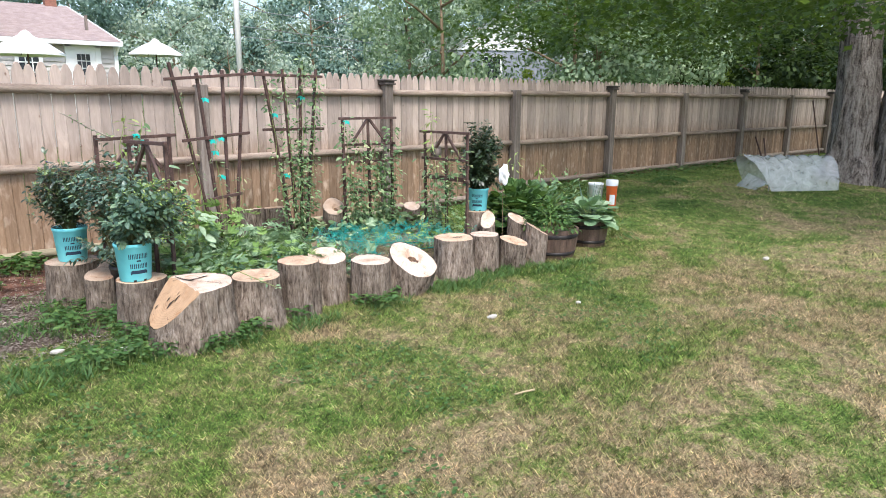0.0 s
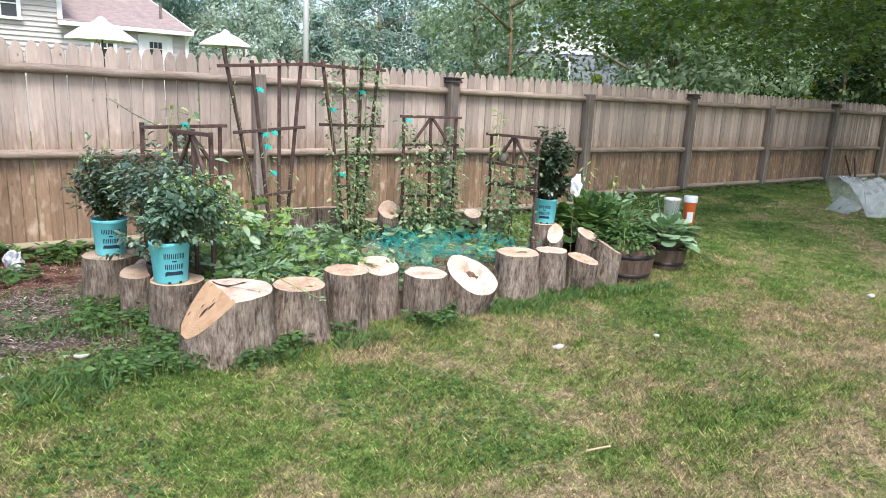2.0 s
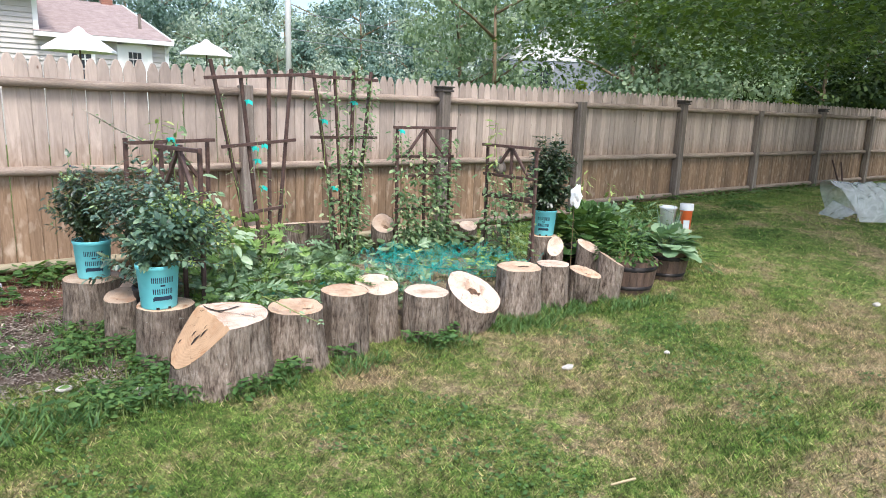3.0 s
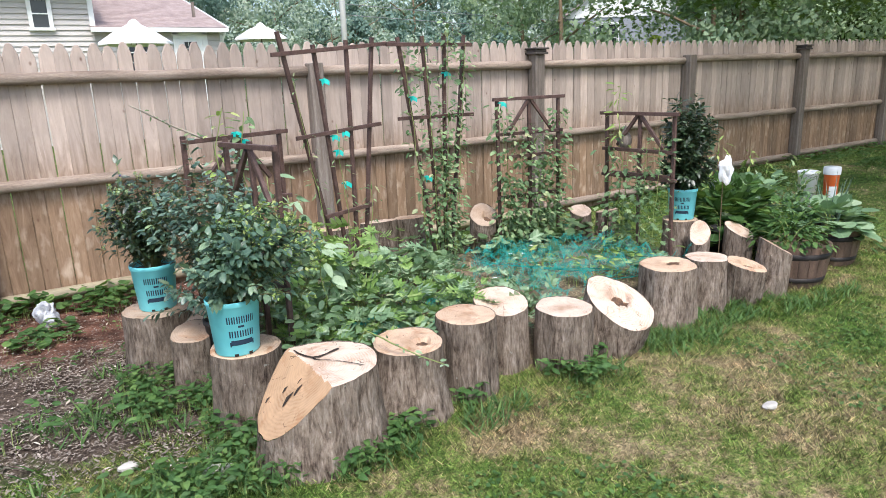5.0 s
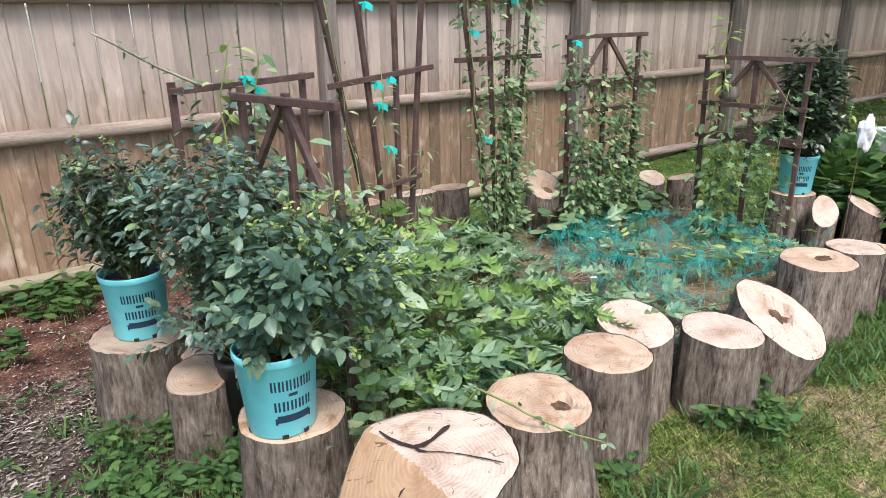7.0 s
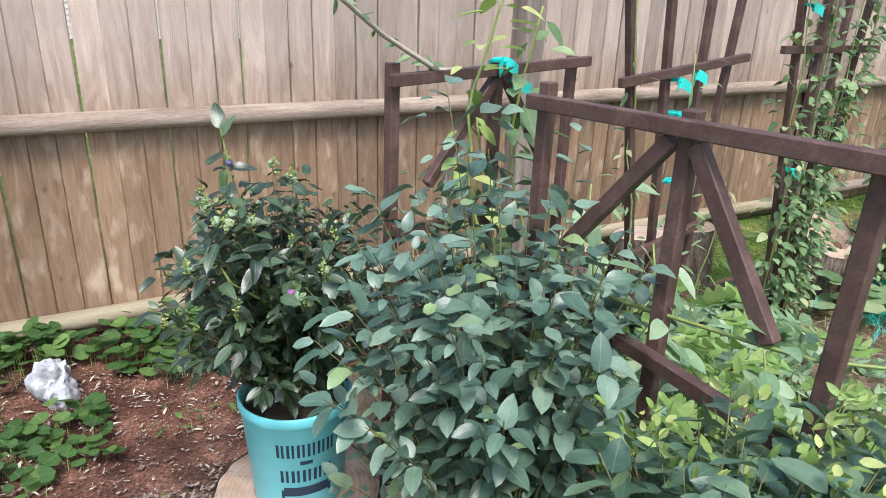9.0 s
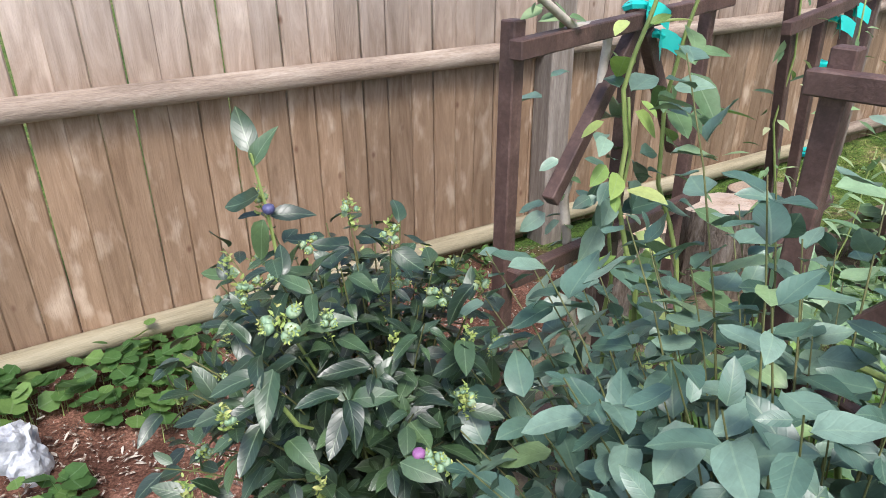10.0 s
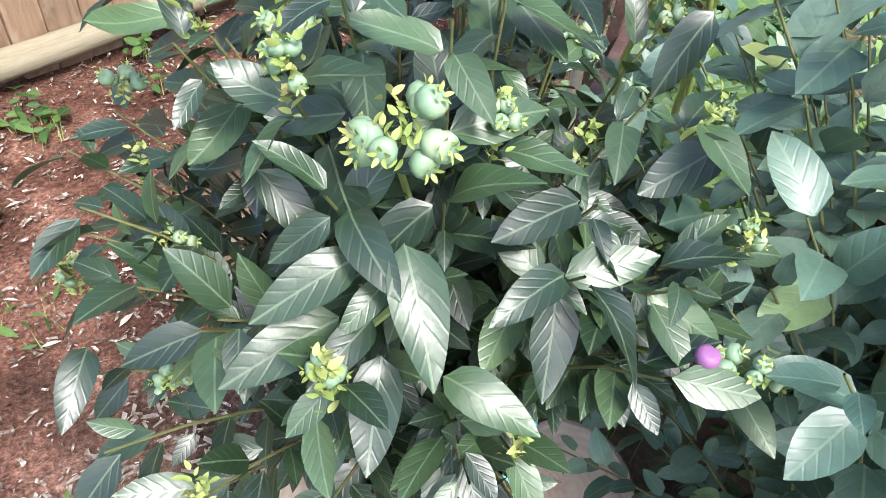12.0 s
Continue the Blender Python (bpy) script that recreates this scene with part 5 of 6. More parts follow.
# planter by the fence, dark glossy leaves and trusses of green berries
b2 = thing("potted_blueberry_bush", 1.98, 4.63, 0.362, "dark glossy blueberry bush in a turquoise bucket on a stump", "potted bush", "potted blueberry bushes")
bucket(b2, radians(-97))
tips2 = bush(b2, 0.26, 0.76, 0.27, 120, 22, 0.038, OVAL, L_DARK, 300, "dark", (-0.02, 0.0), (-0.015, 0.0), 0.62, inner=0.2, skirt=40)
O2 = np.array([1.97, 4.63, 0.362])
hero = leaf_mesh(OVAL_FINE, L_DARK, "dark")
HERO = [((1.822, 4.550, 1.008), (1.789, 4.501, 0.991)), ((1.811, 4.569, 0.993), (1.761, 4.577, 0.992)), ((1.799, 4.568, 0.960), (1.743, 4.576, 0.968)),
        ((1.804, 4.551, 0.972), (1.763, 4.544, 0.975)), ((1.801, 4.541, 0.953), (1.762, 4.513, 0.945)), ((1.820, 4.517, 0.942), (1.824, 4.468, 0.950)),
        ((1.808, 4.629, 1.010), (1.810, 4.586, 0.990)), ((1.839, 4.603, 1.041), (1.813, 4.627, 1.044)), ((1.867, 4.566, 1.036), (1.904, 4.537, 1.051)),
        ((1.892, 4.526, 0.964), (1.891, 4.484, 0.963)), ((1.930, 4.468, 0.954), (1.921, 4.429, 0.963)), ((1.916, 4.687, 1.035), (1.870, 4.688, 1.015)),
        ((1.936, 4.674, 1.044), (1.917, 4.649, 1.019)), ((2.047, 4.522, 1.051), (2.006, 4.528, 1.019)), ((2.010, 4.477, 1.007), (1.969, 4.501, 0.983)),
        ((1.722, 4.675, 0.909), (1.692, 4.647, 0.909))]
for a, b in HERO:
    a, b = np.array(a), np.array(b)
    to_eye = np.array([1.674, 4.426, 1.218]) - (a + b) / 2
    single_leaf(b2, a - O2, b - a, to_eye / np.linalg.norm(to_eye) + np.array([0, 0, 0.5]) + unit(1)[0] * 0.25, np.linalg.norm(b - a), hero)
cluster(b2, np.array((1.845, 4.575, 1.045)) - O2, 11, 0.0068, None, 0.022)
cluster(b2, np.array((1.929, 4.421, 0.935)) - O2, 7, 0.0055, 0, 0.013)
cluster(b2, np.array((1.936, 4.397, 0.941)) - O2, 6, 0.0052, None, 0.012)
for c in ((2.06, 4.49, 0.985), (1.835, 4.80, 0.955), (2.0, 4.61, 1.03), (1.80, 4.72, 0.90), (1.76, 4.68, 0.83), (1.93, 4.70, 1.06), (2.05, 4.6, 1.0), (1.88, 4.78, 1.02), (1.74, 4.62, 0.75), (2.1, 4.66, 0.95), (1.85, 4.66, 1.05)):
    cluster(b2, np.array(c) - O2, 6, 0.0048, None, 0.014)
bm = bmesh.new()
tube(bm, [np.array(p) - O2 for p in ((1.93, 4.66, 0.80), (1.89, 4.70, 1.0), (1.884, 4.711, 1.11), (1.876, 4.72, 1.18))], [0.003, 0.0025, 0.002, 0.0015], 5)
for a, b in (((1.95, 4.60, 0.75), (1.852, 4.589, 1.03)), ((2.0, 4.58, 0.72), (1.931, 4.424, 0.93)), ((1.97, 4.56, 0.78), (1.84, 4.55, 0.93)), ((1.84, 4.55, 0.93), (1.806, 4.552, 0.965))):
    a, b = Vector(a) - Vector(O2), Vector(b) - Vector(O2)
    tube(bm, [a, a.lerp(b, 0.5) + Vector((0, 0, 0.02)), b], [0.003, 0.0025, 0.0018], 5)
part("tall_shoot", bm, STEM, b2, "pale green shoot above the bush")
for p, d in (((1.876, 4.715, 1.135), (-0.25, 0.2, -0.05)), ((1.876, 4.72, 1.165), (0.15, -0.1, 0.35)), ((1.88, 4.715, 1.10), (-0.4, -0.1, -0.8)), ((1.886, 4.71, 1.105), (0.8, -0.35, 0.1)), ((1.876, 4.72, 1.18), (-0.15, 0.15, 0.9))):
    single_leaf(b2, np.array(p) - O2, np.array(d), np.array((-0.3, -0.5, 0.8)), 0.052, hero)
rb = new("berry", RIPE_ME)
rb.parent = b2
rb.matrix_local = Matrix.Translation(Vector((1.917, 4.425, 0.949)) - Vector(O2)) @ Matrix.Scale(0.0068, 4)
bb = new("berry", BLUE_ME)
bb.parent = b2
bb.matrix_local = Matrix.Translation(Vector((1.884, 4.706, 1.116)) - Vector(O2)) @ Matrix.Scale(0.0075, 4)

for k in range(0, len(tips2), 5):
    if tips2[k][2] > 0.40:
        spike_at, spike_dir = [], []
        for j in range(34):
            spike_at.append(tips2[k] + np.array([0, 0, 0.0011 * j - 0.012]) + rng.normal(size=3) * 0.0028)
            spike_dir.append(np.array([math.cos(j * 2.4), math.sin(j * 2.4), 0.6]))
        scatter("flower_truss", OVAL, spike_at, spike_dir, unit(len(spike_at)) + np.array([0, 0, 0.5]), 0.005 + 0.004 * rng.random(len(spike_at)), CALYX, b2, "yellow-green spent flower truss")
    if k % 10 == 0 and tips2[k][2] > 0.40:
        cluster(b2, tips2[k] + np.array([0, 0, 0.012]), 4, 0.0042, None, 0.011)

# tall blue-green bush in a black pot
mid = thing("potted_blueberry_bush", 2.235, 4.19, 0.0, "tall blue-green blueberry bush in a black pot", "potted bush", "potted blueberry bushes")
bm = bmesh.new()
lathe(bm, [(0.001, 0.01), (0.085, 0.0), (0.105, 0.34), (0.112, 0.345), (0.112, 0.37), (0.102, 0.37), (0.098, 0.3)], 32)
smooth(part("pot", bm, BLACKPOT, mid, "black plastic nursery pot"))
bm = bmesh.new()
lathe(bm, [(0.1, 0.33), (0.001, 0.34)], 24)
part("potting_soil", bm, POTSOIL, mid)
bush(mid, 0.36, 1.22, 0.36, 118, 19, 0.046, ROUND, L_BLUE, 300, "blue", (-0.02, 0.06), (0.0, 0.02), 0.34, skirt=6)

# planter at the corner, yellow-green tips
b1 = thing("potted_blueberry_bush", 2.16, 3.67, 0.376, "blueberry bush with yellow-green tips in a turquoise bucket", "potted bush", "potted blueberry bushes")
bucket(b1, radians(-91))
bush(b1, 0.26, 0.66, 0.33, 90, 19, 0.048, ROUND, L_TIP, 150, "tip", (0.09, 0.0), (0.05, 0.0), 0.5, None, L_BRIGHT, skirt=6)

# planter at the far end, small dark leaves
b3 = thing("potted_blueberry_bush", 5.66, 3.97, 0.459, "compact dark blueberry bush in a turquoise bucket on a stump", "potted bush", "potted blueberry bushes")
bucket(b3, radians(-140)).scale = (0.9, 0.9, 0.9)
bush(b3, 0.24, 0.93, 0.24, 120, 28, 0.05, OVAL, L_DARK, 0, "", (0.03, 0), (0.02, 0), 0.5, inner=0.2)


# ---- trellises ----
def trellis(name, origin, along, label, slats, w=0.026, d=0.02):
    """A lattice of battens; slats: (start, end, name) with places as (along, height); along: unit direction in plan."""
    t = thing(name, origin[0], origin[1], 0, label, "trellis", "garden trellises")
    u = Vector((*along, 0)).normalized()
    n = Vector((-u.y, u.x, 0))
    for k, (a, b, lab, layer) in enumerate(slats):
        bm = bmesh.new()
        pa, pb = u * a[0] + Vector((0, 0, a[1])) - n * (0.011 * layer), u * b[0] + Vector((0, 0, b[1])) - n * (0.011 * layer)
        bar(bm, pa, pb, w, d if layer else d * 1.1, n)
        part(lab, bm, STAINED, t)
    return t


U, R_ = "upright", "crossbar"
trellis("fan_trellis", (2.942, 4.788), (0.977, 0.212), "dark-stained wooden fan trellis leaning in the bed", [
    ((-0.07, 1.875), (0.30, 0.12), U, 0), ((0.18, 1.80), (0.36, 0.12), U, 0), ((0.44, 1.83), (0.42, 0.12), U, 0), ((0.66, 1.85), (0.47, 0.12), U, 0),
    ((-0.135, 1.737), (0.845, 1.815), R_, 2), ((-0.01, 1.23), (0.68, 1.275), R_, 2), ((0.16, 0.697), (0.57, 0.724), R_, 2)])
trellis("fan_trellis", (3.789, 4.906), (0.99, 0.144), "dark-stained wooden fan trellis overgrown by vines", [
    ((-0.02, 1.85), (0.27, 0.12), U, 0), ((0.20, 1.86), (0.31, 0.12), U, 0), ((0.405, 1.88), (0.35, 0.12), U, 0), ((0.60, 1.87), (0.40, 0.12), U, 0),
    ((-0.13, 1.80), (0.66, 1.80), R_, 2), ((-0.06, 1.30), (0.66, 1.29), R_, 2), ((0.15, 0.74), (0.50, 0.735), R_, 2)])
SQ = lambda h, lo: [((0.02, h), (0.04, 0.1), U, 0), ((0.32, h), (0.34, 0.1), U, 0), ((0.61, h), (0.62, 0.1), U, 0), ((-0.03, h - 0.01), (0.66, h - 0.01), R_, 2),
                    ((0.31, h - 0.02), (0.13, h - 0.25), "brace", 1), ((0.33, h - 0.02), (0.53, h - 0.26), "brace", 1), ((0.0, h - 0.28), (0.64, h - 0.28), R_, 2), ((0.0, lo), (0.66, lo), R_, 2), ((0.1, h - 0.46), (0.6, h - 0.46), R_, 2)]
trellis("square_trellis", (4.615, 4.932), (0.997, -0.072), "dark-stained square trellis overgrown with leafy vines", SQ(1.40, 0.62))
trellis("square_trellis", (5.335, 4.47), (0.11, -0.994), "dark-stained square trellis beside a planter", SQ(1.27, 0.79))
def frame_trellis(origin, along, length, label):
    L = length
    return trellis("square_trellis", origin, along, label, [
        ((0.012, 1.30), (0.0, 0.1), U, 0), ((L / 2, 1.295), (L / 2, 0.1), U, 0), ((L - 0.04, 1.29), (L - 0.05, 0.1), U, 0), ((-0.012, 1.266), (L + 0.01, 1.276), R_, 2),
        ((L / 2 - 0.02, 1.25), (0.11 * L / 0.7, 1.02), "brace", 1), ((L / 2 + 0.02, 1.25), (L * 0.8, 1.0), "brace", 1), ((0.0, 0.93), (L, 0.86), R_, 2), ((0.0, 0.60), (L, 0.58), R_, 2)], 0.026, 0.022)
frame_trellis((2.235, 4.71), (0.961, 0.277), 0.70, "dark-stained trellis with a top rail behind the bush")
frame_trellis((2.385, 4.365), (0.15, -0.989), 0.61, "dark-stained trellis with a top rail beside the bush")


def tie(x, y, z, s=0.036):
    t = thing("plant_tie", x, y, z, "turquoise plastic tape knotted round a batten", "plant tie", "turquoise plant ties")
    bm = bmesh.new()
    tube(bm, [(0.022 * math.cos(a), 0.022 * math.sin(a), 0.004 * math.sin(2 * a)) for a in np.linspace(0, 6.3, 10)], 0.006, 5)
    part("knot", bm, TIE, t)
    for sx in (-1, 1):
        bm = bmesh.new()
        l = [bm.verts.new((sx * s * k / 3 * 0.8, -0.02 - 0.008 * k, -s * 0.5 * (k / 3) ** 2 + 0.012)) for k in range(4)]
        r = [bm.verts.new((sx * s * k / 3 * 0.8 - sx * 0.004, -0.022 - 0.008 * k, -s * 0.5 * (k / 3) ** 2 - 0.018)) for k in range(4)]
        for k in range(3):
            bm.faces.new((l[k], l[k + 1], r[k + 1], r[k]))
        part("loose_end", bm, TIE, t)


for x, y, z in ((3.17, 4.83, 1.58), (3.22, 4.845, 1.22), (3.24, 4.85, 1.12), (3.29, 4.86, 0.9), (4.18, 4.96, 1.60), (3.86, 4.91, 1.44), (3.97, 4.93, 0.86), (4.66, 4.92, 1.36), (2.57, 4.80, 1.29), (2.62, 4.81, 1.24), (3.3, 4.86, 1.24)):
    tie(x, y, z)


# ---- climbing vines ----
def vine(points, name, label, leaves, size, shape, mat, wide=0.07, owner_cat="vine", stem_r=0.004, stem_mat=STEM):
    base = Vector(points[0])
    t = thing(name, base.x, base.y, base.z, label, owner_cat)
    pts = [Vector(p) - base for p in points]
    fine = []
    for k in range(len(pts) - 1):
        for s in range(5):
            q = pts[k].lerp(pts[k + 1], s / 5)
            fine.append(q + Vector((noise.noise((q.z * 6, k, 1)), noise.noise((q.z * 6, k, 5)), 0)) * 0.025)
    fine.append(pts[-1])
    bm = bmesh.new()
    tube(bm, fine, [stem_r * (1 - 0.6 * k / len(fine)) for k in range(len(fine))], 5)
    smooth(part("stem", bm, stem_mat, t))
    f = rng.random(leaves) * (len(fine) - 1)
    i = f.astype(int)
    F = np.array([tuple(p) for p in fine])
    on = F[i] + (F[np.minimum(i + 1, len(F) - 1)] - F[i]) * (f - i)[:, None]
    d = unit(leaves) * np.array([1, 1, 0.5])
    at = on + d * wide * (0.3 + 0.9 * rng.random((leaves, 1)))
    scatter("foliage", shape, at, d + np.array([0, -0.25, -0.25]), np.array([[0, -0.35, 1.0]]) + unit(leaves) * 0.5, size * (0.55 + 0.8 * rng.random(leaves)), mat, t)
    return t


for k, (x0, x1, y, h, n) in enumerate(((3.95, 3.80, 4.89, 1.75, 150), (4.06, 3.99, 4.92, 1.85, 190), (4.14, 4.2, 4.93, 1.95, 260), (4.22, 4.36, 4.95, 1.8, 260), (4.10, 4.10, 4.9, 1.2, 200))):
    vine([(x0, y, 0.12), (x0 * 0.6 + x1 * 0.4, y - 0.02, h * 0.5), (x1, y - 0.01, h)], "climbing_vine", "leafy green vine climbing a fan trellis", int(n * 1.3), 0.042, OVAL if k % 2 else ROUND, L_VINE, 0.07)
for x0, x1, h, n in ((4.68, 4.64, 1.35, 200), (4.85, 4.8, 1.2, 220), (5.0, 4.98, 1.15, 240), (5.2, 5.22, 1.3, 260), (5.1, 5.12, 0.95, 260), (4.75, 4.7, 0.8, 240)):
    vine([(x0, 4.90, 0.12), (x0 + 0.03, 4.87, h * 0.5), (x1, 4.89, h)], "climbing_vine", "leafy green vine climbing a square trellis", int(n * 1.25), 0.046, ROUND, L_VINE, 0.10)
for y0, h, n in ((4.42, 1.15, 120), (4.28, 0.95, 160), (4.1, 1.05, 190), (3.97, 1.1, 170), (4.35, 0.7, 140)):
    vine([(5.34, y0, 0.12), (5.33, y0 - 0.02, h * 0.5), (5.35, y0 - 0.04, h)], "climbing_vine", "leafy green vine climbing a trellis", n, 0.05, LOBED if y0 < 4.2 else ROUND, L_VINE, 0.12)
for x0, x1, h, n in ((3.18, 2.95, 1.6, 60), (3.3, 3.22, 1.3, 60), (3.4, 3.45, 0.9, 60)):
    vine([(x0, 4.80, 0.12), ((x0 + x1) / 2, 4.80, h * 0.55), (x1, 4.78, h)], "climbing_vine", "thin sparse vine on a fan trellis", n, 0.045, NARROW, L_VINE, 0.06)
vine([(2.47, 4.6, 0.1), (2.45, 4.62, 0.8), (2.40, 4.66, 1.2), (2.46, 4.62, 1.45)], "tall_leafy_plant", "tall plant with bright upright leaves in a trellis", 40, 0.058, OVAL, L_BRIGHT, 0.05, "plant", 0.006)
vine([(2.62, 4.6, 0.1), (2.60, 4.66, 0.8), (2.56, 4.72, 1.15), (2.60, 4.68, 1.42)], "tall_leafy_plant", "tall plant with upright green leaves in a trellis", 44, 0.07, OVAL, L_VINE, 0.06, "plant", 0.006)
vine([(2.5, 4.75, 0.1), (2.42, 4.76, 1.0), (2.50, 4.79, 1.27), (2.36, 4.72, 1.28), (2.2, 4.64, 1.36), (1.96, 4.47, 1.49)], "arching_cane", "bare arching cane with small buds tied to a trellis", 34, 0.026, OVAL, L_VINE, 0.014, "plant", 0.010, CANE)
vine([(2.62, 4.2, 0.15), (2.42, 4.30, 0.95), (2.42, 4.15, 0.955), (2.46, 3.82, 1.0), (2.54, 3.7, 1.02)], "trailing_vine", "pale green vine stem trailing along a trellis", 30, 0.036, ROUND, L_MELON, 0.045, "vine", 0.0055)
for x, y, h in ((2.72, 4.35, 0.95), (2.80, 4.1, 0.8), (2.7, 3.95, 0.75), (2.66, 4.5, 1.05)):
    vine([(x, y, 0.1), (x + 0.02, y - 0.03, h * 0.6), (x - 0.02, y, h)], "tall_leafy_plant", "upright plant with pale green leaves in the bed", 40, 0.085, OVAL, L_MELON, 0.06, "plant", 0.005)
vine([(5.36, 4.35, 0.1), (5.35, 4.3, 0.9), (5.33, 4.34, 1.3), (5.34, 4.32, 1.46)], "tall_leafy_plant", "plant with bright green shoots at the top of a trellis", 50, 0.07, NARROW, L_BRIGHT, 0.06, "plant", 0.005)
vine([(2.5, 4.72, 0.5), (2.46, 4.70, 0.95), (2.44, 4.68, 1.18)], "tall_leafy_plant", "blue-green leafy shoots growing through a trellis", 90, 0.058, ROUND, L_BLUE, 0.12, "plant", 0.005)
gourd = thing("hanging_gourd", 5.37, 4.29, 1.06, "grey-green gourd hanging on a trellis", "gourd")
bm = bmesh.new()
lathe(bm, [(0.001, -0.07), (0.035, -0.055), (0.05, -0.02), (0.045, 0.02), (0.025, 0.06), (0.008, 0.1), (0.001, 0.11)], 16)
smooth(part("fruit", bm, POST, gourd))

# ---- plants of the bed ----
def patch(name, label, cat, n, region, zf, size, shape, mat, tall=0.12, tilt=0.5, stems=True, kind="stuff", keep=None):
    x0, x1, y0, y1 = region
    P = np.stack([x0 + (x1 - x0) * rng.random(n), y0 + (y1 - y0) * rng.random(n)], 1)
    if keep is not None:
        P = P[keep(P[:, 0], P[:, 1])]
    n = len(P)
    base = np.array([zf(x, y) for x, y in P])
    hgt = tall * (0.25 + 0.9 * rng.random(n))
    at = np.stack([P[:, 0], P[:, 1], base + hgt], 1)
    a = rng.random(n) * 6.28
    d = np.stack([np.cos(a), np.sin(a), -0.1 + 0.35 * rng.random(n)], 1)
    ob = scatter(name, shape, at, d, np.array([[0, 0, 1.0]]) + unit(n) * tilt, size * (0.55 + 0.8 * rng.random(n)), mat)
    tagged(ob, label, cat, kind=kind)
    if stems:
        root = at - np.stack([d[:, 0] * 0.02, d[:, 1] * 0.02, hgt + 0.01], 1)
        up = at - root
        st = scatter(name + "_stems", BLADE, root, up, d, np.linalg.norm(up, axis=1), STEM, None, "", np.full(n, 0.004))
        st.parent = ob
        st.name = "stems"
    return ob


def lumpy(x, y, s=2.2, t=0.0, o=0.0):
    return np.array([noise.noise((a * s + o, b * s, o)) for a, b in zip(x, y)]) > t


bed = lambda x, y: bed_z(x, y)
patch("melon_leaves", "lobed pale green melon leaves sprawling over the bed", "melon plants", 380, (2.55, 3.8, 3.45, 4.9), bed, 0.125, PINNATE, L_MELON, 0.26, 1.0)
patch("melon_leaves", "lobed pale green melon leaves trailing over straw", "melon plants", 260, (3.5, 5.4, 3.55, 5.0), bed, 0.12, PINNATE, L_MELON, 0.16, 0.9, keep=lambda x, y: lumpy(x, y, 2.0, -0.02, 4))
patch("melon_leaves", "leafy green plants at the back of the bed", "bed plants", 600, (3.3, 5.5, 4.7, 5.3), bed, 0.085, BROAD, L_VINE, 0.16, 0.6, keep=lambda x, y: lumpy(x, y, 2.0, -0.1, 9))
patch("melon_leaves", "bright cut-leaved melon shoots at the front of the bed", "melon plants", 230, (2.5, 3.7, 3.42, 4.1), bed, 0.10, PINNATE, L_BRIGHT_MELON, 0.24, 1.0)
patch("bed_greens", "upright narrow-leaved green plants in the bed", "bed plants", 620, (4.4, 5.6, 3.6, 4.6), bed, 0.07, NARROW, L_BRIGHT, 0.2, 0.9, keep=lambda x, y: lumpy(x, y, 3.0, 0.1, 2))
patch("bed_greens", "small green plants under the bushes", "bed plants", 700, (2.3, 3.2, 3.5, 5.2), bed, 0.06, OVAL, L_VINE, 0.3, 0.8)
patch("melon_leaves", "tall lobed melon leaves growing up through a trellis", "melon plants", 120, (2.5, 3.3, 3.9, 4.75), bed, 0.13, PINNATE, L_BRIGHT_MELON, 0.5, 0.9)
patch("bed_greens", "small green plants along the front of the bed", "bed plants", 240, (2.5, 3.3, 3.4, 3.8), bed, 0.07, OVAL, L_MELON, 0.2, 0.7)
for k in range(14):
    x, y = 2.6 + 2.4 * rng.random(), 3.6 + 1.0 * rng.random()
    a = rng.random() * 6.28
    pts = [(x, y, bed_z(x, y) + 0.03), (x + 0.15 * math.cos(a), y + 0.15 * math.sin(a), bed_z(x, y) + 0.10), (x + 0.35 * math.cos(a + 0.4), min(4.9, max(3.5, y + 0.35 * math.sin(a + 0.4))), bed_z(x, y) + 0.06)]
    vine(pts, "melon_vine", "pale green melon vine creeping over the bed", 12, 0.10, PINNATE, L_MELON, 0.05, "vine", 0.004)
vine([(2.62, 3.52, 0.2), (2.68, 3.38, 0.43), (2.72, 3.22, 0.42), (2.82, 3.10, 0.36), (2.93, 3.06, 0.30)], "melon_vine", "pale vine shoot hanging over a stump", 14, 0.03, OVAL, L_MELON, 0.02, "vine", 0.005)
vine([(2.95, 3.5, 0.2), (3.02, 3.45, 0.32), (3.15, 3.52, 0.30), (3.4, 3.62, 0.26)], "melon_vine", "pale vine shoot behind the stumps", 12, 0.04, OVAL, L_MELON, 0.03, "vine", 0.005)
n = 4200
P = np.stack([2.6 + 3.2 * rng.random(n), 3.45 + 1.7 * rng.random(n)], 1)
at = np.stack([P[:, 0], P[:, 1], np.array([bed_z(x, y) for x, y in P]) + 0.012 + 0.02 * rng.random(n)], 1)
a = rng.random(n) * 6.28
tagged(scatter("straw", BLADE, at, np.stack([np.cos(a), np.sin(a), 0.25 * rng.random(n) - 0.08], 1), np.array([[0, 0, 1.0]]) + unit(n) * 0.3, 0.06 + 0.12 * rng.random(n), STRAW, None, "", np.full(n, 0.004)), "dry straw mulch scattered on the bed", "straw", kind="stuff")
melon = thing("young_melon", 3.28, 3.72, 0.17, "small pale green melon on straw", "melon")
bm = bmesh.new()
lathe(bm, [(0.001, 0), (0.022, 0.006), (0.034, 0.03), (0.026, 0.055), (0.001, 0.066)], 16)
smooth(part("fruit", bm, L_BRIGHT, melon))

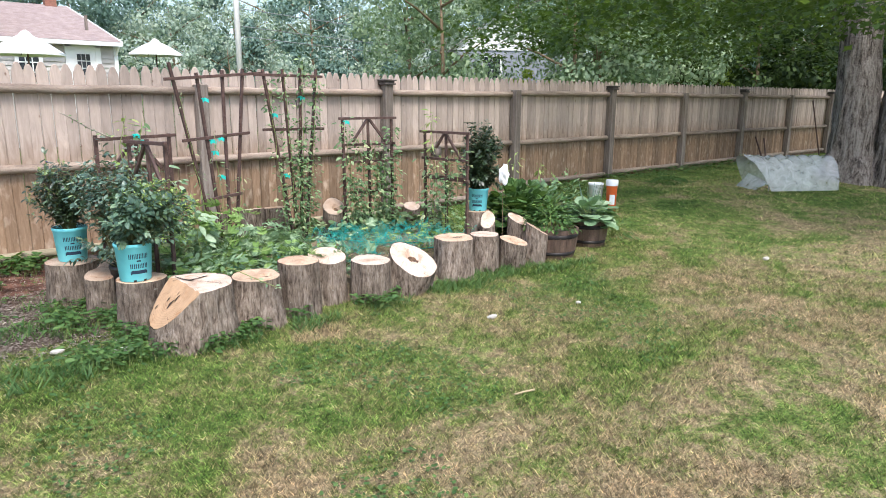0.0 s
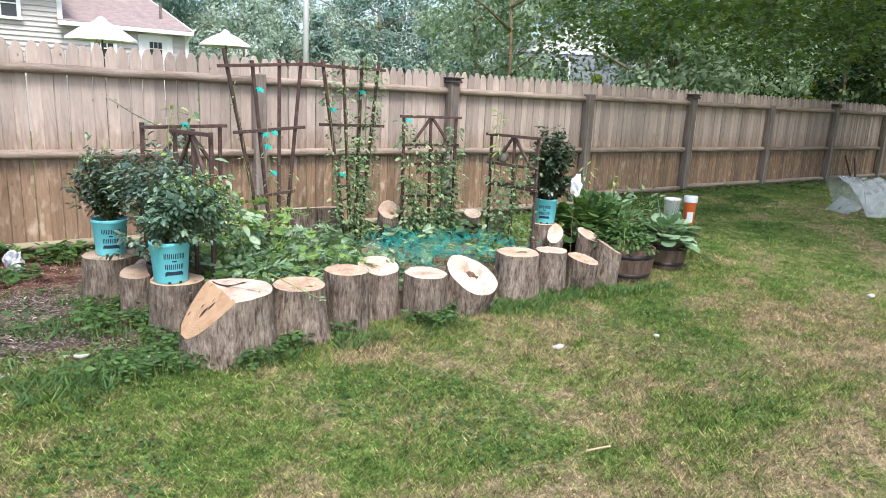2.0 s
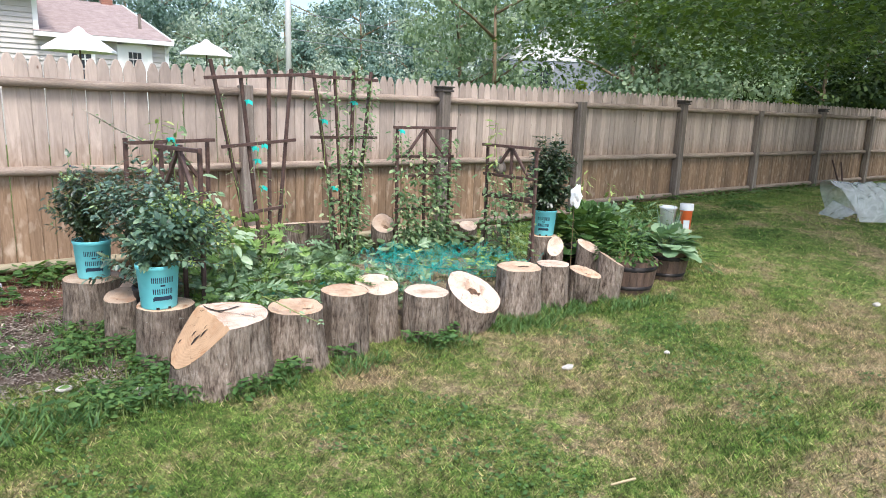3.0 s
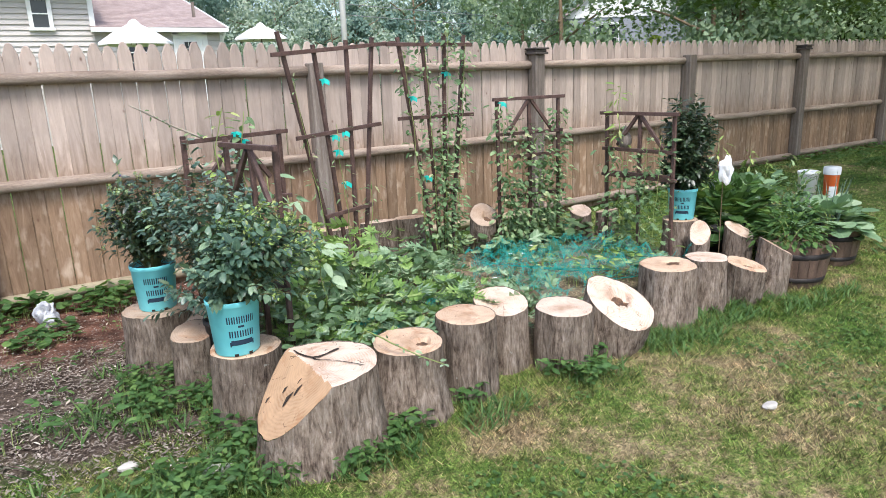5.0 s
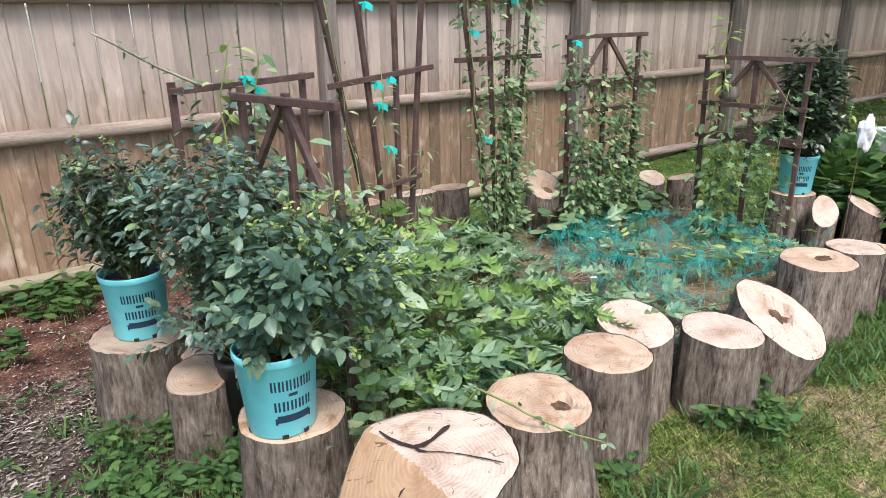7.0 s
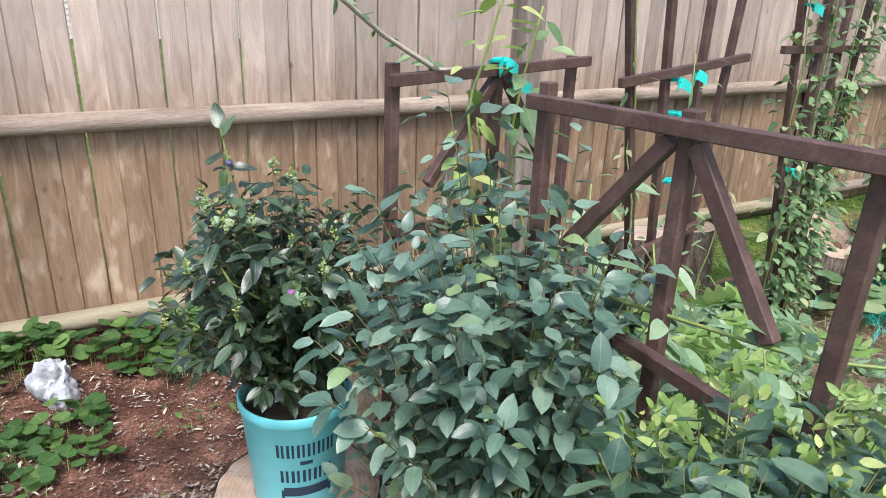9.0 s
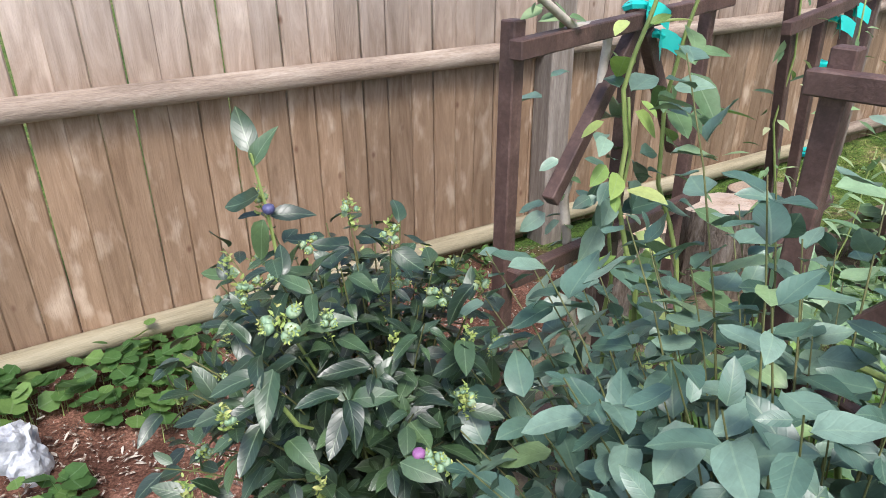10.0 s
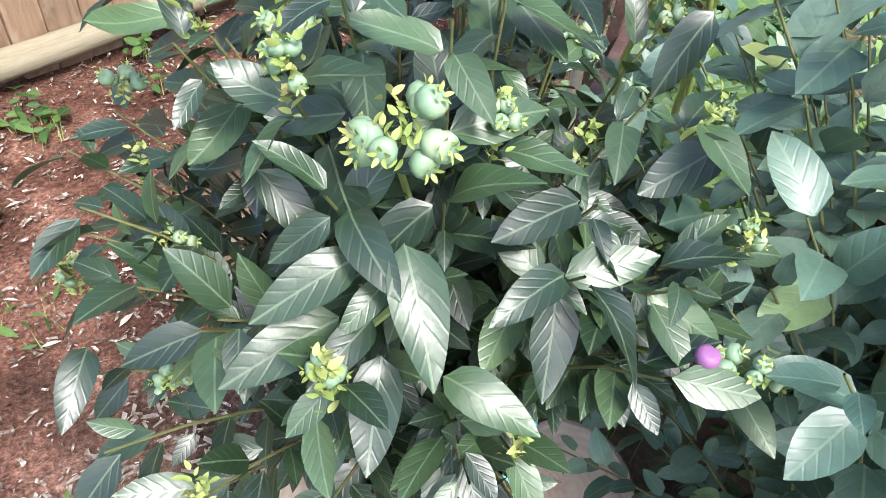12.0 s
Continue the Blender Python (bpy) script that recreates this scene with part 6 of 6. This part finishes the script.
for x, y in ((4.35, 4.42), (4.42, 4.36), (4.62, 4.5), (3.9, 4.0)):
    fl = thing("white_blossom", x, y, bed_z(x, y) + 0.16, "small white blossom among bed plants", "flower", "white blossoms")
    for k in range(5):
        q = np.array([math.cos(k * 1.257), math.sin(k * 1.257), 0.35])
        single_leaf(fl, np.zeros(3), q, np.array([0, 0, 1.0]), 0.018, leaf_mesh(ROUND, WHITE, "petal")).name = "petal"
    bm = bmesh.new()
    tube(bm, [(0, 0, 0), (0.004, 0.003, -0.15)], 0.0015, 4)
    part("stalk", bm, STEM, fl)


# ---- netting thrown over the bed ----
def net_sheet(x0, x1, y0, y1, cells, lift, label, seed, keep=0.75):
    t = thing("garden_netting", (x0 + x1) / 2, (y0 + y1) / 2, 0.16, label, "netting", "teal netting")
    nx, ny = cells
    def p(i, j):
        x, y = x0 + (x1 - x0) * i / nx, y0 + (y1 - y0) * j / ny
        x += 0.05 * noise.noise((i * 0.15, j * 0.15, seed))
        y += 0.05 * noise.noise((i * 0.15, j * 0.15, seed + 7))
        z = bed_z(x, y) + lift * (0.5 + abs(noise.noise((x * 5, y * 5, seed))) + 0.4 * abs(noise.noise((x * 14, y * 14, seed))))
        return np.array((x - (x0 + x1) / 2, y - (y0 + y1) / 2, z - 0.16))
    g = np.array([[p(i, j) for j in range(ny + 1)] for i in range(nx + 1)])
    a, b = [], []
    for i in range(nx + 1):
        for j in range(ny + 1):
            c = noise.noise((i * 0.11, j * 0.11, seed + 3)) > keep
            if i < nx and not c:
                a.append(g[i, j]); b.append(g[i + 1, j])
            if j < ny and not c:
                a.append(g[i, j]); b.append(g[i, j + 1])
    a, b = np.array(a), np.array(b)
    d = b - a
    strand = (np.array([(-0.5, 0, 0), (0.5, 0, 0), (0.5, 1, 0), (-0.5, 1, 0)]), [(0, 1, 2, 3)], np.array([(0, 0), (1, 0), (1, 1), (0, 1)]))
    scatter("mesh", strand, a, d, np.array([[0, 0, 1.0]]) + unit(len(a)) * 0.4, np.linalg.norm(d, axis=1) * 1.02, NET, t, "", np.full(len(a), 0.0017))
    return t
net = net_sheet(3.9, 5.25, 3.55, 4.5, (120, 84), 0.20, "crumpled teal plastic netting lying over the bed", 2, 0.12)
for k, pts in enumerate(([(4.1, 4.35, 0.3), (4.35, 4.1, 0.27), (4.55, 3.85, 0.27), (4.75, 3.75, 0.27), (4.6, 3.62, 0.25), (4.45, 3.58, 0.22)], [(4.2, 4.3, 0.28), (4.5, 4.0, 0.26), (4.75, 3.82, 0.26)], [(4.55, 3.7, 0.24), (4.8, 3.62, 0.24), (4.95, 3.7, 0.24)])):
    for s in range(16):
        bm = bmesh.new()
        tube(bm, [Vector(p) + Vector((noise.noise((i * 2, s, k)), noise.noise((i * 2, s, k + 5)), 0.6 * noise.noise((i, s, 9)))) * 0.05 - Vector((4.575, 4.025, 0.16)) for i, p in enumerate(pts)], 0.003, 4)
        part("gathered_strand", bm, NET, net)
net_sheet(2.85, 3.9, 3.65, 4.1, (84, 38), 0.13, "teal plastic netting half buried under leaves", 11, 0.05)
net_sheet(4.3, 5.3, 4.5, 4.9, (76, 34), 0.14, "dark teal netting at the back of the bed", 17, 0.05)


# ---- barrels and plants at the far end ----
def barrel(x, y, r, h, label):
    z0 = float(ground_z(x, y))
    t = thing("barrel_planter", x, y, z0, label, "planter", "half-barrel planters")
    n = 22
    prof = [(0.82, 0.0), (0.93, 0.3), (1.0, 0.7), (1.02, 1.0)]
    for k in range(n):
        bm = bmesh.new()
        rows = []
        for f, z in prof:
            row = []
            for a, rr in ((-0.48, f), (0.48, f), (0.48, f - 0.09), (-0.48, f - 0.09)):
                an = 2 * math.pi * (k + a) / n
                row.append(bm.verts.new((r * rr * math.cos(an), r * rr * math.sin(an), h * z)))
            rows.append(row)
        for p, q in zip(rows, rows[1:]):
            for s in range(4):
                bm.faces.new((p[s], p[(s + 1) % 4], q[(s + 1) % 4], q[s]))
        bm.faces.new(rows[-1])
        part("stave", bm, STAVE, t)
    for z0_, z1_ in ((0.16, 0.28), (0.72, 0.86)):
        bm = bmesh.new()
        ra, rb = [0.82 + 0.2 * z for z in (z0_, z1_)]
        lathe(bm, [(r * (ra + 0.035), h * z0_), (r * (rb + 0.05), h * z1_), (r * (rb + 0.02), h * z1_)], 36)
        smooth(part("hoop", bm, HOOP, t, "black iron hoop"))
    bm = bmesh.new()
    lathe(bm, [(r * 0.94, h * 0.88), (r * 0.5, h * 0.92), (0.001, h * 0.94)], 24, 0.03)
    part("soil", bm, BEDSOIL, t)
    bm = bmesh.new()
    lathe(bm, [(r * 0.83, 0.004), (0.001, 0.004)], 22)
    part("bottom", bm, STAVE, t)
    return z0 + h * 0.9


def clump(x, y, z, r, h, n, size, shape, mat, label, name="leafy_plant", stems=12):
    t = thing(name, x, y, z, label, "plant")
    u = unit(n)
    u[:, 2] = np.abs(u[:, 2])
    f = 0.45 + 0.55 * rng.random((n, 1))
    at = u * f * np.array([r, r, h]) + np.array([0, 0, 0.02])
    bm = bmesh.new()
    for k in range(stems):
        e = at[int(rng.integers(0, n))]
        tube(bm, [(0.02 * math.cos(k), 0.02 * math.sin(k), -0.02), tuple(e * np.array([0.4, 0.4, 0.7])), tuple(e)], [0.005, 0.004, 0.002], 5)
    smooth(part("branching_stem", bm, STEM, t))
    scatter("foliage", shape, at, u + np.array([0, 0, -0.5]) + unit(n) * 0.3, np.array([[0, 0, 1.0]]) + u * 0.5 + unit(n) * 0.35, size * (0.55 + 0.7 * rng.random(n)), mat, t)
    return t


za = barrel(6.16, 3.36, 0.25, 0.31, "brown half-barrel planter with black hoops")
zb = barrel(6.88, 3.47, 0.215, 0.29, "brown half-barrel planter with black hoops and broad leaves")
clump(6.12, 3.36, za, 0.28, 0.36, 520, 0.055, OVAL, L_WEED, "bushy green plant in a barrel planter")
clump(6.9, 3.5, zb, 0.32, 0.2, 220, 0.11, BROAD, L_MELON, "broad-leaved green plant spilling from a barrel planter")
clump(6.28, 4.0, 0.18, 0.42, 0.50, 560, 0.095, BROAD, L_WEED, "broad-leaved squash plant in a dark pot")
clump(6.75, 4.05, 0.15, 0.40, 0.52, 420, 0.085, BROAD, L_MELON, "broad-leaved green plant behind the barrels")
clump(7.0, 3.86, 0.12, 0.3, 0.66, 420, 0.06, OVAL, L_VINE, "tall bushy plant with pale green leaves behind the barrels")
pot = thing("black_pot", 6.2, 3.95, 0.0, "dark grey pot among leaves", "pot")
bm = bmesh.new()
lathe(bm, [(0.001, 0.0), (0.16, 0.0), (0.21, 0.3), (0.222, 0.3), (0.222, 0.33), (0.205, 0.33), (0.2, 0.27), (0.001, 0.26)], 32)
smooth(part("shell", bm, BLACKPOT, pot))
for x, y, h in ((6.95, 4.3, 0.85), (6.55, 4.35, 0.95), (7.05, 4.2, 0.75)):
    vine([(x, y, 0.1), (x, y, h * 0.6), (x + 0.02, y - 0.02, h)], "tall_leafy_plant", "thin upright plant with pale leaves", 60, 0.07, NARROW, L_BRIGHT, 0.06, "plant", 0.004)
onions = thing("onion_plant", 7.0, 3.55, zb, "upright blue-green onion leaves in a barrel", "plant")
for k in range(16):
    bm = bmesh.new()
    a = k * 2.4
    tube(bm, [(0.05 * math.cos(a), 0.05 * math.sin(a), -0.02), (0.08 * math.cos(a), 0.08 * math.sin(a), 0.2), (0.14 * math.cos(a), 0.14 * math.sin(a), 0.34 + 0.1 * math.sin(k))], [0.006, 0.006, 0.001], 5)
    part("leaf", bm, L_BLUE, onions)
tag = thing("white_plastic_bag", 5.72, 3.66, 0.0, "crumpled white plastic bag on a thin stake", "bag")
bm = bmesh.new()
tube(bm, [(0.02, 0.02, 0.0), (-0.02, 0, 0.9)], 0.003, 5)
part("stake", bm, TWIG, tag)
bm = bmesh.new()
bmesh.ops.create_icosphere(bm, subdivisions=3, radius=0.075)
for v in bm.verts:
    v.co = Vector((v.co.x * 0.75, v.co.y * 0.5, v.co.z * 1.25)) * (1 + 0.5 * noise.noise(v.co * 22)) + Vector((-0.02, -0.02, 0.86))
part("bag", bm, WHITE, tag)
ob_ = thing("plastic_bucket", 8.62, 4.42, float(ground_z(8.62, 4.42)), "orange plastic bucket with a white lid on the lawn", "bucket")
bm = bmesh.new()
ob_.scale = (0.5, 0.5, 1.05)
lathe(bm, [(0.001, 0), (0.125, 0), (0.15, 0.34), (0.158, 0.345), (0.158, 0.36), (0.001, 0.36)], 32)
smooth(part("body", bm, ORANGE, ob_))
bm = bmesh.new()
lathe(bm, [(0.165, 0.335), (0.168, 0.345), (0.168, 0.40), (0.158, 0.41), (0.001, 0.405)], 32)
smooth(part("lid", bm, WHITE, ob_, "white snap-on lid"))
bm = bmesh.new()
for k in range(8):
    a0, a1 = radians(-165 + 8 * k), radians(-165 + 8 * (k + 1))
    q = [bm.verts.new(((0.125 + 0.0735 * z + 0.002) * math.cos(a), (0.125 + 0.0735 * z + 0.002) * math.sin(a), z)) for a, z in ((a0, 0.09), (a1, 0.09), (a1, 0.22), (a0, 0.22))]
    bm.faces.new(q)
part("label", bm, WHITE, ob_, "white printed label")
wb = thing("plastic_bucket", 8.53, 4.62, float(ground_z(8.53, 4.62)), "white plastic bucket standing on the lawn", "bucket")
bm = bmesh.new()
lathe(bm, [(0.001, 0), (0.10, 0), (0.125, 0.36), (0.135, 0.365), (0.135, 0.39), (0.122, 0.395), (0.12, 0.37), (0.001, 0.35)], 32)
wb.scale = (0.8, 0.8, 0.95)
smooth(part("body", bm, WHITE, wb))
bm = bmesh.new()
tube(bm, [(0.13 * math.cos(a), -0.02 - 0.1 * math.sin(a), 0.37 - 0.05 * math.sin(a)) for a in np.linspace(0, math.pi, 13)], 0.003, 5)
part("wire_handle", bm, WIRE, wb)
clump(7.45, 3.55, 0.0, 0.3, 0.25, 130, 0.09, NARROW, L_WEED, "long-leaved plant drooping beside the barrel")

# plastic tunnel on the lawn
cl = thing("plastic_cloche", 12.7, 3.75, 0.15, "low tunnel of clear plastic film on the lawn", "cloche", turn=-33)
bm = bmesh.new()
L2, W2, H2 = 0.62, 0.40, 0.56
rows = []
for i in range(25):
    row = []
    for j in range(21):
        a = math.pi * j / 20
        x = -L2 + 2 * L2 * i / 24
        f = 1 - 0.25 * max(0, (x - 0.3)) ** 2
        w = 0.03 * noise.noise((x * 4, a * 3, 2))
        row.append(bm.verts.new((x + 0.35 * (0.12 - math.sin(a)) * (i == 0), (W2 + w) * math.cos(a) * f, max(0.0, (H2 + w) * math.sin(a) ** 0.8 * f * (1 - 0.1 * math.sin(i * 0.8) ** 2)))))
    rows.append(row)
for p, q in zip(rows, rows[1:]):
    for j in range(20):
        bm.faces.new((p[j], p[j + 1], q[j + 1], q[j]))
smooth(part("film", bm, FILM, cl))
for i in (0, 8, 16, 24):
    bm = bmesh.new()
    tube(bm, [(-L2 + 2 * L2 * i / 24, W2 * 0.97 * math.cos(a), H2 * 0.97 * math.sin(a) ** 0.8 + 0.004) for a in np.linspace(0, math.pi, 17)], 0.006, 5)
    part("hoop", bm, WIRE, cl)
# a loose flap of film at the open end
bm = bmesh.new()
g = [[bm.verts.new((-L2 - 0.22 * u, -0.35 + 0.55 * v, 0.02 + 0.22 * (1 - u) * (0.5 + 0.5 * v) + 0.02 * noise.noise((u * 5, v * 5, 0)))) for v in np.linspace(0, 1, 8)] for u in np.linspace(0, 1, 8)]
for p, q in zip(g, g[1:]):
    for j in range(7):
        bm.faces.new((p[j], p[j + 1], q[j + 1], q[j]))
smooth(part("flap", bm, FILM, cl))
for x0, x1, z1, lab in ((16.87, 16.65, 0.78, "thin dark stake leaning against the fence"), (17.02, 17.1, 0.72, "thin dark stake leaning against the fence"), (20.1, 19.65, 1.6, "long-handled tool leaning against the fence")):
    s = thing("garden_stake", x0, 6.1, 0.19, lab, "stake", "stakes by the fence")
    bm = bmesh.new()
    tube(bm, [(0, 0, 0), (x1 - x0, 0.14, z1 - 0.19)], 0.018, 6)
    part("shaft", bm, STAINED, s)
patch("grass_clippings", "low heap of grass clippings on the lawn", "grass clippings", 900, (11.0, 11.8, 4.95, 5.5), lambda x, y: 0.19 + 0.1 * max(0, 1 - ((x - 11.4) / 0.4) ** 2 - ((y - 5.22) / 0.28) ** 2), 0.05, NARROW, L_WEED, 0.02, 1.2, False)

# ---- litter, weeds and mulch ----
for x, y, s in ((4.24, 2.30, 0.03), (5.04, 2.13, 0.02), (1.93, 3.28, 0.045), (7.72, 1.86, 0.03), (1.62, 3.55, 0.03)):
    t = thing("stone", x, y, 0.0, "small pale stone lying in the grass", "stone", "pale stones in the grass")
    bm = bmesh.new()
    bmesh.ops.create_icosphere(bm, subdivisions=2, radius=s)
    for v in bm.verts:
        v.co = Vector((v.co.x * 1.4, v.co.y, v.co.z * 0.6 + s * 0.5)) * (1 + 0.4 * noise.noise(v.co * 30 + Vector((x, y, 0))))
    part("body", bm, STONE, t)
t = thing("twig", 3.42, 1.22, 0.03, "short bleached twig lying on the lawn", "twig")
bm = bmesh.new()
tube(bm, [(-0.06, 0.02, 0), (0, 0, 0.006), (0.07, -0.01, 0.002)], 0.006, 5)
part("stick", bm, STRAW, t)
bag = thing("crumpled_plastic_bag", 1.44, 5.86, 0.0, "crumpled grey-white plastic bag among weeds", "bag")
bm = bmesh.new()
bmesh.ops.create_icosphere(bm, subdivisions=4, radius=0.095)
for v in bm.verts:
    v.co = Vector((v.co.x * 0.75, v.co.y * 0.8, v.co.z * 0.95)) * (1 + 0.55 * noise.noise(v.co * 13) + 0.25 * noise.noise(v.co * 34)) + Vector((0, 0, 0.08))
part("film", bm, GREYBAG, bag)
gz = lambda x, y: float(ground_z(x, y)) + 0.005
patch("strip_weeds", "round-leaved weeds along the foot of the fence", "weeds", 1000, (0.2, 2.0, 5.8, 6.28), gz, 0.055, BROAD, L_WEED, 0.13, 0.6, keep=lambda x, y: lumpy(x, y, 3.0, -0.05, 6) & ~((abs(x - 1.44) < 0.14) & (y < 6.0)))
patch("strip_weeds", "small weeds and dry grass at the foot of the fence", "weeds", 500, (1.9, 3.6, 6.05, 6.28), gz, 0.045, OVAL, L_WEED, 0.06, 0.8, keep=lambda x, y: lumpy(x, y, 4.0, 0.0, 21))
patch("strip_weeds", "round-leaved weeds at the edge of the soil", "weeds", 800, (0.4, 1.6, 5.0, 5.95), gz, 0.05, BROAD, L_WEED, 0.07, 0.5, keep=lambda x, y: lumpy(x, y, 2.6, 0.05, 1))
patch("strip_weeds", "low green weeds growing against the stumps", "weeds", 2000, (1.7, 2.2, 3.0, 4.5), gz, 0.042, OVAL, L_WEED, 0.10, 0.7, keep=lambda x, y: lumpy(x, y, 3.0, -0.2, 3))
patch("strip_weeds", "low green weeds growing against the front stumps", "weeds", 2600, (2.1, 4.4, 2.9, 3.2), gz, 0.045, OVAL, L_WEED, 0.09, 0.7, keep=lambda x, y: lumpy(x, y, 2.2, -0.05, 12) & (y > 2.93 + 0.1 * np.sin(x * 5)))
patch("strip_weeds", "low green weeds along the far part of the fence", "weeds", 1600, (7.2, 16, 5.7, 6.27), gz, 0.06, OVAL, L_WEED, 0.09, 0.7, keep=lambda x, y: lumpy(x, y, 1.2, 0.0, 8))
patch("strip_weeds", "long grass and weeds on bare soil", "weeds", 1500, (0.6, 2.3, 3.0, 5.8), gz, 0.05, NARROW, L_WEED, 0.05, 0.9, keep=lambda x, y: lumpy(x, y, 3.5, 0.15, 15))

patch("strip_weeds", "tangled green weeds beside the back stumps", "weeds", 700, (0.5, 1.75, 3.1, 4.6), gz, 0.05, OVAL, L_WEED, 0.10, 0.8, keep=lambda x, y: lumpy(x, y, 2.8, 0.12, 21))
patch("clover", "small clover leaves growing in the lawn", "clover", 9000, (1.2, 6.0, 0.4, 3.0), gz, 0.016, BROAD, L_WEED, 0.022, 0.5, False, keep=lambda x, y: lumpy(x, y, 1.1, 0.12, 31))
patch("long_grass", "longer green grass round the foot of the stumps", "grass", 5200, (1.5, 6.3, 2.88, 3.3), gz, 0.075, NARROW_BLADE, L_WEED, 0.004, 0.3, False, keep=lambda x, y: (y > 2.9 + 0.12 * np.sin(x * 4)) & lumpy(x, y, 3.0, -0.15, 40))
patch("long_grass", "longer green grass and weeds beside the planter stumps", "grass", 1800, (1.25, 2.15, 2.9, 4.7), gz, 0.085, NARROW_BLADE, L_WEED, 0.004, 0.3, False, keep=lambda x, y: lumpy(x, y, 2.6, 0.0, 44))
patch("dry_stalks", "dry straw and dead grass on bare soil", "straw", 600, (0.4, 2.3, 3.0, 6.2), gz, 0.038, NARROW, CANE, 0.012, 0.15, False, keep=lambda x, y: lumpy(x, y, 2.0, 0.0, 25))


def dirt(x, y):
    n = np.array([noise.noise((a * 2.5, b * 2.5, 1.0)) for a, b in zip(x, y)])
    return ((x - 2.1) / 1.75) ** 2 + ((y - 5.2) / 1.7) ** 2 + 0.5 * n


n = 18000
P = np.stack([0.3 + 3.6 * rng.random(n), 3.4 + 2.95 * rng.random(n)], 1)
P = P[dirt(P[:, 0], P[:, 1]) < 1.0]
n = len(P)
chip = (np.array([(-0.16, 0, 0), (0.1, 0.08, 0.05), (0.18, 0.85, 0.0), (-0.07, 1, 0.08)]), [(0, 1, 2, 3)], np.array([(0, 0), (1, 0), (1, 1), (0, 1)]))
a = rng.random(n) * 6.28
tagged(scatter("mulch_chips", chip, np.stack([P[:, 0], P[:, 1], 0.008 + 0.012 * rng.random(n)], 1), np.stack([np.cos(a), np.sin(a), 0.3 * rng.random(n) - 0.1], 1), np.array([[0, 0, 1.0]]) + unit(n) * 0.35, 0.008 + 0.022 * rng.random(n) ** 2, CHIPS), "reddish-brown wood chip mulch with pale bits", "mulch", kind="stuff")

n = 7000
P = np.stack([0.3 + 1.7 * rng.random(n), 3.2 + 2.0 * rng.random(n)], 1)
P = P[lumpy(P[:, 0], P[:, 1], 1.4, -0.1, 50)]
n = len(P)
a = rng.random(n) * 6.28
tagged(scatter("bark_crumbs", chip, np.stack([P[:, 0], P[:, 1], 0.008 + 0.01 * rng.random(n)], 1), np.stack([np.cos(a), np.sin(a), 0.3 * rng.random(n) - 0.1], 1), np.array([[0, 0, 1.0]]) + unit(n) * 0.35, 0.012 + 0.026 * rng.random(n) ** 2, PALECHIP), "pale grey wood crumbs strewn on trodden soil", "wood chips", kind="stuff")

# ---- turf ----
def turf(n, x0, x1, y0, y1, size, width, label):
    P = np.stack([x0 + (x1 - x0) * rng.random(n), y0 + (y1 - y0) * rng.random(n)], 1)
    x, y = P[:, 0], P[:, 1]
    wob = 0.25 * np.sin(x * 3.1 + 2 * np.sin(y * 2.3)) + 0.2 * np.sin(y * 5.3 + x)
    out = (((x - 2.1) / 1.75) ** 2 + ((y - 5.2) / 1.7) ** 2 + wob) > 0.95
    out &= ~((x > 2.25) & (x < 6.0) & (y > 3.3))
    rim = np.minimum(np.minimum(x - x0, x1 - x), np.minimum(y - y0, y1 + 2 - y))
    out &= rng.random(n) < step(rim / 1.6)
    P = P[out]
    n = len(P)
    a = rng.random(n) * 6.28
    lean = 0.25 + 0.75 * rng.random(n)
    d = np.stack([np.cos(a) * lean, np.sin(a) * lean, np.full(n, 0.75)], 1)
    at = np.stack([P[:, 0], P[:, 1], ground_z(P[:, 0], P[:, 1]) - 0.004], 1)
    tall = 0.75 + 0.9 * np.clip([noise.noise((a * 14, b * 14, 2.0)) + 0.25 for a, b in P], 0, 1)
    edge = np.where((P[:, 1] > 2.85) & (P[:, 0] > 2.0) & (P[:, 0] < 6.4), 1.35, 1.0)
    ob = scatter("turf", BLADE, at, d, np.stack([-np.sin(a), np.cos(a), 0 * a + 0.3], 1), size * edge * tall * (0.5 + 0.9 * rng.random(n)), BLADES, None, "", width * (0.7 + 0.6 * rng.random(n)))
    tagged(ob, label, "grass", kind="stuff")


turf(400000, -0.6, 8.2, -1.0, 4.0, 0.030, 0.0055, "short mown grass, green and straw-coloured, near the bed")
turf(230000, -4.0, 18, -3.5, 6.3, 0.034, 0.008, "short mown grass across the yard")

# ---- pickets ----
shapes = [picket_mesh(k) for k in range(3)]
x, k = POST_X[0], 0
while x < POST_X[-1]:
    p = new("picket", shapes[k % 3])
    p.parent = fence
    zg = float(ground_z(x, 6.35))
    p.location = (x - 1.26, 0.006 * math.sin(k * 7.3), -0.0 + 0.012 * math.sin(k * 2.7) + 0.004 * math.sin(k * 11.1))
    p.rotation_euler = (0, 0.004 * math.sin(k * 4.1), 0.03 * math.sin(k * 3.7))
    x += 0.1045
    k += 1
